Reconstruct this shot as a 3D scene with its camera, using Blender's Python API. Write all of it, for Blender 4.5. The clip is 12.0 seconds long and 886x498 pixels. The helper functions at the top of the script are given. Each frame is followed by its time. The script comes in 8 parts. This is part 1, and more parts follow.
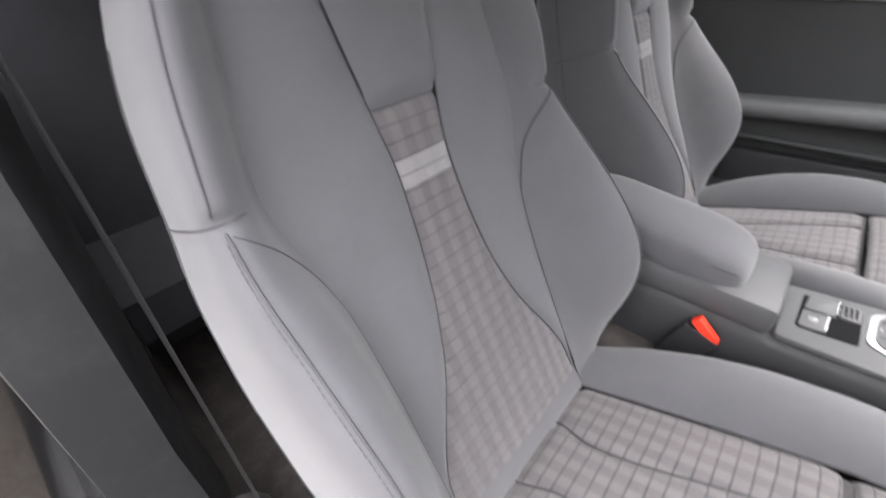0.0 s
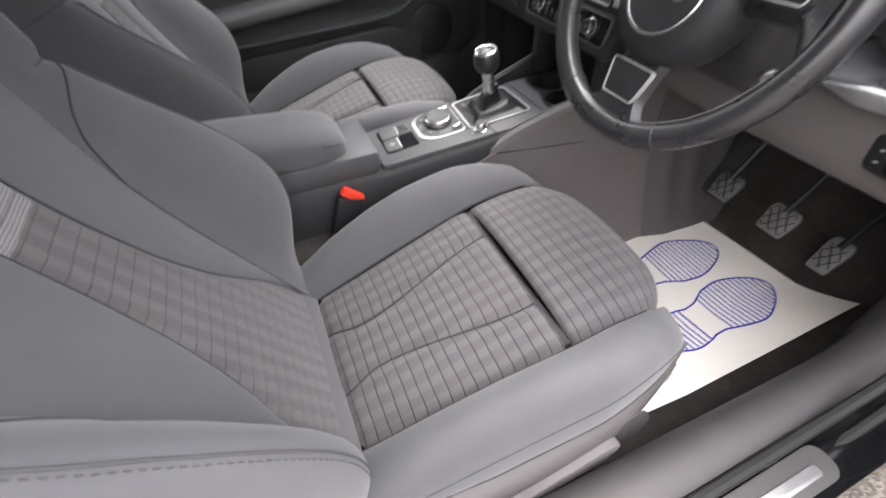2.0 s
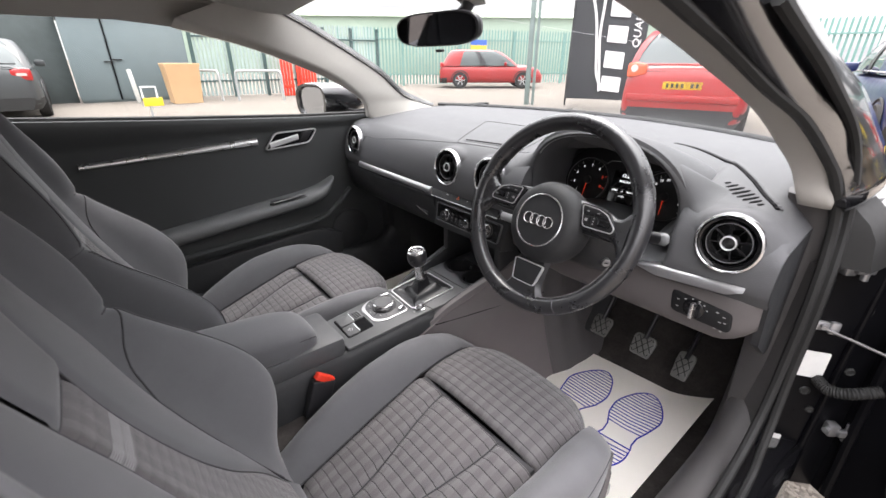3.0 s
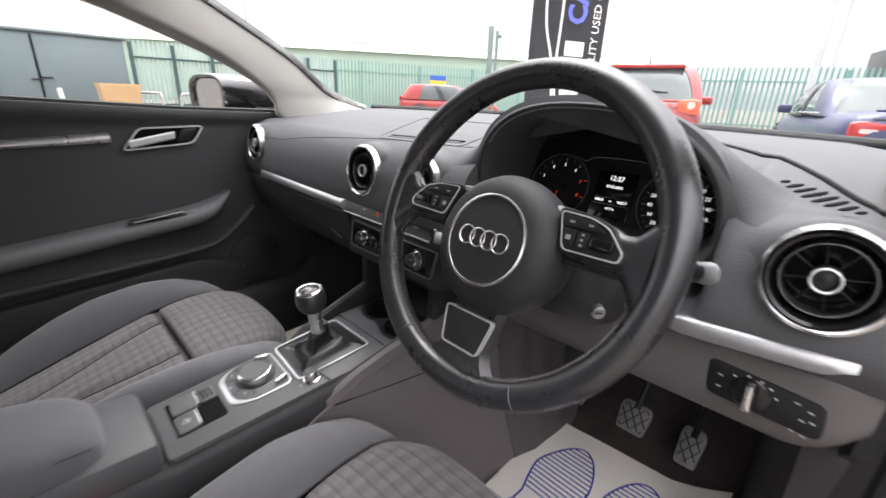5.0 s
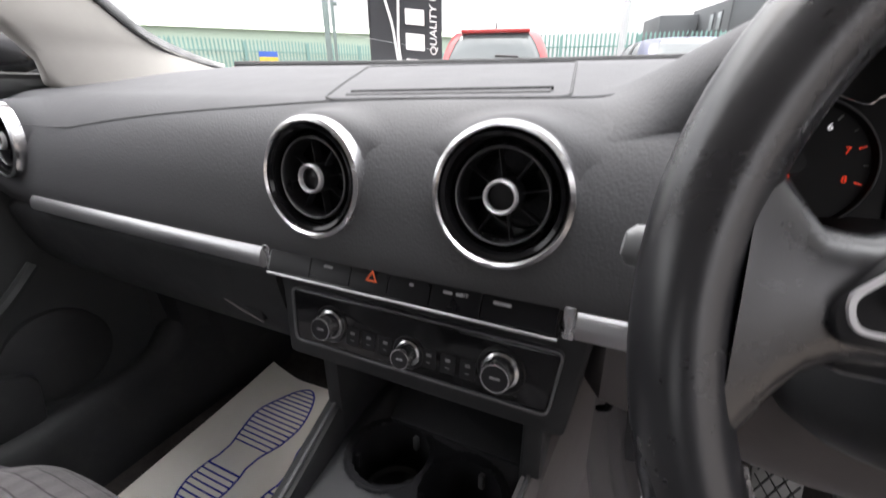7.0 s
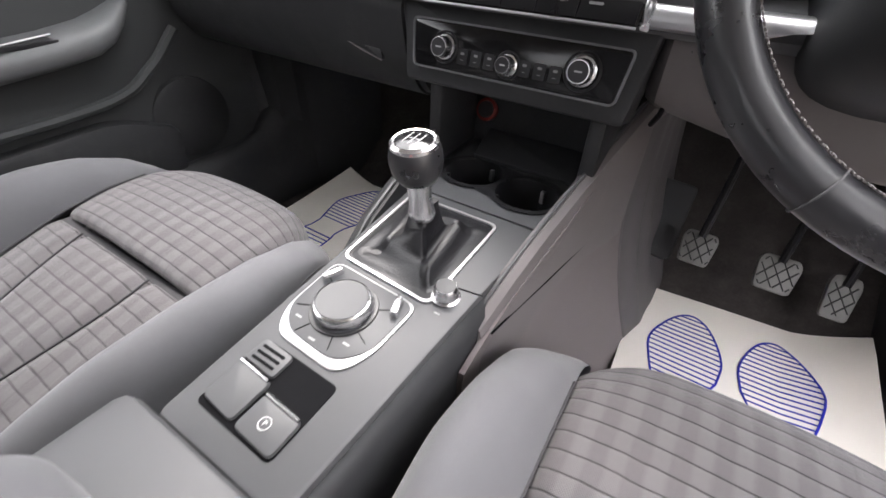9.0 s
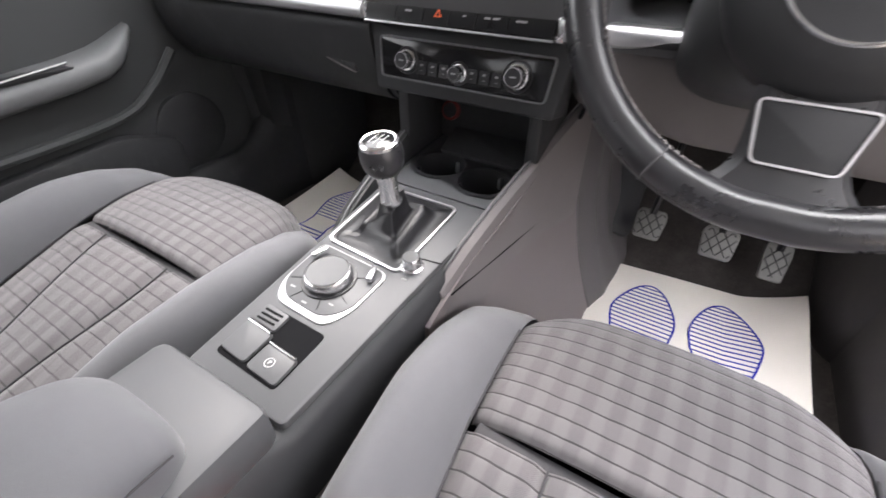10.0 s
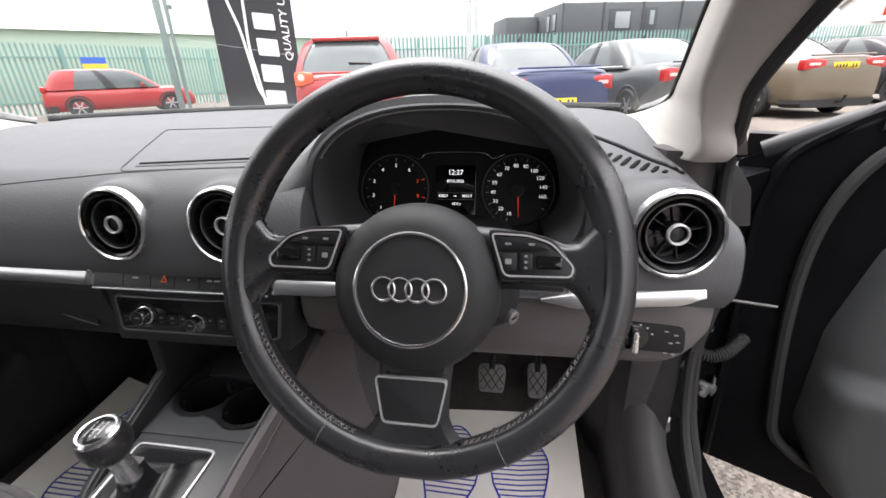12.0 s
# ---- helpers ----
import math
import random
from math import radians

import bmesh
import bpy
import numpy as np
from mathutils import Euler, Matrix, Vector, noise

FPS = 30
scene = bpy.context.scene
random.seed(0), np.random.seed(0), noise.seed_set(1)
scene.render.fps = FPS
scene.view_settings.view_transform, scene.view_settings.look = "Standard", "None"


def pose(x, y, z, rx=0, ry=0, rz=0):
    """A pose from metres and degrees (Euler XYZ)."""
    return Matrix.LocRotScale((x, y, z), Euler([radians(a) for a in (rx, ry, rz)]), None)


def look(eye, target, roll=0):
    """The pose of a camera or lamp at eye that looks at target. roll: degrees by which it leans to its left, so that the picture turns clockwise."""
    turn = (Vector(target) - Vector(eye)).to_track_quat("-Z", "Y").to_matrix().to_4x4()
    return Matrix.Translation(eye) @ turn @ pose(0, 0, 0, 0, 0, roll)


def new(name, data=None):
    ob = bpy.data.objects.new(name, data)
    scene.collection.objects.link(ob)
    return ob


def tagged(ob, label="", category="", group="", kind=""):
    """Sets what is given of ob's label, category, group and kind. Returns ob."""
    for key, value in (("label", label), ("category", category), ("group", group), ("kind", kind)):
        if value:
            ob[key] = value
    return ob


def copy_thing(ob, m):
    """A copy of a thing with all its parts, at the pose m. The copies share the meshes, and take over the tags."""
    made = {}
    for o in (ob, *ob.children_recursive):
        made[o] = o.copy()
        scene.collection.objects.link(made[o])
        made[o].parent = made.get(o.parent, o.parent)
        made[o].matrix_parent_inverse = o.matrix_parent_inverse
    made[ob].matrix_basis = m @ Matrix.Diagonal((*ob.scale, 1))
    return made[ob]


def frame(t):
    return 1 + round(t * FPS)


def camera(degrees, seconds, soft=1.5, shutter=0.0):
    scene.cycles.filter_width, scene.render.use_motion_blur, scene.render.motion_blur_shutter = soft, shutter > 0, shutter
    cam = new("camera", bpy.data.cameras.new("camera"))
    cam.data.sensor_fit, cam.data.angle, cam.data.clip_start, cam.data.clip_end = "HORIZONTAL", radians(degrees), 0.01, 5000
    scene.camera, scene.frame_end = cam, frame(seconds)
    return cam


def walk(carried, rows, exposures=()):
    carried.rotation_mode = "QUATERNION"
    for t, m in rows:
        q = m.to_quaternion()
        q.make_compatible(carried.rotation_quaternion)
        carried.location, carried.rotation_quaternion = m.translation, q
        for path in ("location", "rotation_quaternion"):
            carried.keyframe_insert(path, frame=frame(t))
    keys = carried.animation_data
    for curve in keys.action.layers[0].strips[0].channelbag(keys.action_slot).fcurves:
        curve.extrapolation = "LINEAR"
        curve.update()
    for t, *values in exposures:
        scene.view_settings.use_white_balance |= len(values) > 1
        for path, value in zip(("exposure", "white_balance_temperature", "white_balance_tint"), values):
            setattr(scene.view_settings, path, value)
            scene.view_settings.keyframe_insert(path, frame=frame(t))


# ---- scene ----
cam = camera(92.5, 12.0, 1.5, 0.3)
PATH = [
    (0, (0.692, -0.363, 0.981), (-0.514, -1.41, -0.223), -0.7),
    (0.5, (0.706, -0.328, 0.929), (-0.544, -1.018, -0.471), -3.0),
    (1, (0.708, -0.341, 0.915), (-0.601, -0.614, -0.572), -4.7),
    (1.5, (0.724, -0.379, 0.934), (-0.567, -0.254, -0.589), -6.1),
    (2, (0.757, -0.442, 0.986), (-0.539, 0.103, -0.437), -1.7),
    (2.5, (0.794, -0.539, 1.07), (-0.609, 0.465, 0.058), -0.2),
    (3, (0.829, -0.616, 1.128), (-0.575, 0.55, 0.31), 0.2),
    (3.2, (0.846, -0.639, 1.135), (-0.566, 0.538, 0.348), 0.5),
    (4.8, (0.707, -0.421, 1.025), (-0.654, 0.872, 0.334), 2.3),
    (5, (0.638, -0.334, 0.993), (-0.687, 1.003, 0.319), 2.3),
    (5.5, (0.398, -0.221, 0.957), (-0.719, 1.325, 0.356), 1.8),
    (6, (0.228, -0.151, 0.964), (-0.706, 1.512, 0.364), -0.8),
    (6.5, (0.173, -0.113, 0.97), (-0.695, 1.58, 0.352), -1.1),
    (7, (0.168, -0.117, 0.927), (-0.627, 1.555, 0.17), -0.5),
    (7.5, (0.172, -0.122, 0.873), (-0.555, 1.446, -0.134), 0.6),
    (7.7, (0.172, -0.128, 0.858), (-0.525, 1.374, -0.264), 1.2),
    (9.3, (0.231, -0.352, 0.821), (-0.626, 0.986, -0.394), 2.6),
    (9.5, (0.242, -0.364, 0.83), (-0.629, 0.958, -0.392), 2.2),
    (10, (0.297, -0.373, 0.86), (-0.521, 0.991, -0.352), 0.3),
    (10.5, (0.391, -0.351, 0.935), (-0.235, 1.238, -0.106), -0.9),
    (11, (0.463, -0.354, 1.012), (-0.033, 1.369, 0.125), -2.6),
    (11.5, (0.488, -0.361, 1.042), (0.07, 1.418, 0.228), -3.0),
    (12, (0.45, -0.313, 1.025), (0.138, 1.506, 0.254), -2.0),
]
EXPOSURES = [(0, 3.0, 6600, 14.5), (1, 2.6, 6600, 14.5), (2, 2.53, 6600, 14.5), (2.5, 2.43, 6600, 14.5), (3, 2.20, 6600, 14.5), (5, 2.02, 6600, 14.5), (6, 1.9, 6600, 14.5), (7, 2.05, 6600, 15), (7.5, 3.4, 6600, 15), (9.5, 2.8, 6600, 15), (10.2, 3.1, 6600, 15), (10.8, 2.58, 6600, 14.5), (12, 2.01, 6600, 14.5)]
walk(cam, [(t, look(eye, target, roll)) for t, eye, target, roll in PATH], EXPOSURES)

# ---- light: a bright overcast sky ----
world = bpy.data.worlds.new("overcast sky")
scene.world = world
world.use_nodes = True
wn, wl = world.node_tree.nodes, world.node_tree.links
sky = wn.new("ShaderNodeTexSky")
sky.sky_type, sky.sun_disc = "NISHITA", False
sky.sun_elevation, sky.sun_rotation = radians(61), radians(-37)
sky.air_density, sky.dust_density = 1.0, 4.0
clouds = wn.new("ShaderNodeTexNoise")
clouds.inputs["Scale"].default_value, clouds.inputs["Detail"].default_value, clouds.inputs["Roughness"].default_value = 2.2, 6, 0.55
sky_at = wn.new("ShaderNodeTexCoord")
flatten = wn.new("ShaderNodeMapping")
flatten.inputs["Scale"].default_value = (1.0, 1.0, 4.5)
wl.new(sky_at.outputs["Generated"], flatten.inputs["Vector"])
wl.new(flatten.outputs["Vector"], clouds.inputs["Vector"])
cover = wn.new("ShaderNodeValToRGB")
cover.color_ramp.elements[0].position, cover.color_ramp.elements[0].color = 0.38, (7.4, 7.5, 7.8, 1)
cover.color_ramp.elements[1].position, cover.color_ramp.elements[1].color = 0.60, (13.0, 13.0, 13.0, 1)
wl.new(clouds.outputs["Fac"], cover.inputs["Fac"])
veil = wn.new("ShaderNodeMix")
veil.data_type = "RGBA"
veil.inputs["Factor"].default_value = 0.88
wl.new(sky.outputs["Color"], veil.inputs[6])
wl.new(cover.outputs["Color"], veil.inputs[7])
height = wn.new("ShaderNodeSeparateXYZ")
wl.new(sky_at.outputs["Generated"], height.inputs[0])
above = wn.new("ShaderNodeMath")
above.operation = "MAXIMUM"
wl.new(height.outputs["Z"], above.inputs[0])
steep = wn.new("ShaderNodeMath")
steep.operation, steep.inputs[1].default_value = "POWER", 1.5
above.inputs[1].default_value = 0.0
wl.new(above.outputs[0], steep.inputs[0])
lift = wn.new("ShaderNodeMapRange")  # an overcast sky is brightest overhead
lift.inputs["To Min"].default_value, lift.inputs["To Max"].default_value = 0.33, 2.15
wl.new(steep.outputs[0], lift.inputs["Value"])
graded = wn.new("ShaderNodeMix")
graded.data_type, graded.blend_type = "RGBA", "MULTIPLY"
graded.inputs["Factor"].default_value = 1.0
wl.new(veil.outputs[2], graded.inputs[6])
wl.new(lift.outputs["Result"], graded.inputs[7])
wl.new(graded.outputs[2], wn["Background"].inputs["Color"])
wn["Background"].inputs["Strength"].default_value = 0.09

sun = new("sun", bpy.data.lights.new("sun", "SUN"))
sun.data.energy, sun.data.angle, sun.data.color = 0.6, radians(25), (1.0, 0.97, 0.93)
sun.matrix_world = look((-3, 4, 9), (0, 0, 0))


# ---- builders ----
def V(*a):
    return Vector(a)


def spline(pts, n):
    """n points along a smooth curve through pts (tuples of any length)."""
    P = np.array(pts, float)
    k = len(P) - 1
    out = []
    for i in range(n):
        s = i / (n - 1) * k
        j = min(int(s), k - 1)
        f = s - j
        p1, p2 = P[j], P[j + 1]
        m1 = (P[j + 1] - P[j - 1]) / 2 if j > 0 else p2 - p1
        m2 = (P[j + 2] - P[j]) / 2 if j + 2 <= k else p2 - p1
        out.append((2 * f**3 - 3 * f**2 + 1) * p1 + (f**3 - 2 * f**2 + f) * m1 + (-2 * f**3 + 3 * f**2) * p2 + (f**3 - f**2) * m2)
    return out


def value(table, s):
    """Smooth interpolation in a table of (s, value)."""
    if s <= table[0][0]:
        return table[0][1]
    for (a, x), (b, y) in zip(table, table[1:]):
        if s <= b:
            f = (s - a) / (b - a)
            return x + (y - x) * f * f * (3 - 2 * f)
    return table[-1][1]


def linear(table, s):
    return float(np.interp(s, [a for a, _ in table], [b for _, b in table]))


def basis(o, x, z):
    """A matrix with its origin at o, its z along z and its x near x."""
    z = Vector(z).normalized()
    y = z.cross(Vector(x)).normalized()
    x = y.cross(z)
    return Matrix(((x.x, y.x, z.x, o[0]), (x.y, y.y, z.y, o[1]), (x.z, y.z, z.z, o[2]), (0, 0, 0, 1)))


def rows_to_faces(bm, rows, closed=False, uvs=None):
    vs = [[bm.verts.new(p) for p in r] for r in rows]
    lay = bm.loops.layers.uv.verify() if uvs else None
    n = len(rows[0])
    made = []
    for i in range(len(rows) - 1):
        for j in range(n if closed else n - 1):
            k = (j + 1) % n
            f = bm.faces.new((vs[i][j], vs[i][k], vs[i + 1][k], vs[i + 1][j]))
            made.append(f)
            if uvs:
                for lp, (a, b) in zip(f.loops, ((i, j), (i, k), (i + 1, k), (i + 1, j))):
                    lp[lay].uv = uvs[a][b]
    return vs, made


def sheet(fn, us, ws, thick=0.0, bm=None, uv=None, away=None):
    """A grid fn(u, w) -> point; thick > 0 makes it a solid plate, thickened towards `away` (a vector) or along its normals."""
    bm = bm or bmesh.new()
    rows = [[Vector(fn(u, w)) for u in us] for w in ws]
    uvs = [[(uv(u, w) if uv else (u, w)) for u in us] for w in ws]
    front, faces = rows_to_faces(bm, rows, uvs=uvs)
    if thick:
        m, n = len(rows), len(rows[0])
        back = []
        for i in range(m):
            r = []
            for j in range(n):
                if away is not None:
                    d = Vector(away).normalized()
                else:
                    du = rows[i][min(j + 1, n - 1)] - rows[i][max(j - 1, 0)]
                    dv = rows[min(i + 1, m - 1)][j] - rows[max(i - 1, 0)][j]
                    d = -du.cross(dv).normalized()
                r.append(bm.verts.new(rows[i][j] + d * thick))
            back.append(r)
        for i in range(m - 1):
            for j in range(n - 1):
                bm.faces.new((back[i][j], back[i + 1][j], back[i + 1][j + 1], back[i][j + 1]))
        for j in range(n - 1):
            bm.faces.new((front[0][j + 1], front[0][j], back[0][j], back[0][j + 1]))
            bm.faces.new((front[-1][j], front[-1][j + 1], back[-1][j + 1], back[-1][j]))
        for i in range(m - 1):
            bm.faces.new((front[i][0], front[i + 1][0], back[i + 1][0], back[i][0]))
            bm.faces.new((front[i + 1][-1], front[i][-1], back[i][-1], back[i + 1][-1]))
    return bm


def loft(rings, bm=None, caps=True, closed=True):
    bm = bm or bmesh.new()
    vs, _ = rows_to_faces(bm, [[Vector(p) for p in r] for r in rings], closed=closed)
    if caps and closed:
        bm.faces.new(vs[0][::-1])
        bm.faces.new(vs[-1])
    return bm


def tube(pts, r, seg=8, closed=False, bm=None, flat=1.0, up=None):
    """A round bar along pts; r may be a number or a list; flat squeezes it along `up`."""
    bm = bm or bmesh.new()
    pts = [Vector(p) for p in pts]
    n = len(pts)
    rad = r if isinstance(r, (list, tuple)) else [r] * n
    rings = []
    ref = Vector(up) if up is not None else None
    nrm = None
    for i, p in enumerate(pts):
        a = pts[(i - 1) % n] if closed or i > 0 else p
        b = pts[(i + 1) % n] if closed or i < n - 1 else p
        t = (b - a).normalized()
        if ref is not None:
            nrm = ref - t * ref.dot(t)
        elif nrm is None:
            nrm = t.orthogonal()
        else:
            nrm = nrm - t * nrm.dot(t)
        nrm = nrm.normalized()
        bi = t.cross(nrm)
        rings.append([p + (nrm * math.cos(2 * math.pi * k / seg) * flat + bi * math.sin(2 * math.pi * k / seg)) * rad[i] for k in range(seg)])
    if closed:
        rings.append(rings[0])
        vs = [[bm.verts.new(q) for q in ring] for ring in rings[:-1]]
        vs.append(vs[0])
        for i in range(n):
            for k in range(seg):
                bm.faces.new((vs[i][k], vs[i][(k + 1) % seg], vs[i + 1][(k + 1) % seg], vs[i + 1][k]))
        return bm
    return loft(rings, bm)


def lathe(profile, m, seg=32, bm=None, shape=None):
    """Turns a profile of (radius, height) about the local z axis of m."""
    bm = bm or bmesh.new()
    rows = []
    for r, h in profile:
        rows.append([m @ Vector((r * math.cos(2 * math.pi * k / seg), r * math.sin(2 * math.pi * k / seg) * (shape or 1), h)) for k in range(seg)])
    rows_to_faces(bm, rows, closed=True)
    return bm


def prism(outline, depth, m, bevel=0.0, bm=None, seg=2):
    """An outline of (x, y) pulled by depth along the local z of m, its upper edges rounded by bevel."""
    bm = bm or bmesh.new()
    P = [Vector((x, y, 0)) for x, y in outline]
    n = len(P)
    area = sum(P[i].x * P[(i + 1) % n].y - P[(i + 1) % n].x * P[i].y for i in range(n))
    if area < 0:
        P = P[::-1]

    def inset(d):
        res = []
        for i in range(n):
            a, b, c = P[i - 1], P[i], P[(i + 1) % n]
            e, f = (b - a), (c - b)
            e = e.normalized() if e.length > 1e-9 else f.normalized()
            f = f.normalized() if f.length > 1e-9 else e
            k = Vector((-e.y - f.y, e.x + f.x, 0))
            q = max(0.35, k.length_squared / 2)
            res.append(b + k * (d / q))
        return res

    rings = [P]
    if bevel > 0:
        rings.append([p + Vector((0, 0, depth - bevel)) for p in P])
        for s in range(1, seg + 1):
            a = math.pi / 2 * s / seg
            rings.append([p + Vector((0, 0, depth - bevel + bevel * math.sin(a))) for p in inset(bevel * (1 - math.cos(a)))])
    else:
        rings.append([p + Vector((0, 0, depth)) for p in P])
    return loft([[m @ p for p in r] for r in rings], bm)


def rrect(w, h, r, seg=4, cx=0.0, cy=0.0):
    """Outline of a rounded rectangle."""
    out = []
    for sx, sy, a0 in ((1, 1, 0), (-1, 1, 90), (-1, -1, 180), (1, -1, 270)):
        for k in range(seg + 1):
            a = radians(a0 + 90 * k / seg)
            out.append((cx + sx * (w / 2 - r) + r * math.cos(a), cy + sy * (h / 2 - r) + r * math.sin(a)))
    return out


def rpoly(corners, r, seg=4):
    """Outline with rounded corners."""
    out = []
    n = len(corners)
    for i in range(n):
        a, b, c = (Vector((*corners[j % n], 0)) for j in (i - 1, i, i + 1))
        e, f = (a - b), (c - b)
        q = min(r, e.length * 0.45, f.length * 0.45)
        p0, p1 = b + e.normalized() * q, b + f.normalized() * q
        for k in range(seg + 1):
            s = k / seg
            p = p0 * (1 - s) ** 2 + b * 2 * s * (1 - s) + p1 * s * s
            out.append((p.x, p.y))
    return out


def ellipse(a, b, n=32, cx=0.0, cy=0.0, a0=0, a1=360):
    full = a1 - a0 == 360
    return [(cx + a * math.cos(radians(a0 + (a1 - a0) * k / (n if full else n - 1))), cy + b * math.sin(radians(a0 + (a1 - a0) * k / (n if full else n - 1)))) for k in range(n)]


def band(outline, width, depth, m, bm=None):
    """A flat closed frame of the given width inside an outline, with depth."""
    bm = bm or bmesh.new()
    P = [Vector((x, y, 0)) for x, y in outline]
    n = len(P)
    c = sum(P, Vector()) / n
    inner = []
    for i in range(n):
        e = (P[i] - P[i - 1]).normalized()
        f = (P[(i + 1) % n] - P[i]).normalized()
        k = Vector((-e.y - f.y, e.x + f.x, 0))
        if k.dot(c - P[i]) < 0:
            k = -k
        k = k.normalized() if k.length > 1e-9 else (c - P[i]).normalized()
        inner.append(P[i] + k * width)
    up = Vector((0, 0, depth))
    rr = [P, [p + up for p in P], [p + up for p in inner], inner]
    rows_to_faces(bm, [[m @ p for p in r] for r in rr] + [[m @ p for p in P]], closed=True)
    return bm


def rbox(w, d, h, m, r=0.01, bm=None, seg=2):
    """A box w x d x h standing on the origin of m, with rounded edges."""
    bm = bm or bmesh.new()
    tmp = bmesh.new()
    bmesh.ops.create_cube(tmp, size=1.0)
    for v in tmp.verts:
        v.co = Vector((v.co.x * w, v.co.y * d, (v.co.z + 0.5) * h))
    if r > 0:
        bmesh.ops.bevel(tmp, geom=tmp.edges[:], offset=r, segments=seg, affect="EDGES", profile=0.5)
    vs = {v: bm.verts.new(m @ v.co) for v in tmp.verts}
    for f in tmp.faces:
        bm.faces.new([vs[v] for v in f.verts])
    tmp.free()
    return bm


def mesh_of(bm, name, material, angle=38):
    bmesh.ops.remove_doubles(bm, verts=bm.verts[:], dist=1e-5)
    bmesh.ops.recalc_face_normals(bm, faces=bm.faces[:])
    for f in bm.faces:
        f.smooth = True
    lim = radians(angle)
    for e in bm.edges:
        if len(e.link_faces) == 2 and e.calc_face_angle(0) > lim:
            e.smooth = False
    me = bpy.data.meshes.new(name)
    bm.to_mesh(me)
    bm.free()
    me.materials.append(material)
    return me


def thing(name, at, label, category, group="", kind=""):
    ob = new(name)
    ob.empty_display_size = 0.05
    ob.location = at
    return tagged(ob, label, category, group, kind)


def part(name, bm, material, parent=None, label="", angle=38):
    """Links a bmesh, written in world coordinates, as one mesh object under a thing or a part."""
    ob = new(name, mesh_of(bm, name, material, angle))
    if parent is not None:
        ob.parent = parent
        ob.matrix_parent_inverse = Matrix.Translation(parent.location).inverted() if parent.type == "EMPTY" else Matrix()
    if label:
        ob["label"] = label
    return ob


def structure(name, bm, material, label, category, angle=38):
    return tagged(new(name, mesh_of(bm, name, material, angle)), label, category, "", "structure")


def lettering(text, size, m, material, parent, name="lettering", depth=0.0004, bold=1.0, squeeze=1.0, slant=0.0):
    """Raised letters in the built-in font, centred on the origin of m, as a mesh part."""
    cu = bpy.data.curves.new(name, "FONT")
    cu.body, cu.size, cu.extrude, cu.align_x, cu.align_y = text, size, depth, "CENTER", "CENTER"
    cu.offset, cu.resolution_u, cu.shear = 0.012 * size * (bold - 1), 2, slant
    tmp = new(name, cu)
    bpy.context.view_layer.update()
    me = bpy.data.meshes.new_from_object(tmp.evaluated_get(bpy.context.evaluated_depsgraph_get()))
    bpy.data.objects.remove(tmp)
    bpy.data.curves.remove(cu)
    me.transform(m @ Matrix.Diagonal((squeeze, 1, 1, 1)))
    me.materials.clear()
    me.materials.append(material)
    ob = new(name, me)
    ob.parent = parent
    ob.matrix_parent_inverse = Matrix.Translation(parent.location).inverted() if parent.type == "EMPTY" else Matrix()
    return ob



# ---- materials ----
def nodes_of(name):
    m = bpy.data.materials.new(name)
    m.use_nodes = True
    nt = m.node_tree
    return m, nt, nt.nodes, nt.links, nt.nodes["Principled BSDF"]


def math_node(nt, op, a, b=None, c=None):
    n = nt.nodes.new("ShaderNodeMath")
    n.operation = op
    for i, v in enumerate((a, b, c)):
        if v is None:
            continue
        if isinstance(v, (int, float)):
            n.inputs[i].default_value = v
        else:
            nt.links.new(v, n.inputs[i])
    return n.outputs[0]


def mixed(nt, fac, a, b):
    n = nt.nodes.new("ShaderNodeMix")
    n.data_type = "RGBA"
    for sock, v in ((n.inputs["Factor"], fac), (n.inputs[6], a), (n.inputs[7], b)):
        if isinstance(v, (int, float)):
            sock.default_value = v
        elif isinstance(v, tuple):
            sock.default_value = (*v, 1)
        else:
            nt.links.new(v, sock)
    return n.outputs[2]


def noise_of(nt, scale, detail=3.0, rough=0.6, coord="Object", stretch=None):
    tc = nt.nodes.new("ShaderNodeTexCoord")
    n = nt.nodes.new("ShaderNodeTexNoise")
    n.inputs["Scale"].default_value, n.inputs["Detail"].default_value, n.inputs["Roughness"].default_value = scale, detail, rough
    out = tc.outputs[coord]
    if stretch:
        mp = nt.nodes.new("ShaderNodeMapping")
        mp.inputs["Scale"].default_value = stretch
        nt.links.new(out, mp.inputs["Vector"])
        out = mp.outputs["Vector"]
    nt.links.new(out, n.inputs["Vector"])
    return n.outputs["Fac"]


def ramp(nt, fac, lo, hi):
    n = nt.nodes.new("ShaderNodeMapRange")
    n.inputs["From Min"].default_value, n.inputs["From Max"].default_value = lo, hi
    nt.links.new(fac, n.inputs["Value"])
    return n.outputs["Result"]


def bump_of(nt, height, strength, distance=0.001):
    b = nt.nodes.new("ShaderNodeBump")
    b.inputs["Strength"].default_value, b.inputs["Distance"].default_value = strength, distance
    nt.links.new(height, b.inputs["Height"])
    nt.links.new(b.outputs["Normal"], nt.nodes["Principled BSDF"].inputs["Normal"])


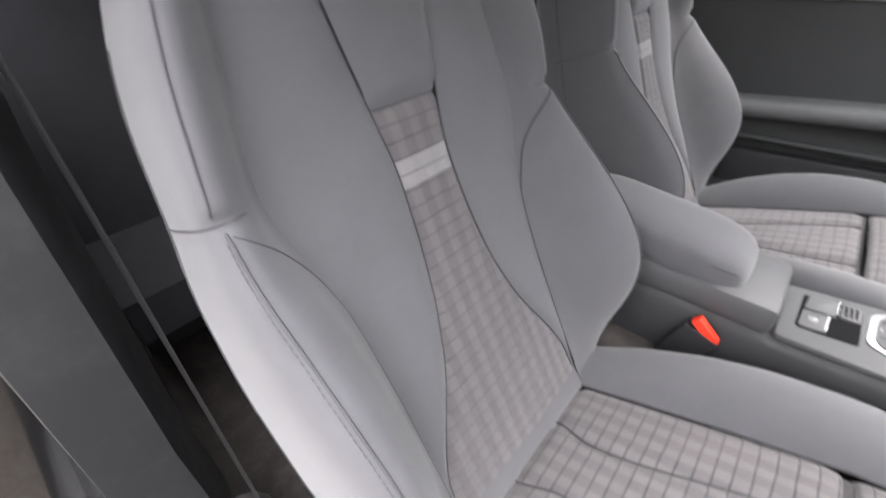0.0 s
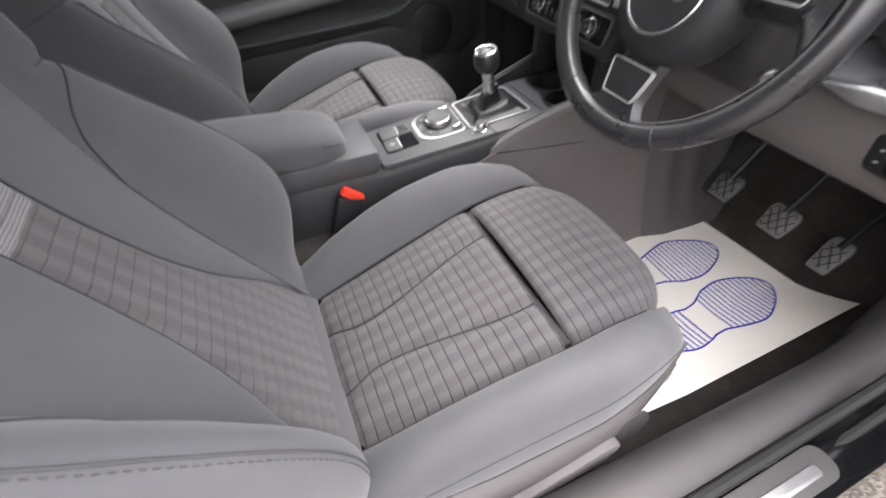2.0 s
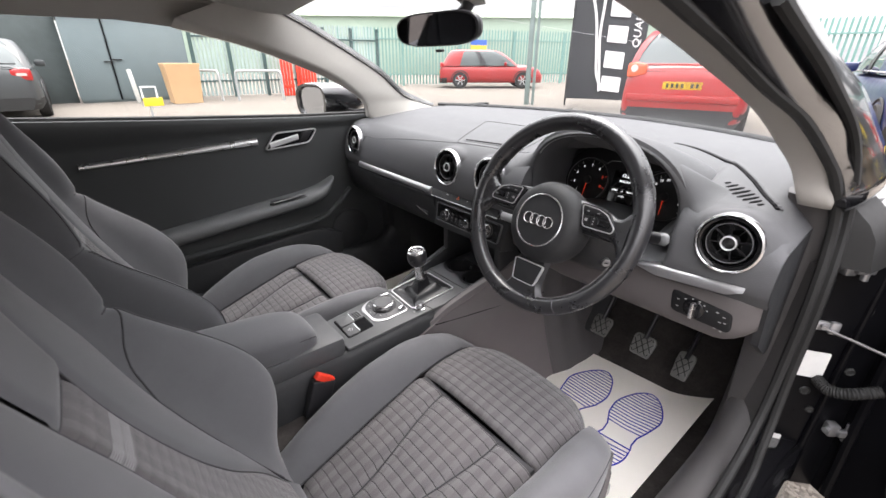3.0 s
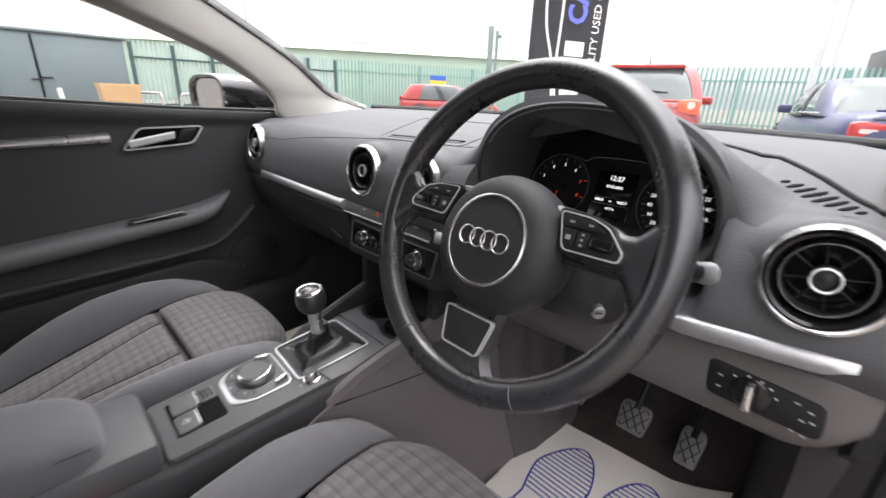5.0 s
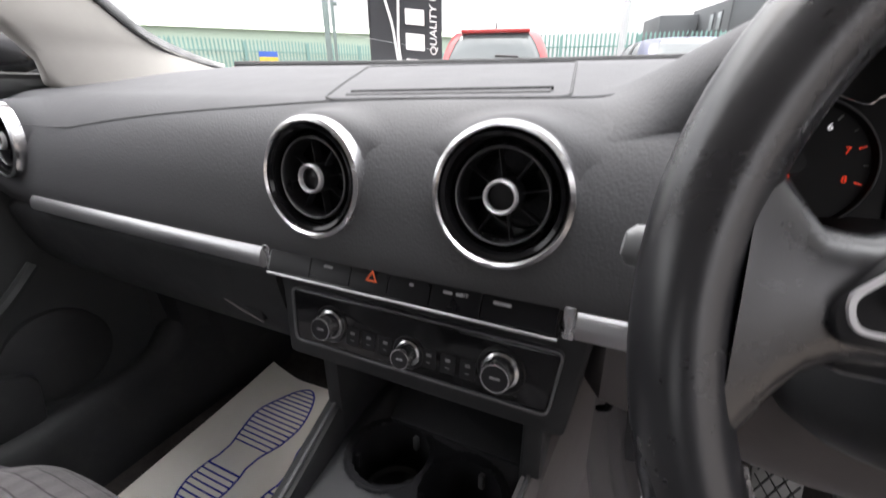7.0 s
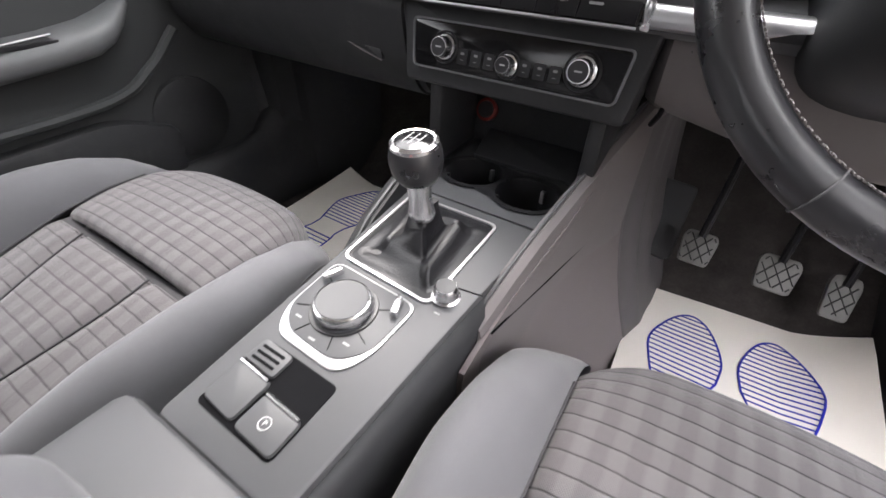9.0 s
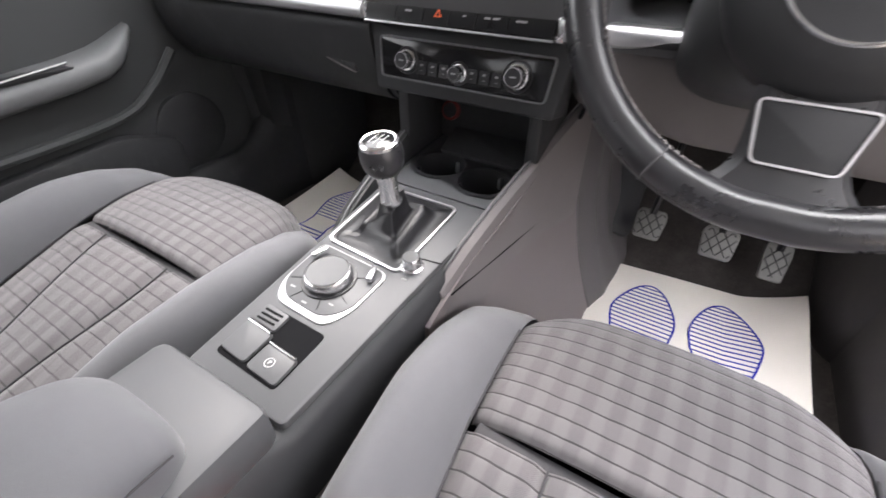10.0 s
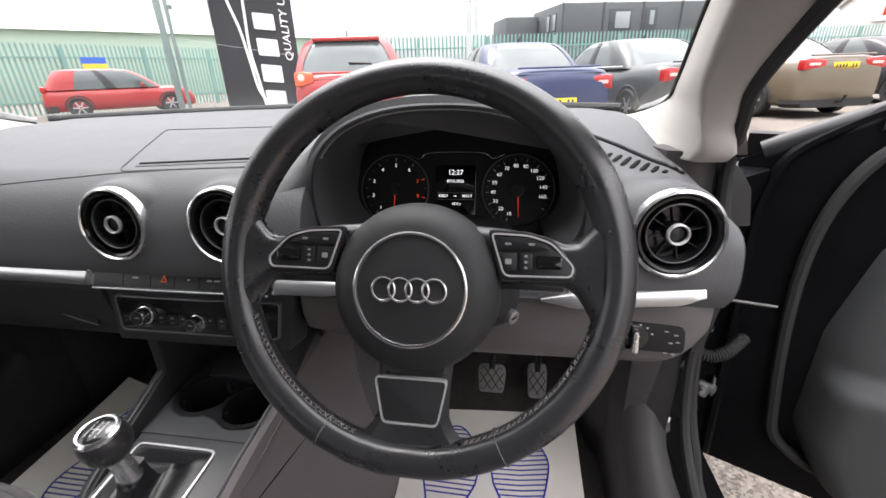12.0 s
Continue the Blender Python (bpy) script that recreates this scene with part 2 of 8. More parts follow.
def plain(name, colour, rough=0.5, metal=0.0, vary=0.12, scale=30.0, grain=0.0, grain_scale=900.0, coat=0.0, spec=0.5, dust=0.0, cells=False, sheen=0.0):
    """A surface of one colour with wear at two scales, and fine relief."""
    m, nt, N, L, b = nodes_of(name)
    big = noise_of(nt, scale * 0.12, 4)
    small = noise_of(nt, scale, 5, 0.7)
    f = math_node(nt, "ADD", math_node(nt, "MULTIPLY", big, 0.6), math_node(nt, "MULTIPLY", small, 0.4))
    f = ramp(nt, f, 0.3, 0.7)
    lo, hi = tuple(c * (1 - vary) for c in colour), tuple(min(1, c * (1 + vary)) for c in colour)
    col = mixed(nt, f, lo, hi)
    if dust:
        spots = ramp(nt, noise_of(nt, 14, 6, 0.75), 0.52, 0.75)
        col = mixed(nt, math_node(nt, "MULTIPLY", spots, dust), col, (0.32, 0.30, 0.27))
    L.new(col, b.inputs["Base Color"])
    r = math_node(nt, "ADD", math_node(nt, "MULTIPLY", math_node(nt, "SUBTRACT", small, 0.5), 0.25), rough)
    L.new(r, b.inputs["Roughness"])
    b.inputs["Metallic"].default_value = metal
    b.inputs["Specular IOR Level"].default_value = spec
    b.inputs["Coat Weight"].default_value = coat
    b.inputs["Coat Roughness"].default_value = 0.05
    b.inputs["Sheen Weight"].default_value = sheen
    if grain:
        if cells:
            tc = N.new("ShaderNodeTexCoord")
            v = N.new("ShaderNodeTexVoronoi")
            v.inputs["Scale"].default_value = grain_scale
            L.new(tc.outputs["Object"], v.inputs["Vector"])
            h = math_node(nt, "ADD", v.outputs["Distance"], math_node(nt, "MULTIPLY", noise_of(nt, grain_scale * 0.5, 3), 0.6))
        else:
            h = noise_of(nt, grain_scale, 3)
        bump_of(nt, h, grain, 0.0006)
    return m


def check_cloth(name, columns=True, band=None):
    """Woven seat cloth: soft checks with thin dark cross lines, measured along the seat in metres by the UV map.
    band: a stretch (from, to) woven in pale silver thread."""
    m, nt, N, L, b = nodes_of(name)
    uv = N.new("ShaderNodeUVMap")
    s = N.new("ShaderNodeSeparateXYZ")
    L.new(uv.outputs["UV"], s.inputs[0])
    wob = math_node(nt, "MULTIPLY", math_node(nt, "SUBTRACT", noise_of(nt, 25, 2), 0.5), 0.004)
    x, y = math_node(nt, "ADD", s.outputs[0], wob), math_node(nt, "ADD", s.outputs[1], wob)
    row = 0.0185
    fy = math_node(nt, "FRACT", math_node(nt, "DIVIDE", y, row))
    fx = math_node(nt, "FRACT", math_node(nt, "DIVIDE", x, row * 1.25))
    line = math_node(nt, "LESS_THAN", fy, 0.10)
    col2 = math_node(nt, "FRACT", math_node(nt, "DIVIDE", x, row * 1.5))
    check = ramp(nt, math_node(nt, "ABSOLUTE", math_node(nt, "SUBTRACT", col2, 0.5)), 0.17, 0.33)
    alt = math_node(nt, "LESS_THAN", math_node(nt, "FRACT", math_node(nt, "DIVIDE", y, row * 2)), 0.5)
    check = math_node(nt, "ABSOLUTE", math_node(nt, "SUBTRACT", check, math_node(nt, "MULTIPLY", alt, 0.15)))
    thread = math_node(nt, "MULTIPLY", math_node(nt, "SINE", math_node(nt, "MULTIPLY", x, 2 * math.pi / 0.0022)), math_node(nt, "SINE", math_node(nt, "MULTIPLY", y, 2 * math.pi / 0.0022)))
    c = mixed(nt, check, (0.088, 0.083, 0.087), (0.121, 0.115, 0.119))
    c = mixed(nt, math_node(nt, "MULTIPLY", ramp(nt, thread, -0.5, 1.0), 0.35), c, (0.205, 0.198, 0.201))
    if band:
        inb = math_node(nt, "MULTIPLY", math_node(nt, "GREATER_THAN", s.outputs[1], band[0]), math_node(nt, "LESS_THAN", s.outputs[1], band[1]))
        rib = math_node(nt, "GREATER_THAN", math_node(nt, "FRACT", math_node(nt, "DIVIDE", y, 0.0031)), 0.45)
        c = mixed(nt, math_node(nt, "MULTIPLY", inb, math_node(nt, "ADD", 0.22, math_node(nt, "MULTIPLY", rib, 0.58))), c, (0.34, 0.335, 0.345))
    c = mixed(nt, math_node(nt, "MULTIPLY", line, 0.45 if band else 0.72), c, (0.016, 0.015, 0.016))
    c = mixed(nt, math_node(nt, "MULTIPLY", ramp(nt, noise_of(nt, 9, 4), 0.4, 0.7), 0.18), c, (0.16, 0.14, 0.14))
    L.new(c, b.inputs["Base Color"])
    b.inputs["Roughness"].default_value = 0.95
    b.inputs["Specular IOR Level"].default_value = 0.15
    b.inputs["Sheen Weight"].default_value = 0.25
    pil = math_node(nt, "SINE", math_node(nt, "MULTIPLY", fy, math.pi))
    pil2 = math_node(nt, "SINE", math_node(nt, "MULTIPLY", fx, math.pi))
    h = math_node(nt, "ADD", math_node(nt, "MULTIPLY", math_node(nt, "POWER", pil, 0.4), 1.0), math_node(nt, "MULTIPLY", math_node(nt, "POWER", pil2, 0.5), 0.35))
    h = math_node(nt, "ADD", h, math_node(nt, "MULTIPLY", thread, 0.12))
    bump_of(nt, h, 0.55, 0.0022)
    return m


def emission(name, colour, strength):
    m, nt, N, L, b = nodes_of(name)
    b.inputs["Base Color"].default_value = (*colour, 1)
    b.inputs["Emission Color"].default_value = (*colour, 1)
    b.inputs["Emission Strength"].default_value = strength
    return m


def pane_glass(name, tint=(0.93, 0.96, 0.95), gloss=1.0):
    """A thin clear pane: see-through, with a Fresnel reflection."""
    m = bpy.data.materials.new(name)
    m.use_nodes = True
    nt = m.node_tree
    nt.nodes.clear()
    out = nt.nodes.new("ShaderNodeOutputMaterial")
    tr = nt.nodes.new("ShaderNodeBsdfTransparent")
    tr.inputs[0].default_value = (*tint, 1)
    gl = nt.nodes.new("ShaderNodeBsdfGlossy")
    gl.inputs["Roughness"].default_value = 0.02
    lw = nt.nodes.new("ShaderNodeLayerWeight")
    mx = nt.nodes.new("ShaderNodeMixShader")
    f = math_node(nt, "ADD", math_node(nt, "MULTIPLY", math_node(nt, "POWER", lw.outputs["Facing"], 4.0), 0.55), 0.035)
    nt.links.new(math_node(nt, "MULTIPLY", f, gloss), mx.inputs[0])
    nt.links.new(tr.outputs[0], mx.inputs[1])
    nt.links.new(gl.outputs[0], mx.inputs[2])
    nt.links.new(mx.outputs[0], out.inputs[0])
    return m


def random_tint(name, lo, hi, rough=0.6, metal=0.0):
    """A surface whose colour varies from piece to piece."""
    m, nt, N, L, b = nodes_of(name)
    oi = N.new("ShaderNodeObjectInfo")
    c = mixed(nt, oi.outputs["Random"], lo, hi)
    c = mixed(nt, math_node(nt, "MULTIPLY", noise_of(nt, 8, 5), 0.3), c, tuple(x * 0.6 for x in lo))
    L.new(c, b.inputs["Base Color"])
    b.inputs["Roughness"].default_value, b.inputs["Metallic"].default_value = rough, metal
    return m


SEAT_GREY = plain("seat cloth grey", (0.115, 0.115, 0.122), 0.95, vary=0.07, scale=120, grain=0.25, grain_scale=1500, spec=0.15, sheen=0.25)
SEAM = plain("seam thread dark", (0.045, 0.044, 0.047), 0.9, scale=300)
SEAM_SOFT = plain("grey bolster seam", (0.075, 0.075, 0.080), 0.9, scale=300)
SEAM_PALE = plain("pale bolster stitching", (0.092, 0.092, 0.097), 0.9, scale=300)
CHECK = check_cloth("seat check cloth")
CHECK_BACK = check_cloth("seat check cloth with silver band", band=(0.412, 0.443))
SOFT_DASH = plain("soft dash skin", (0.102, 0.103, 0.108), 0.66, vary=0.06, scale=25, grain=0.35, grain_scale=420, cells=True, spec=0.22)
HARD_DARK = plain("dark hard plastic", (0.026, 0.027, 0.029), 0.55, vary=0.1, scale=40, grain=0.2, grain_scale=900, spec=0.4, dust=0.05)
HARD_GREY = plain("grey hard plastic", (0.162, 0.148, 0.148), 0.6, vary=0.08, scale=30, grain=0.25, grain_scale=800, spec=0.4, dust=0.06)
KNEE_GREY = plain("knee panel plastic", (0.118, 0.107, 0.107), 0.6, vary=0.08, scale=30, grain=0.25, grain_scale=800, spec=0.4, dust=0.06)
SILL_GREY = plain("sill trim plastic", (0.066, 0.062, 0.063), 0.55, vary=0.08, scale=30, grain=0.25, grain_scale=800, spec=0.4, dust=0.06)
CONSOLE_GREY = plain("console top plastic", (0.080, 0.081, 0.085), 0.5, vary=0.07, scale=40, grain=0.12, grain_scale=1000, spec=0.45)
DOOR_SKIN = plain("door card skin", (0.052, 0.055, 0.056), 0.6, vary=0.08, scale=25, grain=0.2, grain_scale=500, cells=True, spec=0.35)
BLACK_GLOSS = plain("gloss black", (0.010, 0.010, 0.011), 0.12, vary=0.1, spec=0.5)
BLACK_PLASTIC = plain("black satin plastic", (0.016, 0.016, 0.018), 0.4, vary=0.1)
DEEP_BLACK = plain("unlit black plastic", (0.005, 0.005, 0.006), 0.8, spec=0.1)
LEATHER = plain("black leather", (0.024, 0.024, 0.027), 0.29, vary=0.12, scale=18, grain=0.04, grain_scale=1400, cells=True, spec=0.95)
GAITER = plain("soft gaiter leather", (0.011, 0.011, 0.013), 0.40, vary=0.15, scale=25, grain=0.3, grain_scale=500, cells=True)
CHROME = plain("satin chrome", (0.82, 0.82, 0.83), 0.24, 1.0, vary=0.04)
BRUSHED = plain("brushed aluminium trim", (0.56, 0.56, 0.57), 0.40, 1.0, vary=0.06, scale=60)
HEADLINER = plain("pale grey headlining", (0.39, 0.375, 0.35), 0.95, vary=0.04, scale=60, grain=0.15, grain_scale=900, spec=0.1)
CARPET = plain("black carpet", (0.050, 0.045, 0.043), 1.0, vary=0.35, scale=160, grain=0.9, grain_scale=700, spec=0.05, dust=0.10)
RUBBER = plain("black rubber", (0.014, 0.014, 0.014), 0.7, vary=0.15)
PAINT_BLACK = plain("black car paint", (0.006, 0.006, 0.007), 0.15, coat=1.0, vary=0.05)
PAPER = plain("white paper", (0.90, 0.865, 0.80), 0.85, vary=0.03, scale=12, grain=0.2, grain_scale=60, spec=0.1)
INK_BLUE = plain("blue ink", (0.035, 0.040, 0.36), 0.8, vary=0.1, spec=0.1)
RED_PLASTIC = plain("red buckle plastic", (0.75, 0.045, 0.02), 0.4)
STEEL = plain("zinc plated steel", (0.55, 0.55, 0.56), 0.35, 1.0, vary=0.15, scale=60)
WHITE_MARK = plain("white printed symbol", (0.62, 0.62, 0.62), 0.6)
GREY_MARK = plain("grey printed symbol", (0.30, 0.30, 0.30), 0.6)
NEEDLE_RED = emission("lit red", (0.9, 0.06, 0.02), 0.12)
AMBER = plain("amber symbol", (0.8, 0.12, 0.03), 0.5)
SCREEN_WHITE = emission("lit white figures", (0.85, 0.88, 0.9), 0.36)
DIAL_FACE = plain("matt dial face", (0.010, 0.010, 0.011), 0.6)
SILVER = plain("satin silver trim", (0.66, 0.66, 0.67), 0.33, 0.35, vary=0.04)
GLASS = pane_glass("window glass")
LABEL_WHITE = plain("white sticker", (0.72, 0.72, 0.70), 0.5)


# ---- the car's shell ----
car = thing("car", (0, 0, 0), "black hatchback with its driver's door wide open, seen from inside", "car")


def both(fn):
    for sgn in (1, -1):
        fn(sgn)


# floor, tunnel and firewall
def floor_z(x, y):
    z = linear([(-0.08, 0.252), (0.10, 0.205), (0.55, 0.198), (0.86, 0.50)], y)
    d = abs(x - 0.01)
    z += 0.16 * (1 - min(1, max(0, (d - 0.10) / 0.09)) ** 2) if d < 0.19 else 0
    e = abs(x) - 0.62
    if e > 0:
        z += min(0.10, e * e * 12)
    return z


part("carpet", sheet(lambda u, w: (u, w, floor_z(u, w)), np.linspace(-0.72, 0.72, 61), np.linspace(-1.6, 0.86, 60), 0.02, away=(0, 0, -1)), CARPET, car, "black carpet", angle=60)
part("firewall", rbox(1.46, 0.03, 0.62, pose(0, 0.88, 0.22), 0.005), DEEP_BLACK, car)

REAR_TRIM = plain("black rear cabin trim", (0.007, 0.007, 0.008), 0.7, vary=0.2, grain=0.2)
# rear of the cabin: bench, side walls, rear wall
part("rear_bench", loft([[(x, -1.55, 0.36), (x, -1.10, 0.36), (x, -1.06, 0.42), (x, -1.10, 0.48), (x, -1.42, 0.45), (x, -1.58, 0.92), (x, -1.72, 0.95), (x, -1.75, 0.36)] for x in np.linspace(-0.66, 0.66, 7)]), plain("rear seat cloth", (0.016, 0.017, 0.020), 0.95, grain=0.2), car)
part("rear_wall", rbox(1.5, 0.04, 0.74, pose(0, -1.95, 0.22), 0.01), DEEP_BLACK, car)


def roof_z(x, y):
    return 1.345 - 0.20 * x * x - 0.035 * (y + 0.7) ** 2 * (1 if y > -0.7 else 0.6)


part("headlining", sheet(lambda u, w: (u, w, roof_z(u, w)), np.linspace(-0.60, 0.60, 17), np.linspace(-1.95, -0.12, 24), 0.035, away=(0, 0, 1)), HEADLINER, car, "pale grey headlining")

# windscreen pillar: its edge at the glass, its ridge towards the cabin, its edge at the door
PILLAR_IN = [(0.590, 0.645, 0.928), (0.662, 0.568, 0.936), (0.700, 0.490, 0.967), (0.688, 0.405, 1.003), (0.672, 0.310, 1.073), (0.645, 0.180, 1.140), (0.605, -0.020, 1.232), (0.575, -0.180, 1.292)]
PILLAR_RIDGE = [(0.595, 0.620, 0.928), (0.677, 0.302, 0.902), (0.664, 0.244, 0.966), (0.645, 0.205, 1.006), (0.624, 0.125, 1.060), (0.602, 0.030, 1.103), (0.577, -0.150, 1.165), (0.555, -0.360, 1.222)]
PILLAR_OUT = [(0.610, 0.595, 0.926), (0.718, 0.304, 0.902), (0.712, 0.262, 0.955), (0.695, 0.216, 1.000), (0.675, 0.105, 1.060), (0.655, 0.000, 1.100), (0.638, -0.170, 1.158), (0.635, -0.360, 1.203)]


def pillar(sgn):
    a, r, b = spline(PILLAR_IN, 26), spline(PILLAR_RIDGE, 26), spline(PILLAR_OUT, 26)
    rings = []
    for p, k, q in zip(a, r, b):
        p, k, q = Vector(p), Vector(k), Vector(q)
        e1, e2 = (p - k).normalized(), (q - k).normalized()
        ring = [p + Vector((0.004, 0.012, 0.002)), p, k + (p - k) * 0.55 + V(-0.004, -0.006, -0.002), k + e1 * 0.016, k + (e1 + e2) * 0.003, k + e2 * 0.010, q - e2 * 0.004, q + V(0.004, 0.006, 0.0), q + V(0.004, 0.03, 0.006)]
        rings.append([(v.x * sgn, v.y, v.z) for v in ring])
    part("pillar_trim", loft(rings), HEADLINER, car, "pale grey windscreen pillar trim", angle=60)
    rings = []
    for p, q in list(zip(a, b))[4:]:
        p, q = Vector(p), Vector(q)
        ring = [p + Vector((0.006, 0.014, 0.004)), p + Vector((0.02, 0.03, 0.015)), q + Vector((0.040, 0.165, 0.030)), q + Vector((0.044, 0.140, 0.018)), q + Vector((0.034, 0.060, 0.004)), q + Vector((0.020, 0.014, -0.002)), q + Vector((0.006, 0.012, 0.0))]
        rings.append([(v.x * sgn, v.y, v.z) for v in ring])
    part("pillar_body", loft(rings), PAINT_BLACK, car, "gloss black pillar", angle=50)


both(pillar)


def rail(sgn):
    ring = []
    for y in np.linspace(-0.22, -1.9, 14):
        z = 1.205 + (0.012 if y < -0.4 else 0.0)
        z -= max(0, -y - 1.2) * 0.12
        ring.append([(sgn * 0.59, y, roof_z(0.59, y) - 0.005), (sgn * 0.635, y, z + 0.012), (sgn * 0.650, y, z), (sgn * 0.675, y, z + 0.012), (sgn * 0.69, y, z + 0.05), (sgn * 0.60, y, roof_z(0.59, y) + 0.05)])
    part("roof_rail", loft(ring), HEADLINER, car, "pale grey roof side trim")


both(rail)
# header above the windscreen with its grey console
part("header_rail", loft([[(x, -0.30, roof_z(x, -0.3) - 0.002), (x, -0.13 + 0.06 * (1 - (x / 0.6) ** 2), roof_z(x, -0.13) - 0.022), (x, -0.06 + 0.06 * (1 - (x / 0.6) ** 2), roof_z(x, -0.13) - 0.022), (x, -0.04 + 0.06 * (1 - (x / 0.6) ** 2), roof_z(x, -0.13) + 0.03), (x, -0.30, roof_z(x, -0.3) + 0.03)] for x in np.linspace(-0.57, 0.57, 15)]), HEADLINER, car)
part("roof_console", prism(rpoly([(-0.13, -0.13), (0.13, -0.13), (0.10, 0.13), (-0.10, 0.13)], 0.04), 0.035, pose(0, -0.20, 1.325, 176, 0, 0), 0.015), HEADLINER, car, "roof lamp console")
part("roof_lamp_lens", prism(rrect(0.11, 0.05, 0.012), 0.008, pose(0, -0.19, 1.289, 176, 0, 0), 0.003), plain("lamp lens", (0.6, 0.58, 0.52), 0.3), car)


# B pillars
def b_pillar(sgn):
    ring = []
    for z, y, x, w in ((0.33, -0.80, 0.715, 0.17), (0.55, -0.80, 0.715, 0.15), (0.85, -0.81, 0.700, 0.12), (1.0, -0.83, 0.685, 0.11), (1.22, -0.87, 0.645, 0.12)):
        ring.append([(sgn * (x - 0.02), y - w / 2, z), (sgn * (x - 0.035), y, z), (sgn * (x - 0.01), y + w / 2, z), (sgn * (x + 0.05), y + w / 2 + 0.01, z), (sgn * (x + 0.07), y - w / 2, z)])
    part("middle_pillar", loft(ring), HARD_DARK, car, "dark plastic middle pillar trim")
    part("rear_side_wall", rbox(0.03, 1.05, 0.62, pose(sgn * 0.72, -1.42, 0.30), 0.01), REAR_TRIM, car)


both(b_pillar)
belt_pts = spline([(0.665, -0.84, 1.18), (0.655, -0.80, 0.95), (0.66, -0.76, 0.62), (0.665, -0.72, 0.36)], 14)
part("belt_webbing", tube(belt_pts, 0.024, 8, flat=0.06, up=(1, 0, 0)), plain("belt webbing", (0.02, 0.02, 0.022), 0.8, grain=0.4, grain_scale=900), car, "black woven seat belt")


# sills and kick panels
def sill(sgn):
    ring = []
    for y in np.linspace(-0.74, 0.46, 30):
        r = max(0, y - 0.22)
        lift = r * r * 3.2 + max(0, y - 0.27) ** 2 * 5.5
        x0 = 0.648 + 0.01 * math.sin(y * 2)
        ring.append([(sgn * x0, y, 0.19), (sgn * (x0 + 0.012), y, 0.330 + lift * 0.6), (sgn * (x0 + 0.024), y, 0.362 + lift * 0.9), (sgn * (x0 + 0.042), y, 0.380 + lift), (sgn * 0.715, y, 0.385 + lift), (sgn * 0.735, y, 0.375 + lift), (sgn * 0.74, y, 0.19)])
    # driver's side painted lighter: light from the open door is put into the colour
    part("sill_trim", loft(ring), SILL_GREY if sgn > 0 else HARD_DARK, car, "plastic sill trim, paler on the lit driver's side", angle=60)
    part("sill_body", rbox(0.080, 2.3, 0.25, pose(sgn * 0.782, -0.60, 0.11), 0.02), PAINT_BLACK, car, "gloss black door sill")
    part("sill_skirt", rbox(0.070, 1.95, 0.20, pose(sgn * 0.836, -0.875, 0.11), 0.025), PAINT_BLACK, car, "gloss black sill skirt")
    kick = []
    for z in np.linspace(0.20, 0.80, 11):
        kick.append([(sgn * 0.615, 0.66, z), (sgn * (0.668 - 0.05 * (0.8 - z)), 0.47, z), (sgn * (0.706 - 0.03 * (0.8 - z)), 0.345, z), (sgn * 0.735, 0.315, z), (sgn * 0.745, 0.335, z), (sgn * 0.75, 0.62, z)])
    # kick panel painted in the sill's lit and shaded tones
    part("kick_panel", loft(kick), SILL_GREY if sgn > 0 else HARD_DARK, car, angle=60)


both(sill)


def lower_pillar(sgn):
    rg = []
    for z, y, x in ((0.30, 0.375, 0.735), (0.42, 0.340, 0.712), (0.60, 0.330, 0.708), (0.78, 0.325, 0.710), (0.86, 0.318, 0.708), (0.915, 0.308, 0.700)):
        rg.append([(sgn * (x - 0.050), y + 0.06, z), (sgn * (x - 0.040), y + 0.012, z), (sgn * (x - 0.020), y + 0.002, z), (sgn * (x + 0.005), y, z), (sgn * (x + 0.022), y + 0.008, z), (sgn * (x + 0.022), y + 0.08, z)])
    # pillar trim also has door light painted in on the driver's side
    part("lower_pillar_trim", loft(rg), SILL_GREY if sgn > 0 else HARD_DARK, car, "lower pillar trim, paler on the lit driver's side")


both(lower_pillar)
part("side_wall", rbox(0.03, 0.75, 0.74, pose(-0.765, 0.62, 0.19), 0.005), DEEP_BLACK, car)
SILL_PLATE = basis((0.779, -0.12, 0.362), (0, 1, 0), (0.05, 0, 1))
part("sill_plate", prism(rrect(0.46, 0.048, 0.02), 0.005, SILL_PLATE, 0.002), SILL_GREY, car, "grey sill plate")
part("sill_inlay", prism(rrect(0.34, 0.016, 0.005), 0.003, SILL_PLATE @ pose(0.03, -0.004, 0.005), 0.001), BRUSHED, car, "aluminium inlay in the sill plate")
part("door_seal", tube(spline([(0.742, -0.72, 0.375), (0.745, -0.3, 0.378), (0.745, 0.10, 0.385), (0.745, 0.25, 0.44), (0.745, 0.305, 0.56), (0.745, 0.30, 0.75), (0.736, 0.308, 0.88), (0.722, 0.268, 0.955), (0.705, 0.222, 1.000), (0.685, 0.111, 1.060), (0.665, 0.006, 1.100), (0.648, -0.164, 1.158), (0.650, -0.42, 1.205), (0.668, -0.85, 1.20)], 70), 0.0085, 8), RUBBER, car, "black rubber door seal")
part("door_seal", tube(spline([(0.772, -0.72, 0.345), (0.773, 0.12, 0.350), (0.766, 0.270, 0.43), (0.759, 0.318, 0.56), (0.757, 0.315, 0.76), (0.745, 0.330, 0.90), (0.726, 0.26, 1.02), (0.704, 0.10, 1.105), (0.682, -0.10, 1.18)], 50), 0.008, 8), RUBBER, car)
SHUT_BLACK = plain("black painted inner metal", (0.004, 0.004, 0.005), 0.32, vary=0.3, scale=20, spec=0.12)
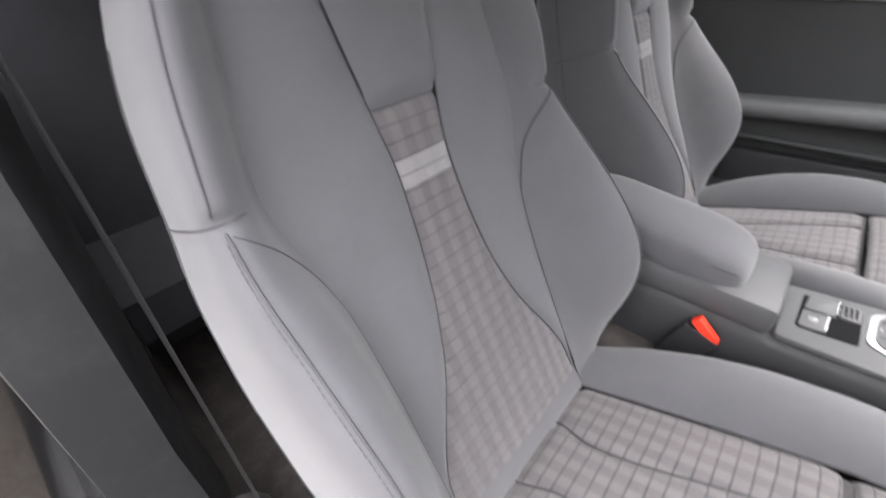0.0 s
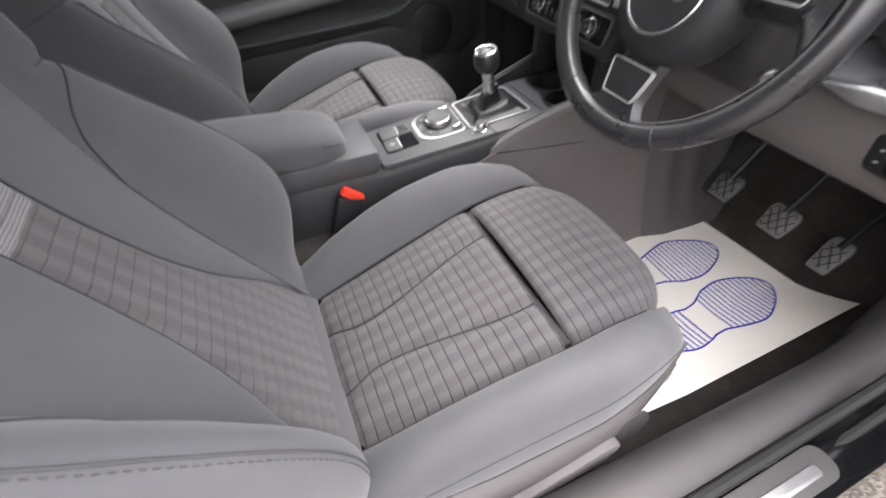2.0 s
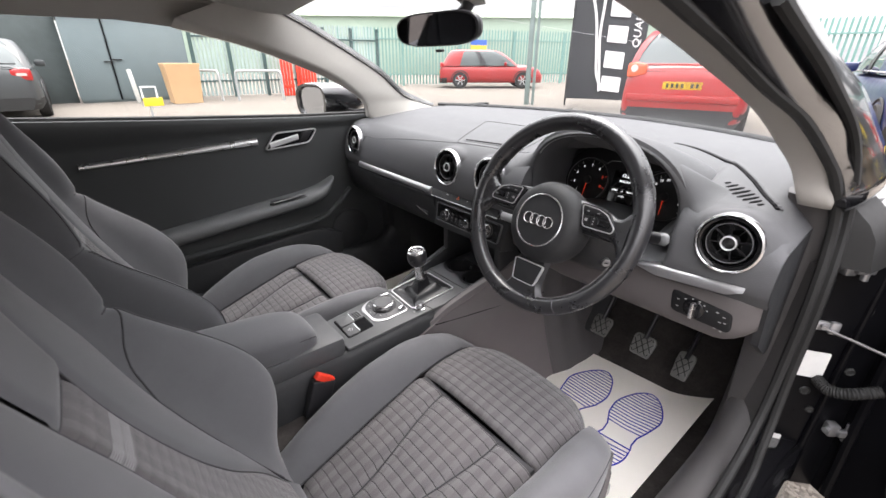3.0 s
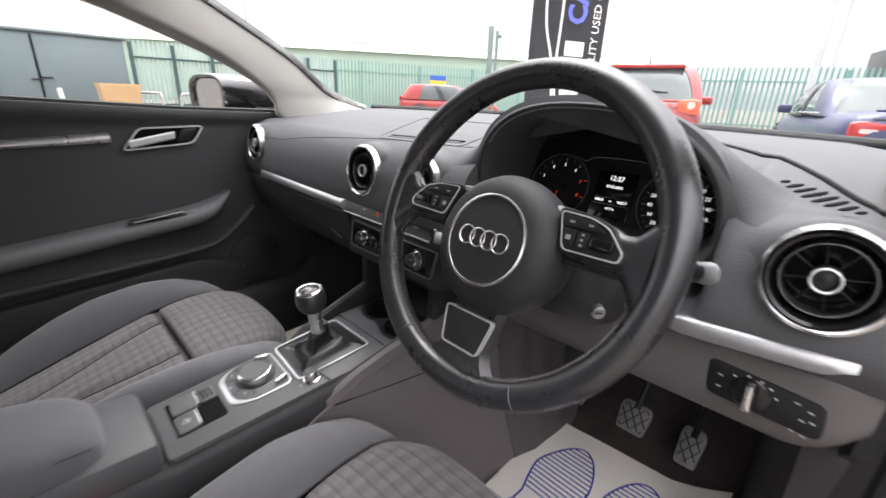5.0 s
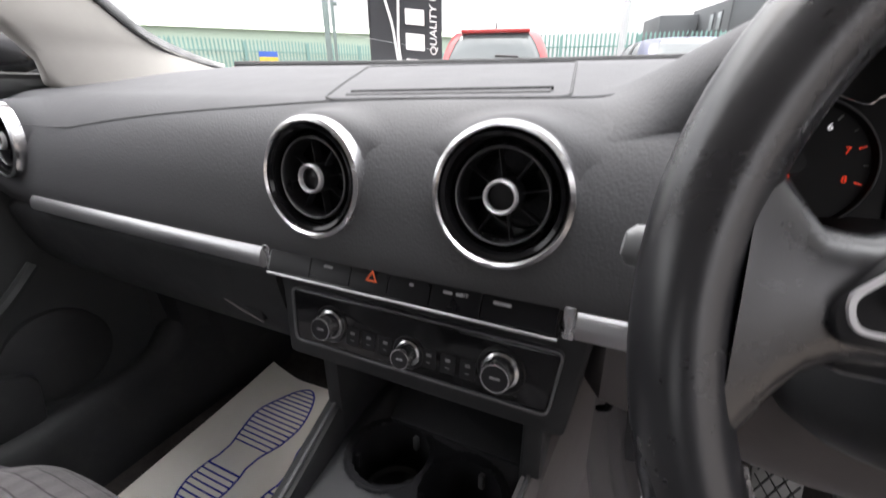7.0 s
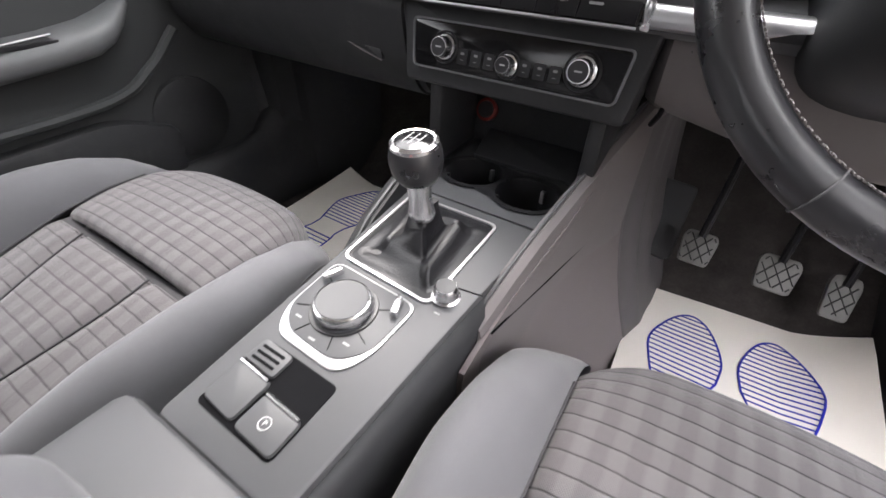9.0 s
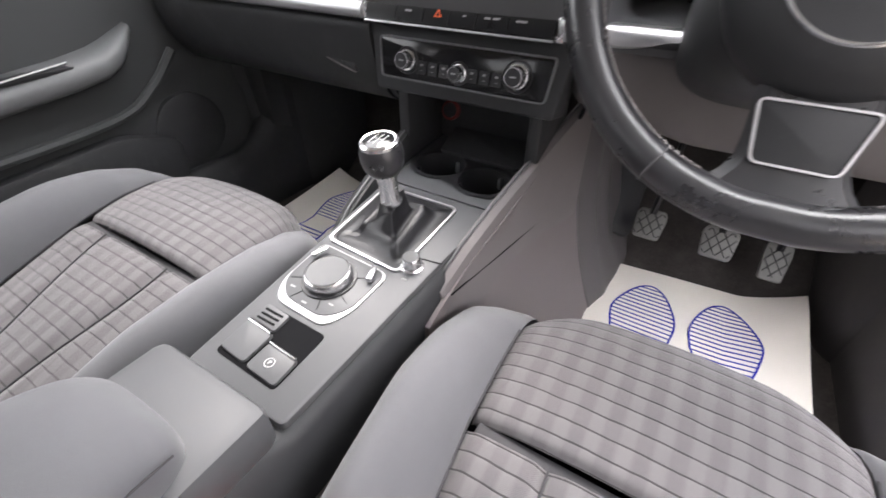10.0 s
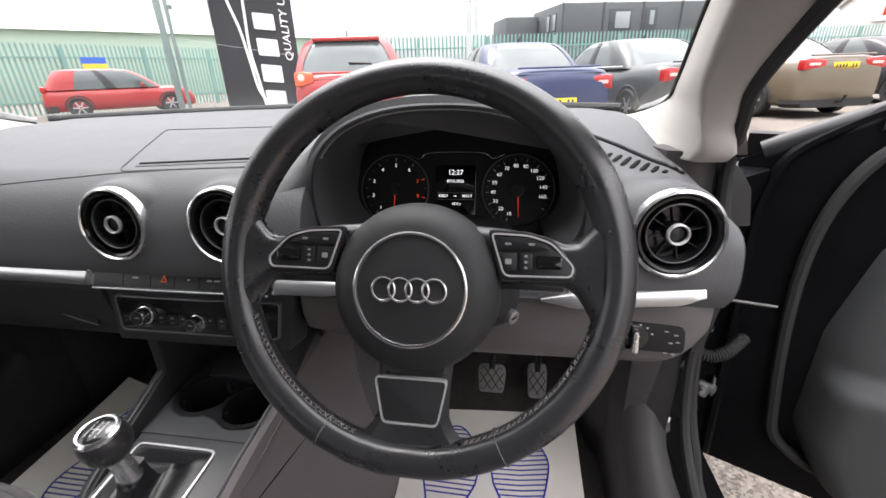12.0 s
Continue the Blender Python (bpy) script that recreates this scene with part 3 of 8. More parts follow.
# door shut face in front of the opening, its hinges and check strap
part("hinge_pillar", loft([[(0.742, 0.335 - sh, z), (0.752, 0.386 - sh, z), (0.80, 0.415 - sh, z), (0.86, 0.465 - sh, z), (0.885, 0.55 - sh, z), (0.80, 0.72, z), (0.74, 0.62, z)] for z, sh in ((0.24, 0.0), (0.6, 0.0), (0.8, 0.012), (0.85, 0.024), (0.862, 0.028))]), SHUT_BLACK, car, "black hinge pillar")
both(lambda s: part("front_wing", loft([[(s * 0.885, y, 0.35), (s * 0.90, y, 0.6), (s * 0.89, y, 0.75), (s * 0.855, y, 0.83), (s * 0.80, y, 0.865 - 0.02 * (y - 0.6)), (s * 0.74, y, 0.86), (s * 0.74, y, 0.35)] for y in (0.57, 0.9, 1.3, 1.7)]), PAINT_BLACK, car, "gloss black front wing"))
part("roof_skin", sheet(lambda u, w: (u * (1 - 0.12 * max(0, w + 0.3)), w, roof_z(u, w) + 0.045 - 0.05 * max(0, abs(u) - 0.55)), np.linspace(-0.66, 0.66, 17), np.linspace(-1.95, -0.10, 24), 0.006, away=(0, 0, 1)), PAINT_BLACK, car, "gloss black roof")
both(lambda s: part("rear_quarter", loft([[(s * 0.80, y, 0.24), (s * 0.885, y, 0.45), (s * 0.895, y, 0.62), (s * 0.875, y, 0.80), (s * 0.82, y, 0.95), (s * 0.74, y, 0.95), (s * 0.745, y, 0.24)] for y in (-0.90, -1.3, -1.7, -2.1, -2.35)]), PAINT_BLACK, car, "gloss black rear quarter panel"))
part("tailgate", loft([[(x, -2.40 + 0.04 * (x / 0.8) ** 2, 0.40), (x, -2.44 + 0.05 * (x / 0.8) ** 2, 0.62), (x, -2.36 + 0.05 * (x / 0.8) ** 2, 0.92), (x, -2.10, 1.02), (x, -2.06, 0.96), (x, -2.28, 0.42)] for x in np.linspace(-0.76, 0.76, 9)]), PAINT_BLACK, car, "gloss black tailgate")
rear_screen = part("rear_screen", sheet(lambda u, w: (u * (1 - 0.12 * w), -2.08 + 0.14 * w + 0.0 * u, 0.99 + 0.28 * w), np.linspace(-0.64, 0.64, 9), np.linspace(0, 1, 5)), GLASS, car, "clear rear window")
rear_screen.visible_shadow = False
FACE_X, FACE_N = (0.848, 0.530, 0), (0.530, -0.848, 0)  # along the shut face, and out of it
ZINC = plain("dull zinc hinge", (0.36, 0.36, 0.37), 0.4, 0.8, vary=0.2, scale=80)
for x, y, z in ((0.770, 0.372, 0.795), (0.843, 0.440, 0.420)):
    h = rbox(0.022, 0.022, 0.030, basis((x, y, z - 0.017), (0.6, 0.7, 0), (0, 0, 1)), 0.005)
    rbox(0.032, 0.012, 0.016, basis((x + 0.022, y + 0.004, z - 0.009), (0.6, 0.7, 0), (0, 0, 1)), 0.003, h)
    lathe([(0.0, 0), (0.006, 0.0), (0.006, 0.045), (0.0, 0.045)], pose(x + 0.024, y + 0.008, z - 0.022), 12, h)
    lathe([(0.0, 0), (0.006, 0.0), (0.006, 0.006), (0.0, 0.006)], basis((x - 0.006, y - 0.012, z), (0, 0, 1), (-0.3, -1, 0)), 6, h)
    part("door_hinge", h, ZINC, car, "zinc plated door hinge")
part("check_strap", tube([(0.775, 0.388, 0.655), (0.810, 0.398, 0.647), (0.905, 0.400, 0.634)], 0.0045, 8, flat=0.6), ZINC, car)
bracket = rbox(0.034, 0.012, 0.020, basis((0.762, 0.388, 0.650), FACE_X, (0, 0, 1)), 0.003)
rbox(0.016, 0.014, 0.026, basis((0.784, 0.400, 0.645), FACE_X, (0, 0, 1)), 0.003, bracket)
lathe([(0.0, 0), (0.005, 0.0), (0.005, 0.006), (0.0, 0.006)], basis((0.770, 0.384, 0.661), (0, 0, 1), FACE_N), 8, bracket)
part("check_bracket", bracket, ZINC, car, "zinc plated bracket of the door check strap")
part("shut_corner", loft([[(0.712, y0, z), (x1, y0 + 0.012, z), (x1 + 0.02, y0 + 0.10, z), (0.712, y0 + 0.12, z)] for z, y0, x1 in ((0.80, 0.330, 0.800), (0.855, 0.332, 0.790), (0.878, 0.334, 0.776), (0.900, 0.336, 0.752), (0.912, 0.338, 0.738))]), RUBBER, car, "black corner piece under the pillar")
part("sticker", prism(rrect(0.054, 0.062, 0.003), 0.001, basis((0.774, 0.3988, 0.566), FACE_X, FACE_N)), LABEL_WHITE, car, "white sticker on the shut face")
part("sticker", prism(rrect(0.028, 0.075, 0.003), 0.001, basis((0.766, 0.3938, 0.335), FACE_X, FACE_N)), LABEL_WHITE, car, "white sticker on the shut face")
# pressings, plugs and the harness boot on the shut face
for fx, fz, fr in ((0.782, 0.500, 0.010), (0.815, 0.700, 0.012), (0.800, 0.455, 0.008), (0.830, 0.560, 0.009), (0.770, 0.735, 0.007)):
    fy = 0.386 + (fx - 0.752) * 0.625 if fx < 0.80 else 0.415 + (fx - 0.80) * 0.83
    part("body_plug", lathe([(fr, -0.002), (fr, 0.002), (fr * 0.75, 0.004), (fr * 0.6, 0.0025), (0.0, 0.0025)], basis((fx, fy, fz), (0, 0, 1), FACE_N), 20), RUBBER, car)
part("harness_boot", tube(spline([(0.790, 0.408, 0.535), (0.815, 0.392, 0.530), (0.845, 0.395, 0.540), (0.880, 0.420, 0.555)], 44), [0.010 + 0.002 * (k % 2) for k in range(44)], 12), RUBBER, car, "ribbed black cable boot between pillar and door")
part("pressed_rib", tube([(0.756, 0.384, 0.30), (0.757, 0.385, 0.52), (0.757, 0.383, 0.76)], 0.005, 8), SHUT_BLACK, car)
part("pressed_rib", tube([(0.812, 0.420, 0.30), (0.814, 0.422, 0.50), (0.818, 0.424, 0.78)], 0.006, 8), SHUT_BLACK, car)

# scuttle and bonnet in front of the windscreen
part("scuttle", sheet(lambda u, w: (u, 0.78 + w * 0.2 - 0.15 * (u / 0.7) ** 2, 0.865 - 0.02 * w - 0.02 * (u / 0.7) ** 2), np.linspace(-0.74, 0.74, 21), np.linspace(0, 1, 4), 0.02, away=(0, 0, -1)), RUBBER, car)
part("bonnet", sheet(lambda u, w: (u, 0.96 + w * 0.85 - 0.15 * (u / 0.75) ** 2, 0.845 - 0.10 * w - 0.13 * w * w - 0.045 * (u / 0.75) ** 2), np.linspace(-0.78, 0.78, 21), np.linspace(0, 1, 12), 0.02, away=(0, 0, -1)), PAINT_BLACK, car, "gloss black bonnet")


# windscreen
EDGE = spline([(0.668, 0.575, 0.943), *PILLAR_IN[2:]], 61)


def screen_pt(u, w):
    i = min(59, int(w * 60))
    e = EDGE[i] * (1 - (w * 60 - i)) + EDGE[i + 1] * (w * 60 - i)
    c = 1 - u * u
    return V((e[0] + 0.004) * u, e[1] + 0.012 + c * (0.235 - 0.06 * w), e[2] - 0.004 + c * 0.022 * w)


screen = part("windscreen", sheet(screen_pt, np.linspace(-1, 1, 25), np.linspace(0, 1, 12)), GLASS, car, "clear curved windscreen")
screen.visible_shadow = False
part("windscreen_edge", tube([screen_pt(u, 0.0) + V(0, -0.016, 0.013) for u in np.linspace(-0.97, 0.97, 40)], 0.0070, 8), RUBBER, car)
both(lambda s: part("windscreen_edge", tube([screen_pt(s * 0.996, w) for w in np.linspace(0.03, 0.99, 20)], 0.003, 6), RUBBER, car))


# ---- dashboard ----
dash = thing("dashboard", (0, 0.35, 0.60), "charcoal soft-skin dashboard with round vents and aluminium strip", "dashboard")


def dash_front(x):
    """How far the dash's face stands forward of its middle at x."""
    return -0.012 + 0.012 * (x / 0.6) ** 2


def dash_profile(x):
    f = dash_front(x)
    e = max(0.0, abs(x) - 0.60) / 0.12
    back = 0.80 - 0.42 * (x / 0.72) ** 2 * 0.6
    hole = max(0.0, min(1.0, (0.178 - abs(x - 0.365)) / 0.022))
    rows = [(0.172 + f, 0.757), (0.162 + f, 0.775), (0.160 + f, 0.80), (0.168 + f, 0.845), (0.188 + f, 0.882), (0.222 + f, 0.905), (0.262 + f, 0.9135), (0.36, 0.930 - 0.01 * e), (0.47, 0.942 - 0.012 * e), (max(0.52, back - 0.06), 0.948 - 0.012 * e), (back, 0.946 - 0.012 * e), (back + 0.01, 0.925)]
    if hole:
        for i in range(2, 8):
            y, z = rows[i]
            rows[i] = (y + (0.345 + 0.004 * i - y) * hole, z - 0.010 * hole if i > 4 else z)
        rows[1] = (rows[1][0] + 0.03 * hole, rows[1][1])
    drop = 0.05 * (max(0.0, x - 0.645) / 0.07) ** 1.7
    k = max(0.0, min(1.0, (x - 0.47) / 0.17))
    sink = 0.013 * k * k * (3 - 2 * k)  # the top falls away towards the driver's side, in front of the groove
    fall = (0, 0, 0, 0.1, 0.4, 0.8, 1.0, 0.75, 0.2, 0, 0, 0)
    return [(y, z - sink * fall[i] - (drop * (0, 0, 0, 0.3, 0.7)[i] if i < 5 else drop)) for i, (y, z) in enumerate(rows)]


xs = list(np.linspace(-0.722, 0.710, 206))
VENTS = [(-0.083, 0.152, 0.848, 0), (0.083, 0.152, 0.850, 0), (0.634, 0.160, 0.850, 3), (-0.632, 0.160, 0.850, -3)]
ROWS_Z = 64


prof = {x: [(y, z) for y, z in spline(dash_profile(x), ROWS_Z)] for x in xs}


def dash_z(x, y):
    """Height of the dash top at (x, y)."""
    p = prof[min(xs, key=lambda q: abs(q - x))]
    top = [q for q in p if q[1] > 0.87]
    return linear(sorted((float(a), float(b)) for a, b in top), y)


def skin_at(x, z0, a):
    """The point of the dash skin at x, a metres along it above the height z0 of its face."""
    p = spline(dash_profile(x), 160)
    k = min(range(8, 90), key=lambda n: abs(p[n][1] - z0))
    step = 1 if a > 0 else -1
    left = abs(a)
    while 0 < k + step < 159:
        d = math.dist(p[k], p[k + step])
        if d >= left:
            f = left / d
            return V(x, p[k][0] + (p[k + step][0] - p[k][0]) * f, p[k][1] + (p[k + step][1] - p[k][1]) * f)
        left -= d
        k += step
    return V(x, *p[k])


def vent_pod(m, vx, vz, r, reach=0.030):
    """A soft swelling that carries the dash skin out to the vent's ring."""
    rows = []
    axis = (m @ V(0, 0, -1) - m @ V(0, 0, 0)).normalized()
    for k in range(64):
        a = 2 * math.pi * k / 64
        c, q = math.cos(a), math.sin(a)
        p0 = m @ V((r - 0.0005) * c, (r - 0.0005) * q, -0.011)
        R = r + reach * (1.0 if q > -0.3 else 0.8)
        p1, pin = skin_at(min(0.709, vx + R * c), vz, R * q), skin_at(min(0.703, vx + (R - 0.01) * c), vz, (R - 0.01) * q)
        tan = (p1 - pin).normalized()
        out = (m @ V(c, q, 0) - m @ V(0, 0, 0)).normalized()
        b1, b2 = p0 + out * 0.008 + axis * 0.006, p1 - tan * 0.018
        row = []
        for s_ in np.linspace(0, 1, 12):
            t_ = 1 - s_
            row.append(p0 * t_**3 + b1 * 3 * t_ * t_ * s_ + b2 * 3 * t_ * s_ * s_ + p1 * s_**3 - V(0, 0.0006, -0.0006) * (1 - s_))
        rows.append(row)
    bm = bmesh.new()
    rows_to_faces(bm, [list(col) for col in zip(*rows)], closed=True)
    return bm


skin = sheet(lambda u, w: (u, *prof[u][w]), xs, range(ROWS_Z), 0.012, away=(0, 0.6, -0.8))
# openings for the vents
gone = [f for f in skin.faces if any(math.hypot(c.x - vx, c.z - vz) < 0.0475 for c in (f.calc_center_median(),) for vx, vy, vz, _ in VENTS) and f.calc_center_median().y < 0.25]
bmesh.ops.delete(skin, geom=gone, context="FACES")
part("upper_panel", skin, SOFT_DASH, dash, "charcoal grained soft upper panel", angle=50)


def end_cap(sgn):
    pts = [(y, z) for y, z in prof[xs[0 if sgn < 0 else -1]]] + [(0.60, 0.60), (0.30, 0.60), (0.215, 0.66), (0.19, 0.75)]
    part("end_cap", prism([(y, z) for y, z in pts], 0.012, basis((-0.722 if sgn < 0 else 0.699, 0, 0), (0, 1, 0), (1, 0, 0))), HARD_DARK, dash)


both(end_cap)

# crease line across the top and the closed screen lid
CREASE = spline([(-0.60, 0.168), (-0.39, 0.182), (-0.20, 0.200), (-0.112, 0.211), (0.0, 0.222), (0.110, 0.231), (0.145, 0.248), (0.172, 0.285)], 90)
part("top_seam", tube([V(x, y, dash_z(x, y) + 0.0004) for x, y in CREASE], 0.0009, 6), SOFT_DASH, dash, "raised crease across the dash top")
LID_EDGE = rpoly([(-0.112, 0.214), (0.110, 0.232), (0.078, 0.445), (-0.205, 0.430)], 0.016, 4)


def on_dash(pts, up):
    return [V(x, y, dash_z(x, y) + up) for x, y in pts]


def dense(outline, n=12):
    """The outline with extra points, so that it can follow a curved surface."""
    out = []
    for p, q in zip(outline, outline[1:] + outline[:1]):
        k = max(1, int(math.dist(p, q) / 0.3 * n))
        out += [(p[0] + (q[0] - p[0]) * i / k, p[1] + (q[1] - p[1]) * i / k) for i in range(k)]
    return out


part("screen_lid", tube(on_dash(dense(LID_EDGE, 40), 0.0002), 0.0013, 6, closed=True), HARD_DARK, dash, "joint of the closed display lid in the dash top")
SLOT_LINE = [(-0.098 + 0.188 * k / 20, 0.238 + 0.022 * k / 20) for k in range(21)]
part("lid_slot", tube(on_dash([(x, y + 0.004) for x, y in SLOT_LINE], 0.0008), 0.0046, 8, flat=0.4, up=(0, 0, 1)), DEEP_BLACK, dash, "dark finger slot of the lid")
part("slot_lip", tube(on_dash([(x, y - 0.004) for x, y in SLOT_LINE], -0.0008), 0.0048, 10, flat=0.6, up=(0, 0, 1)), SOFT_DASH, dash, "soft lip under the finger slot")


# round vents
RING_GREY = plain("satin grey ring", (0.15, 0.15, 0.155), 0.35)
FIN = plain("dark vent plastic", (0.022, 0.022, 0.024), 0.30)


def vent(x, y, z, yaw=0.0, r=0.0515, tilt=6):
    m = pose(x, y, z) @ pose(0, 0, 0, 90 - tilt, 0, yaw)
    v = part("air_vent", lathe([(r - 0.0055, 0.002), (r - 0.004, 0.004), (r - 0.001, 0.002), (r, -0.002), (r, -0.012), (r + 0.001, -0.02), (r - 0.006, -0.02), (r - 0.006, 0.0)], m, 64), CHROME, dash, "chrome ring of a round air vent")
    part("bezel", lathe([(r - 0.0058, -0.0005), (r - 0.0075, 0.002), (r - 0.0105, 0.0005), (r - 0.0125, -0.008), (r - 0.0135, -0.007), (r - 0.015, -0.012), (r - 0.015, -0.045), (0.001, -0.046)], m, 56), BLACK_GLOSS, v, "gloss black bezel")
    part("surround", vent_pod(m, x, z, r), SOFT_DASH, v, "soft swelling round the vent", angle=80)
    inner = 0.0335
    part("inner_ring", lathe([(inner - 0.001, -0.004), (inner, -0.0028), (inner + 0.0012, -0.0035), (inner + 0.0015, -0.008), (inner + 0.001, -0.024), (inner - 0.001, -0.024), (inner - 0.0012, -0.008), (inner - 0.001, -0.004)], m, 56), FIN, v)
    part("ring_edge", lathe([(inner - 0.0006, -0.0031), (inner, -0.0022), (inner + 0.0008, -0.0029)], m, 56), RING_GREY, v)
    for k in range(8):
        b = m @ Matrix.Rotation(2 * math.pi * k / 8 + 0.2, 4, "Z")
        part("fin", rbox(inner - 0.013, 0.0008, 0.009, b @ pose(0.012 + (inner - 0.012) / 2, 0, -0.020), 0), FIN, v)
    for k in range(16):
        b = m @ Matrix.Rotation(2 * math.pi * k / 16 + 0.1, 4, "Z")
        part("slot_rib", rbox(0.0035, 0.0009, 0.008, b @ pose(0.0360, 0, -0.020), 0), FIN, v)
    part("hub", lathe([(0.0096, -0.003), (0.0100, 0.0005), (0.0110, 0.0015), (0.0122, 0.0003), (0.0125, -0.0035), (0.0110, -0.004), (0.0096, -0.003)], m, 36), SILVER, v, "chrome hub ring")
    part("hub_core", lathe([(0.0, -0.004), (0.002, -0.0045), (0.0094, -0.006), (0.0098, -0.003), (0.0123, -0.0036), (0.0120, -0.024), (0.0, -0.024)], m, 24), BLACK_PLASTIC, v)
    return v


for at in VENTS:
    vent(*at)

# aluminium strips
def strip(x0, x1, n=24, rise=0.0, taper=0.0, end=0.0):
    ring = []
    for x in np.linspace(x0, x1, n):
        y, z = 0.166 + dash_front(x), 0.7665 + rise * (x - 0.59)
        k = min(1.0, 0.15 + (x - x0) / taper) if taper else 1.0
        cut_ = max(0.0, 1 - (x1 - x) / end) ** 2 if end else 0.0
        sec = [(0.01, 0.0115), (-0.002, 0.0112), (-0.007, 0.009), (-0.0105, 0.004), (-0.012, -0.003), (-0.0112, -0.0078), (-0.008, -0.0105), (0.01, -0.0115)]
        ring.append([(x, y + a * (k if a < 0 else 1), z + (b * k if b > 0 else b * k * (1 - 1.5 * cut_))) for a, b in sec])
    return loft(ring)


part("trim_strip", strip(-0.60, -0.150), BRUSHED, dash, "brushed aluminium trim strip")
part("trim_strip", strip(0.143, 0.262, 14, 0.0, 0.0, 0.06), BRUSHED, dash, "brushed aluminium trim strip")
part("trim_strip", strip(0.490, 0.676, 26, 0.07, 0.05, 0.03), BRUSHED, dash, "brushed aluminium trim strip")
for x in (-0.146, 0.138):
    part("strip_end", rbox(0.010, 0.020, 0.028, pose(x, 0.158, 0.7525), 0.003), CHROME, dash, "chrome strip end")

# button bar
SWITCH_GLOSS = plain("satin black button", (0.006, 0.006, 0.007), 0.30, spec=0.22)
part("button_bar", loft([[(x, 0.178, 0.7855), (x, 0.157, 0.7850), (x, 0.1545, 0.7835), (x, 0.1420, 0.7570), (x, 0.175, 0.754)] for x in np.linspace(-0.141, 0.133, 6)]), BLACK_GLOSS, dash, "gloss black button bar")
part("bar_edge", tube([(-0.140, 0.1415, 0.7555), (0.132, 0.1415, 0.7555)], 0.0013, 8), BRUSHED, dash, "thin bright lower edge")
BAR = basis((-0.004, 0.14805, 0.7700), (1, 0, 0), (0, -0.0265, 0.0125))
cuts_x = (-0.139, -0.090, -0.046, -0.008, 0.031, 0.074, 0.131)
for a, b in zip(cuts_x, cuts_x[1:]):
    part("button", loft([[(x, 0.170, 0.7857), (x, 0.1568, 0.7857), (x, 0.1539, 0.7841), (x, 0.1419, 0.7587), (x, 0.170, 0.7587)] for x in (a + 0.0006, b - 0.0006)]), SWITCH_GLOSS, dash)
tri = BAR @ pose(-0.020, 0.001, 0.0012)
part("hazard_symbol", band([(-0.0058, -0.0045), (0.0058, -0.0045), (0, 0.0055)], 0.0028, 0.0004, tri), AMBER, dash, "red hazard triangle")
for x, w in ((-0.066, 0.010), (0.018, 0.004), (0.050, 0.008), (0.060, 0.006), (0.094, 0.014)):
    part("symbol", prism(rrect(w, 0.0024, 0.001), 0.0004, BAR @ pose(x, 0.001, 0.0011)), GREY_MARK, dash)
lettering("OFF", 0.0042, BAR @ pose(0.0635, 0.0012, 0.0012), GREY_MARK, dash)

# climate panel
CLIM = basis((0.004, 0.158, 0.7055), (1, 0, 0), (0, -1, 0.20))
clim = part("climate_panel", prism(rpoly([(-0.131, 0.0275), (0.131, 0.0275), (0.125, -0.0235), (-0.125, -0.0235)], 0.006), 0.006, CLIM, 0.0015), BLACK_GLOSS, dash, "gloss black climate control panel")
part("climate_frame", band(rpoly([(-0.1335, 0.0298), (0.1335, 0.0298), (0.1272, -0.0258), (-0.1272, -0.0258)], 0.008), 0.0020, 0.0070, CLIM), RING_GREY, clim, "thin satin frame")
part("stack_face", prism(rpoly([(-0.155, 0.052), (0.153, 0.052), (0.140, -0.044), (-0.140, -0.044)], 0.006), 0.05, CLIM @ pose(0, 0, -0.0495), 0.004), HARD_DARK, dash)
for x, kz, ks in ((-0.083, 0.001, 0.95), (0.002, -0.0055, 0.80), (0.086, 0.002, 1.05)):
    km = CLIM @ pose(x, kz, 0)
    k = part("climate_knob", lathe([(r * ks, h) for r, h in ((0.0145, 0.005), (0.0145, 0.008), (0.0126, 0.009), (0.0122, 0.020), (0.0112, 0.0225), (0.0100, 0.0225))], km, 40), CHROME, clim, "ribbed chrome climate knob")
    part("knob_face", lathe([(0.0, 0.0219), (0.0102 * ks, 0.0219), (0.0102 * ks, 0.016)], km, 28), BLACK_PLASTIC, k)
    part("knob_mark", prism(rrect(0.008 * ks, 0.0018, 0.0006), 0.0003, km @ pose(0, 0, 0.0219)), GREY_MARK, k)
    part("knob_well", lathe([(0.0195 * ks, 0.0058), (0.0185 * ks, 0.0072), (0.0165 * ks, 0.006)], km, 32), BLACK_PLASTIC, k)
for x in (-0.058, -0.040, -0.022, 0.022, 0.040, 0.058):
    part("climate_button", prism(rrect(0.0135, 0.017, 0.0015), 0.0004, CLIM @ pose(x, -0.006, 0.006)), BLACK_PLASTIC, clim)
    part("symbol", prism(rrect(0.005, 0.0028, 0.001), 0.0003, CLIM @ pose(x, -0.0025, 0.0064)), GREY_MARK, clim)
    part("symbol", prism(rrect(0.004, 0.0006, 0.0002), 0.0003, CLIM @ pose(x, -0.0095, 0.0064)), GREY_MARK, clim)

# lower panels: glovebox on the passenger's side, knee panel on the driver's
def lower(u, w, x0, x1, prof_):
    p = prof_[w]
    return (x0 + (x1 - x0) * u, p[0] + 0.6 * dash_front(x0 + (x1 - x0) * u), p[1])


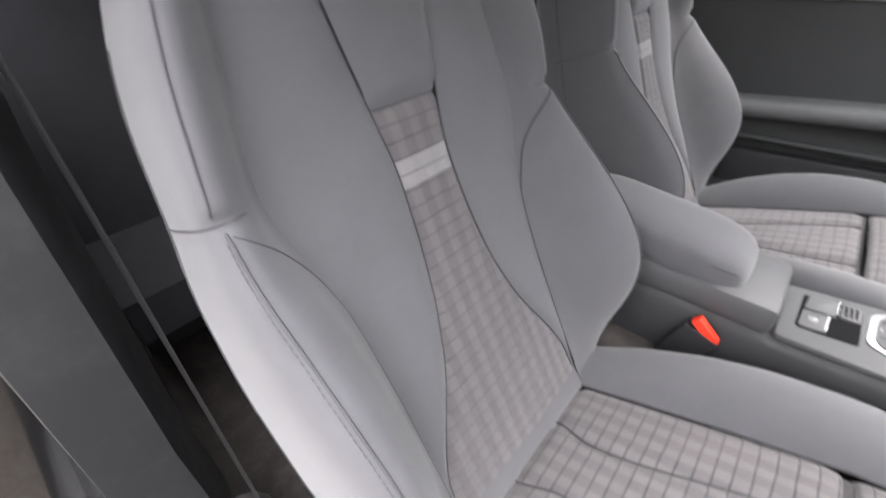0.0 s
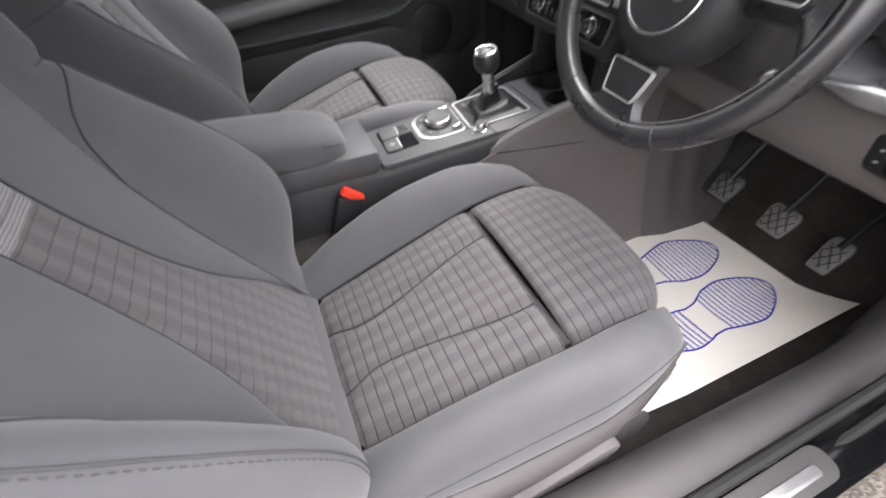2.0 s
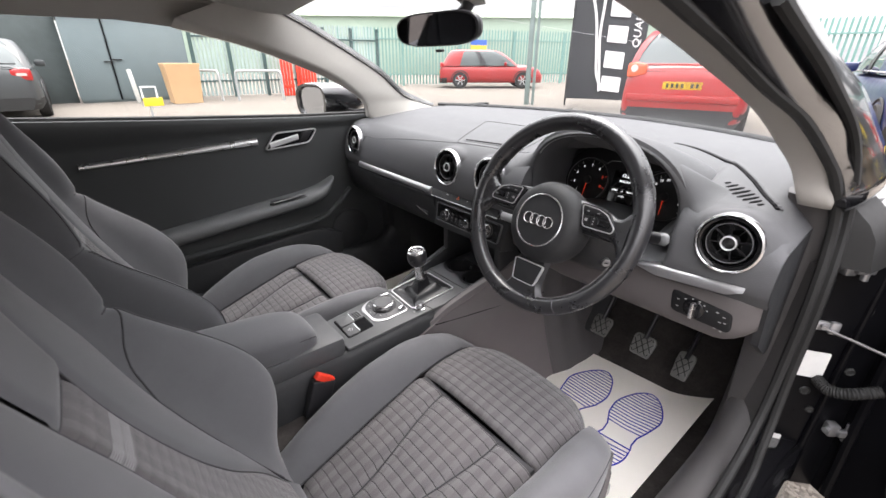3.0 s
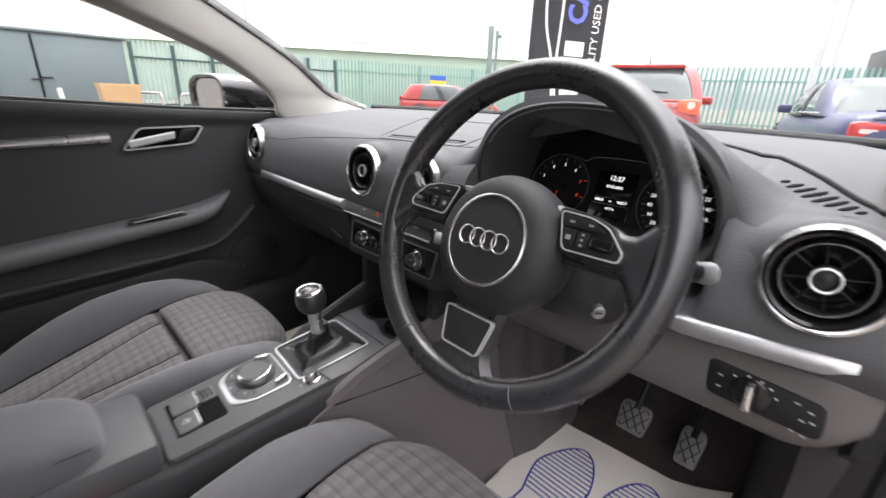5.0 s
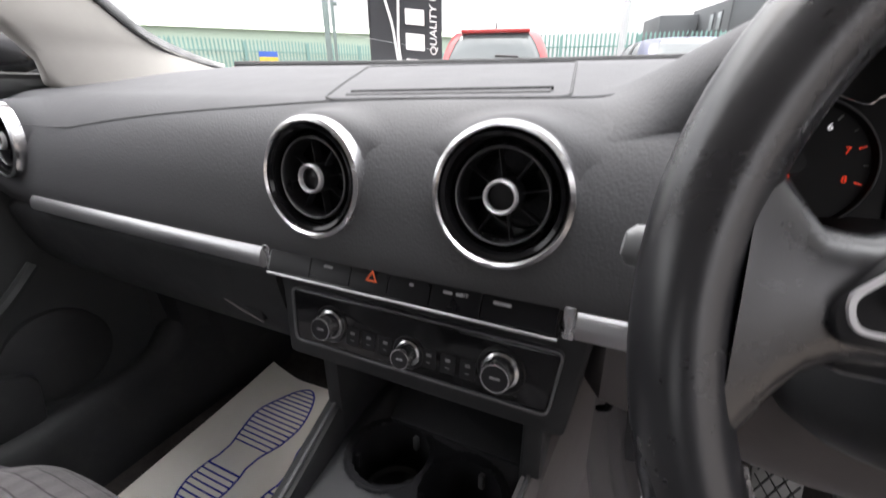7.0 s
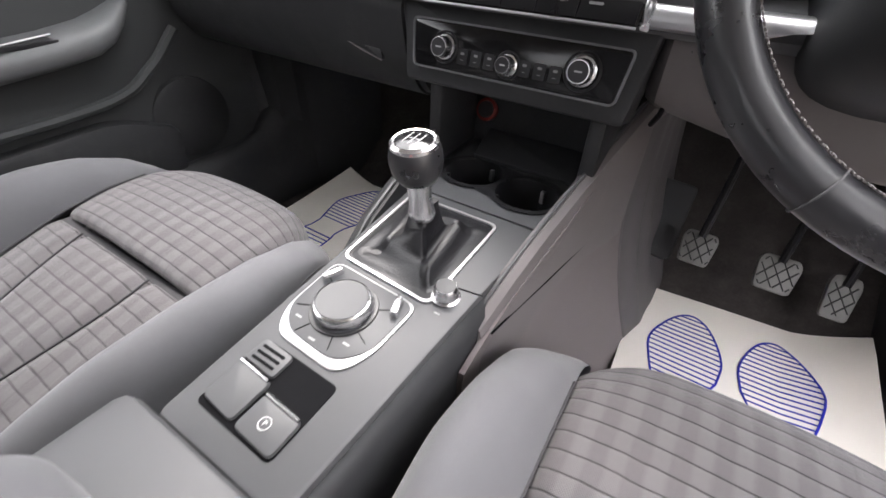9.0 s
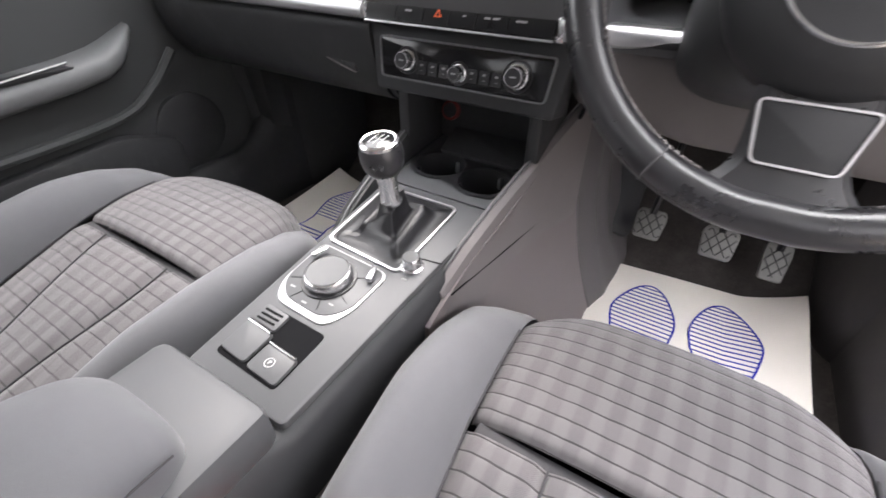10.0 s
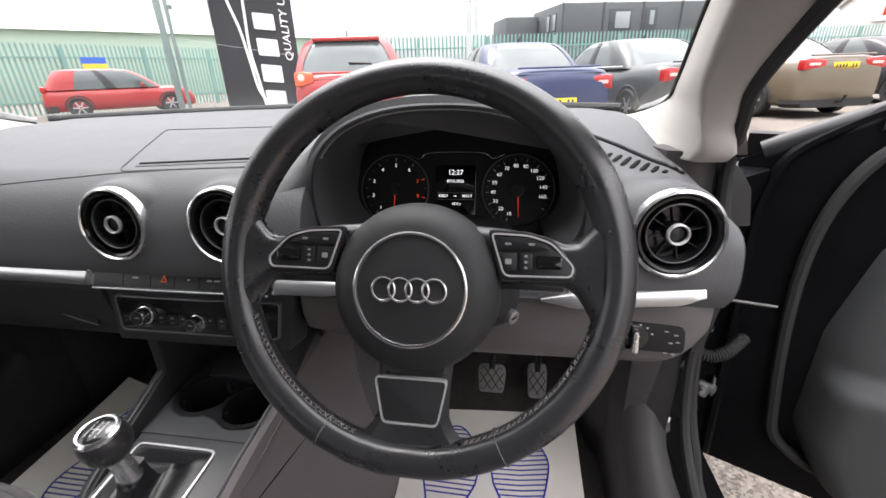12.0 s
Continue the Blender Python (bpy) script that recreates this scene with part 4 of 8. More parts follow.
gl = spline([(0.180, 0.757), (0.166, 0.745), (0.168, 0.72), (0.178, 0.68), (0.200, 0.642), (0.235, 0.618), (0.33, 0.60), (0.50, 0.59)], 22)
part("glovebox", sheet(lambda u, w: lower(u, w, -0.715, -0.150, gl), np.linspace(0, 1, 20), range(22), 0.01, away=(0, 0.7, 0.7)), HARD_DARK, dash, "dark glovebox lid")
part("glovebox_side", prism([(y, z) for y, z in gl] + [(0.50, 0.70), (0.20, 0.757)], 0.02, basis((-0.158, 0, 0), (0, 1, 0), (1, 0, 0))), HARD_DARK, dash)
GLB = basis((-0.235, 0.1765, 0.690), (1, 0, -0.22), (0, -1, 0.18))
part("glovebox_handle", prism(rpoly([(-0.045, 0.010), (0.040, 0.004), (0.048, -0.010), (-0.030, -0.006)], 0.006), 0.006, GLB, 0.002), BLACK_PLASTIC, dash, "glovebox handle")
part("handle_edge", tube([GLB @ V(-0.030, -0.007, 0.005), GLB @ V(0.01, -0.0095, 0.006), GLB @ V(0.046, -0.010, 0.005)], 0.0012, 6), HARD_GREY, dash)

kn = spline([(0.205, 0.757), (0.182, 0.751), (0.176, 0.736), (0.1755, 0.706), (0.178, 0.680), (0.187, 0.660), (0.206, 0.649), (0.26, 0.646), (0.42, 0.651)], 26)


def knee(u, w):
    x = 0.150 + (0.704 - 0.150) * u
    y, z = kn[w]
    lift = max(0.0, 0.30 - x) * 0.20 + 0.065 * max(0.0, (x - 0.64) / 0.082) ** 2
    z += lift * (0.757 - z) / 0.107
    y += 0.02 if x < 0.16 else 0.0
    y += 0.014 * max(0.0, (x - 0.665) / 0.039) ** 2
    return (x, y + 0.6 * dash_front(x), z)


part("knee_panel", sheet(knee, np.linspace(0, 1, 40), range(26), 0.012, away=(0, 0.7, 0.7)), KNEE_GREY, dash, "grey plastic panel under the steering wheel")
part("panel_gap", tube([(0.182, 0.172, 0.74), (0.178, 0.175, 0.71), (0.172, 0.188, 0.672), (0.165, 0.205, 0.655)], 0.003, 6), DEEP_BLACK, dash)
LS = basis((0.620, 0.1845, 0.7055), (1, 0.02, -0.06), (0, -1, 0.03))
SWITCH_BLACK = plain("matt switch plastic", (0.012, 0.012, 0.013), 0.55, spec=0.3)
ls = part("light_switch", prism(rpoly([(-0.058, 0.022), (0.048, 0.019), (0.054, -0.019), (-0.050, -0.022)], 0.010), 0.012, LS, 0.003), SWITCH_BLACK, dash, "black light switch panel")
part("rotary_dial", lathe([(0.018, 0.011), (0.018, 0.0145), (0.016, 0.016), (0.0, 0.016)], LS @ pose(-0.012, 0, 0), 36), BLACK_GLOSS, ls)
part("dial_grip", prism(rpoly([(-0.0045, -0.017), (0.0045, -0.017), (0.0035, 0.015), (-0.0035, 0.015)], 0.0035), 0.012, LS @ pose(-0.012, 0, 0.015, 0, 0, 6), 0.003), CHROME, ls, "chrome grip")
for a in (20, 50, 75, 105, 140):
    part("symbol", prism(rrect(0.0028, 0.002, 0.0008), 0.0004, LS @ pose(-0.012 + 0.023 * math.cos(radians(a)), 0.0185 * math.sin(radians(a)), 0.0121)), WHITE_MARK, ls)
for x, y in ((0.026, 0.012), (0.038, 0.008), (0.034, -0.004), (0.042, -0.002), (0.030, -0.019), (0.040, -0.020), (-0.042, 0.006), (-0.040, -0.008)):
    part("symbol", prism(rrect(0.005, 0.002, 0.0008), 0.0004, LS @ pose(x, y, 0.0121)), GREY_MARK, ls)

# side window slots in the dash top
SLOT_A, SLOT_B = V(0.564, 0.3125, 0), V(0.648, 0.2535, 0)
for k in range(8):
    f = 0.07 + 0.86 * k / 7
    c = SLOT_A.lerp(SLOT_B, f) - V(0.0018, 0.0024, 0)
    half = 0.0185 * math.sin(math.pi * f) ** 0.75
    along = V(0.50, 0.866, 0)
    part("slot", tube(on_dash([(c + along * (half * q)).xy for q in np.linspace(-1, 1, 9)], 0.0006), [0.0016, 0.0030, *[0.0034] * 5, 0.0030, 0.0016], 8, flat=0.35, up=(0, 0, 1)), DEEP_BLACK, dash)
GROOVE = spline([(0.381, 0.485), (0.431, 0.468), (0.488, 0.436), (0.541, 0.403), (0.598, 0.342), (0.640, 0.287), (0.664, 0.262)], 60)
part("top_groove", tube(on_dash(GROOVE, 0.0002), [0.0012 + 0.0030 * min(1.0, q / 30) for q in range(60)], 8, flat=0.6, up=(0, 0, 1)), DEEP_BLACK, dash, "dark groove along the dash top")
part("groove_lip", tube(on_dash([(x + 0.004, y + 0.006) for x, y in GROOVE], 0.0004), [0.0015 + 0.0030 * min(1.0, q / 30) for q in range(60)], 8, flat=0.6, up=(0, 0, 1)), SOFT_DASH, dash, "soft raised lip along the groove")

# hood over the instruments
HX, HZ = 0.365, 0.862


def lip(a, grow=0.0, y=0.0):
    """Outline of the hood's mouth at angle a, counted from the driver's right over the top."""
    c, s = math.cos(a), math.sin(a)
    rx = 0.172 + grow
    rz = (0.128 if s > 0 else 0.085) + grow
    e = 0.86
    return V(HX + rx * math.copysign(abs(c) ** e, c), 0.196 - 0.030 * max(0, s) + y, HZ + rz * math.copysign(abs(s) ** e, s))


A = np.linspace(radians(-38), radians(218), 49)
part("instrument_hood", sheet(lambda a, w: (lip(a, 0.012 * math.sin(min(1, w * 3) * math.pi / 2) if w < 1 else 0.012) + V(0, [0, 0.004, 0.02, 0.08, 0.17, 0.27][w] if w else 0, 0 if w < 3 else -(0.012, 0.040, 0.085)[w - 3] * max(0, math.sin(a)))) if w else lip(a), A, range(6), 0.006, away=(0, 0.5, -0.5)), SOFT_DASH, dash, "charcoal instrument hood", angle=60)


def dash_skin(x, z):
    """A point of the dash skin beside the hood: on its face up to the shoulder, then on its top."""
    if z < 0.893:
        p = spline(dash_profile(x), 120)
        k = min(range(6, 80), key=lambda n: abs(p[n][1] - z))
        return V(x, *p[k])
    y = 0.205 + (z - 0.893) * 1.5
    return V(x, y, dash_z(x, y))


for side in (-1, 1):
    rows_f = []
    for deg in np.linspace(58, 205, 40):
        a = radians(deg if side < 0 else 180 - deg)
        p0 = lip(a, 0.002, -0.001)
        out = V(math.cos(a), 0, math.sin(a))
        reach = 0.046 if side < 0 else 0.034
        x1 = HX + side * (0.186 + reach * min(1.0, abs(math.cos(a)) + 0.25))
        z1 = min(0.945, p0.z - 0.012)
        hold = max(0.02, min(1.0, (206 - deg) / 40))
        p1 = p0.lerp(dash_skin(x1, z1), hold)
        tan = (p1 - dash_skin(x1 + side * 0.012, z1)).normalized()
        b1, b2 = p0 + out * 0.018 + V(0, 0.004, 0), p1 + tan * 0.024
        rows_f.append([p0 * (1 - f) ** 3 + b1 * 3 * f * (1 - f) ** 2 + b2 * 3 * f * f * (1 - f) + p1 * f**3 for f in np.linspace(0, 1, 14)])
    bm_f = bmesh.new()
    rows_to_faces(bm_f, rows_f)
    part("hood_fillet", bm_f, SOFT_DASH, dash, "soft flare beside the instrument hood", angle=80)
cluster = part("instrument_hood_lining", sheet(lambda a, w: lip(a, (0.0, -0.006, -0.012, -0.020)[w], (0.0, 0.006, 0.05, 0.125)[w]), A, range(4), 0.003, away=(0, 0.2, 0.2)), SOFT_DASH, dash, "charcoal lining of the instrument hood", angle=60)
CL = basis((0.366, 0.300, 0.862), (1, 0, 0), (0, -1, 0.36))
inst = part("instrument_panel", prism(ellipse(0.165, 0.11, 40), 0.004, CL @ pose(0, 0, -0.012)), DIAL_FACE, dash, "dark instrument panel")


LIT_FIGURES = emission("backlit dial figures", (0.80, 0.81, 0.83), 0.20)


def dial(x, label, marks, red_from, needle, start, step):
    d = part("dial", lathe([(0.054, 0.0), (0.0545, 0.004), (0.052, 0.006), (0.0505, 0.003), (0.050, 0.0005), (0.0, 0.0005)], CL @ pose(x, 0.0, -0.008), 48), DIAL_FACE, inst, label)
    part("dial_ring", tube([CL @ pose(x, 0, -0.002) @ V(0.0525 * math.cos(a), 0.0525 * math.sin(a), 0) for a in np.linspace(radians(-52), radians(232), 50)], 0.0008, 6), RING_GREY, d, "thin chrome dial ring")
    n = len(marks)
    for i, t in enumerate(marks):
        a = radians(start - step * i)
        mk = CL @ pose(x, 0, -0.0072) @ Matrix.Rotation(a, 4, "Z") @ pose(0.0455, 0, 0)
        part("tick", prism(rrect(0.005, 0.0011, 0.0003), 0.0003, mk), NEEDLE_RED if i >= red_from else WHITE_MARK, d)
        if t:
            lettering(t, 0.0078, CL @ pose(x + 0.0365 * math.cos(a), 0.0365 * math.sin(a), -0.0070), NEEDLE_RED if i >= red_from else LIT_FIGURES, d)
    for i in range(2 * n - 1):
        a = radians(start - step * i / 2)
        part("tick", prism(rrect(0.003, 0.0006, 0.0002), 0.0003, CL @ pose(x, 0, -0.0072) @ Matrix.Rotation(a, 4, "Z") @ pose(0.0465, 0, 0)), GREY_MARK, d)
    b = CL @ pose(x, 0, -0.004) @ Matrix.Rotation(radians(needle), 4, "Z")
    part("needle", prism([(0.006, -0.0007), (0.040, -0.0003), (0.040, 0.0003), (0.006, 0.0007)], 0.0008, b), NEEDLE_RED, d, "red needle")
    part("needle_cap", lathe([(0.0095, -0.003), (0.009, 0.004), (0.0, 0.0045)], CL @ pose(x, 0, -0.005), 24), BLACK_PLASTIC, d)


dial(-0.093, "rev counter with white figures", ["", "1", "2", "3", "4", "5", "6", "7", "8"], 7, 268, 265, 35)
dial(0.093, "speedometer with white figures", ["10", "20", "30", "40", "50", "60", "70", "80", "90", "100", "120", "140", "160", ""], 99, -88, 250, 22)
part("display", prism(rrect(0.062, 0.086, 0.003), 0.003, CL @ pose(0, -0.006, -0.008), 0.001), BLACK_GLOSS, inst, "small driver's display")
lettering("12:27", 0.0105, CL @ pose(0, 0.026, -0.0045), SCREEN_WHITE, inst)
lettering("07.03.2022", 0.0058, CL @ pose(0, 0.013, -0.0045), SCREEN_WHITE, inst)
for y in (-0.004, -0.0145):
    part("display_line", prism(rrect(0.056, 0.0006, 0.0002), 0.0003, CL @ pose(0, y, -0.0048)), GREY_MARK, inst)
lettering("62823", 0.0056, CL @ pose(-0.018, -0.009, -0.0045), SCREEN_WHITE, inst)
lettering("mi", 0.0042, CL @ pose(0.0, -0.009, -0.0045), SCREEN_WHITE, inst)
lettering("9652.7", 0.0056, CL @ pose(0.018, -0.009, -0.0045), SCREEN_WHITE, inst)
lettering("+7.5°c", 0.0054, CL @ pose(0.002, -0.021, -0.0045), SCREEN_WHITE, inst)
part("display_brow", tube([CL @ V(x, y, -0.001) for x, y in spline([(-0.072, 0.052), (-0.055, 0.046), (-0.042, 0.054), (0, 0.056), (0.042, 0.054), (0.055, 0.046), (0.072, 0.052)], 30)], 0.0009, 6), CHROME, inst, "thin bright line over the display")
part("hood_inlay", tube([lip(a, -0.002, 0.004) for a in np.linspace(radians(62), radians(150), 24)], 0.0022, 6), BRUSHED, dash, "bright edge inside the hood")


# ---- steering wheel ----
WT = radians(22.77)
WM = basis((0.3645, 0.0325, 0.8585), (1, 0, 0), (0, -math.cos(WT), math.sin(WT)))  # local z towards the driver, local y up the wheel
wheel = thing("steering_wheel", WM.translation, "black leather three-spoke steering wheel with silver trim", "steering wheel")


def rim_pt(a):
    """Centre line of the rim, slightly flattened below."""
    r = 0.1775
    p = V(r * math.cos(a), r * math.sin(a), 0)
    if math.sin(a) < -0.80:
        p.y = max(p.y, -0.1765)
    return p


def rim():
    bm = bmesh.new()
    n, seg = 120, 16
    rows = []
    for i in range(n):
        a = 2 * math.pi * i / n
        fat = 1.0 + 0.10 * (max(0, math.cos(a - radians(35))) ** 10 + max(0, math.cos(a - radians(145))) ** 10)
        c = rim_pt(a)
        o = V(math.cos(a), math.sin(a), 0)
        rows.append([WM @ (c + o * (0.0158 * fat * math.cos(t)) + V(0, 0, 0.0172 * fat * math.sin(t))) for t in (2 * math.pi * k / seg for k in range(seg))])
    rows_to_faces(bm, rows + [rows[0]], closed=True)
    return bm


rm = part("rim", rim(), LEATHER, wheel, "worn black leather rim")
for a in (38, 142, -62, -118):
    c, o = rim_pt(radians(a)), V(math.cos(radians(a)), math.sin(radians(a)), 0)
    part("rim_joint", tube([WM @ (c + o * 0.0165 * math.cos(t) + V(0, 0, 0.0178 * math.sin(t))) for t in np.linspace(0, 2 * math.pi, 24, endpoint=False)], 0.0007, 6, closed=True), plain("grey joint thread", (0.10, 0.10, 0.105), 0.7), rm)
STITCH = plain("grey stitching", (0.16, 0.15, 0.15), 0.8)


def stitches(a0, a1, n):
    bm = bmesh.new()
    for i in range(n):
        a = radians(a0 + (a1 - a0) * i / n)
        b = a + radians((a1 - a0) / n * 0.62)
        for off, turn in ((-0.0135, 0.4), (-0.0125, -0.4)):
            p, q = rim_pt(a if turn > 0 else b), rim_pt(b if turn > 0 else a)
            pu, qu = p.normalized(), q.normalized()
            tube([WM @ (p - pu * 0.0150 + V(0, 0, 0.0095)), WM @ ((p + q) / 2 - pu * 0.0158 + V(0, 0, 0.0068)), WM @ (q - qu * 0.0160 + V(0, 0, 0.0040))], 0.0007, 4, bm=bm)
    return bm


part("rim_stitching", stitches(-162, -108, 26), STITCH, rm)
part("rim_stitching", stitches(-72, -18, 26), STITCH, rm)

# hub: a domed round cover
HUB_TOP = 0.012


def hub_profile():
    return [(0.074, -0.060), (0.0785, -0.045), (0.0800, -0.030), (0.0785, -0.016), (0.073, -0.004), (0.063, 0.0045), (0.052, 0.0085), (0.0495, 0.0085), (0.046, 0.0085), (0.030, 0.0105), (0.0, 0.0115)]


hub = part("airbag_cover", lathe(hub_profile(), WM @ pose(0, -0.018, 0.0145), 64, shape=1.0), HARD_DARK, wheel, "black domed airbag cover")
part("hub_ring", tube([WM @ V(0.0495 * math.cos(a), -0.018 + 0.0495 * math.sin(a), 0.0228) for a in np.linspace(0, 2 * math.pi, 72, endpoint=False)], 0.0020, 8, closed=True), CHROME, wheel, "thin chrome ring")
for k in range(4):
    part("emblem_ring", tube([WM @ V(-0.0225 + 0.0150 * k + 0.0102 * math.cos(a), -0.018 + 0.0102 * math.sin(a), 0.0258) for a in np.linspace(0, 2 * math.pi, 36, endpoint=False)], 0.00135, 8, closed=True), CHROME, wheel, "chrome ring of the emblem")
part("hub_back", lathe([(0.060, -0.085), (0.072, -0.060), (0.074, -0.030)], WM @ pose(0, -0.018, 0.0145), 48), BLACK_PLASTIC, wheel)


UP = [(0.055, 0.041), (0.075, 0.0395), (0.10, 0.0365), (0.118, 0.0315), (0.134, 0.026), (0.145, 0.028), (0.155, 0.040), (0.164, 0.062)]
DOWN = [(0.055, -0.013), (0.10, -0.0125), (0.134, -0.013), (0.146, -0.020), (0.155, -0.036), (0.162, -0.056), (0.164, -0.060)]


def spoke(sgn):
    """Side spoke with its switch pod, its leather flaring into the rim."""
    out = []
    for x in np.linspace(0.055, 0.164, 18):
        up, dn = value(UP, x), value(DOWN, x)
        z = -0.012 + 0.012 * max(0.0, (x - 0.10) / 0.064)
        c, h = (up + dn) / 2, (up - dn) / 2
        ring = []
        for a in np.linspace(0, 2 * math.pi, 20, endpoint=False):
            ca, sa = math.cos(a), math.sin(a)
            ring.append(WM @ V(sgn * x, c + h * math.copysign(abs(ca) ** 0.7, ca), z + 0.0125 * math.copysign(abs(sa) ** 0.8, sa)))
        out.append(ring)
    sp = part("spoke", loft(out), LEATHER, wheel, "black side spoke flaring into the rim", angle=60)
    P = WM @ pose(sgn * 0.0025, 0, -0.003) @ pose(0, 0, 0, 0, sgn * -3, 0)
    frame_ = [(0.066, 0.0345), (0.100, 0.0330), (0.119, 0.0270), (0.1385, 0.0065), (0.136, -0.0030), (0.0785, -0.0040)]
    ol = rpoly([(sgn * (x + (0.002 if x > 0.1 else -0.003)), y * 1.04 + (0.0015 if y > 0.01 else -0.0035)) for x, y in frame_], 0.006)
    pod = part("switch_pod", prism(ol, 0.007, P, 0.002), BLACK_PLASTIC, sp, "black switch pod")
    part("pod_frame", band(rpoly([(sgn * x, y) for x, y in frame_], 0.006), 0.0016, 0.0086, P), SILVER, pod, "satin chrome frame")
    part("pod_button", prism(rpoly([(sgn * x, y) for x, y in [(0.0695, 0.0310), (0.099, 0.0298), (0.114, 0.0245), (0.117, 0.0205), (0.0725, 0.0195)]], 0.002), 0.0022, P @ pose(0, 0, 0.007), 0.0008), BLACK_PLASTIC, pod)
    part("rocker", prism(rrect(0.022, 0.0115, 0.0025, cx=sgn * 0.1175, cy=0.0095), 0.005, P @ pose(0, 0, 0.007), 0.002), BLACK_GLOSS, pod)
    part("pod_button", prism(rpoly([(sgn * x, y) for x, y in [(0.0735, 0.0175), (0.0895, 0.0175), (0.0895, 0.0015), (0.0785, 0.0015)]], 0.002), 0.0022, P @ pose(0, 0, 0.007), 0.0008), BLACK_PLASTIC, pod)
    part("pod_button", prism(rrect(0.0105, 0.015, 0.002, cx=sgn * 0.0975, cy=0.0095), 0.0026, P @ pose(0, 0, 0.007), 0.0008), BLACK_PLASTIC, pod)
    part("symbol", prism(rrect(0.0055, 0.0048, 0.001, cx=sgn * 0.0825, cy=0.0095), 0.0003, P @ pose(0, 0, 0.0093)), GREY_MARK, pod)
    for y in (0.0045, 0.0095, 0.0145):
        part("symbol", prism(rrect(0.0028, 0.0022, 0.0007, cx=sgn * 0.0975, cy=y), 0.0003, P @ pose(0, 0, 0.0097)), GREY_MARK, pod)
    for x in (0.082, 0.102):
        part("symbol", prism(rrect(0.0055, 0.0022, 0.001, cx=sgn * x, cy=0.0248), 0.0003, P @ pose(0, 0, 0.0093)), GREY_MARK, pod)
    part("spoke_back", rbox(0.062, 0.010, 0.02, WM @ pose(sgn * 0.104, -0.012, -0.024), 0.004), BLACK_PLASTIC, sp)


spoke(1)
spoke(-1)
# lower spoke with a dark inlay
low = []
for s in np.linspace(0, 1, 10):
    y = -0.080 - s * 0.088
    w = 0.038 - 0.004 * math.sin(s * math.pi) + 0.022 * max(0, s - 0.72) * 3
    z = -0.014 + 0.008 * s
    low.append([WM @ V(-w, y, z), WM @ V(-w * 0.8, y, z + 0.011), WM @ V(w * 0.8, y, z + 0.011), WM @ V(w, y, z), WM @ V(w * 0.6, y, z - 0.012), WM @ V(-w * 0.6, y, z - 0.012)])
ls_ = part("spoke", loft(low), LEATHER, wheel, "black lower spoke")
LP = WM @ pose(0, -0.013, 0.0005)
tr = [(-0.0325, -0.088), (0.0325, -0.088), (0.0245, -0.128), (-0.0245, -0.128)]
part("spoke_inlay", prism(rpoly(tr, 0.004), 0.006, LP, 0.001), HARD_DARK, ls_, "dark inlay plate")
part("inlay_frame", band(rpoly([(x * 1.06, y * 1.0 + (0.0015 if y > -0.1 else -0.0015)) for x, y in tr], 0.006), 0.0015, 0.0072, LP), SILVER, ls_, "satin silver inlay frame")
# column shroud, stalks
def shroud_ring(y, w, zt, zb):
    out = []
    for a in np.linspace(0, 2 * math.pi, 28, endpoint=False):
        c, q = math.cos(a), math.sin(a)
        out.append((0.3616 + w * math.copysign(abs(c) ** 0.6, c), y, (zt + zb) / 2 + (zt - zb) / 2 * math.copysign(abs(q) ** 0.6, q)))
    return out


part("column_shroud", loft([shroud_ring(*q) for q in ((0.080, 0.045, 0.84, 0.80), (0.086, 0.070, 0.848, 0.772), (0.10, 0.088, 0.850, 0.748), (0.14, 0.100, 0.848, 0.722), (0.20, 0.106, 0.842, 0.695), (0.30, 0.108, 0.825, 0.680))]), HARD_DARK, wheel, "dark column shroud", angle=50)
KEY = basis((0.4555, 0.112, 0.7625), (0, 0, 1), (0.75, -0.65, -0.15))
part("key_slot", lathe([(0.0085, -0.01), (0.0085, 0.002), (0.0070, 0.0032), (0.0050, 0.0025), (0.0, 0.0020)], KEY, 24), ZINC, wheel, "small steel ignition lock")
part("key_gap", prism(rrect(0.0018, 0.008, 0.0006), 0.0008, KEY @ pose(0, 0, 0.0022)), DEEP_BLACK, wheel)
def stalk(sgn):
    pts = [WM @ V(sgn * 0.05, 0.006, -0.085), WM @ V(sgn * 0.11, 0.010, -0.080), WM @ V(sgn * 0.165, 0.014, -0.072), WM @ V(sgn * 0.196, 0.017, -0.066)]
    part("stalk", tube(spline(pts, 10), [0.007, 0.0075, 0.008, 0.0085, 0.009, 0.010, 0.0105, 0.0105, 0.010, 0.008], 12, flat=0.65, up=(0, -1, 0.3)), BLACK_PLASTIC, wheel, "black column stalk")
    part("stalk_end", tube(spline([pts[-2] + (pts[-1] - pts[-2]) * 0.65, pts[-1] + (pts[-1] - pts[-2]) * 0.12], 5), [0.0105, 0.0108, 0.0108, 0.0100, 0.006], 12, flat=0.55, up=(0, -1, 0.3)), plain("grey stalk end", (0.17, 0.175, 0.18), 0.45), wheel, "grey stalk end")


stalk(1)
stalk(-1)


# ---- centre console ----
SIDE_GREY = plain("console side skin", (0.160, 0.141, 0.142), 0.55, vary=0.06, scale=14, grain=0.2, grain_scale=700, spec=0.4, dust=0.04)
console = thing("centre_console", (0.012, -0.1, 0.28), "grey plastic centre console with gear lever and control knob", "centre console")
CX = 0.010


def top_z(y):
    return linear([(-0.62, 0.515), (-0.28, 0.516), (-0.08, 0.533), (0.07, 0.546), (0.14, 0.552), (0.30, 0.556)], y)


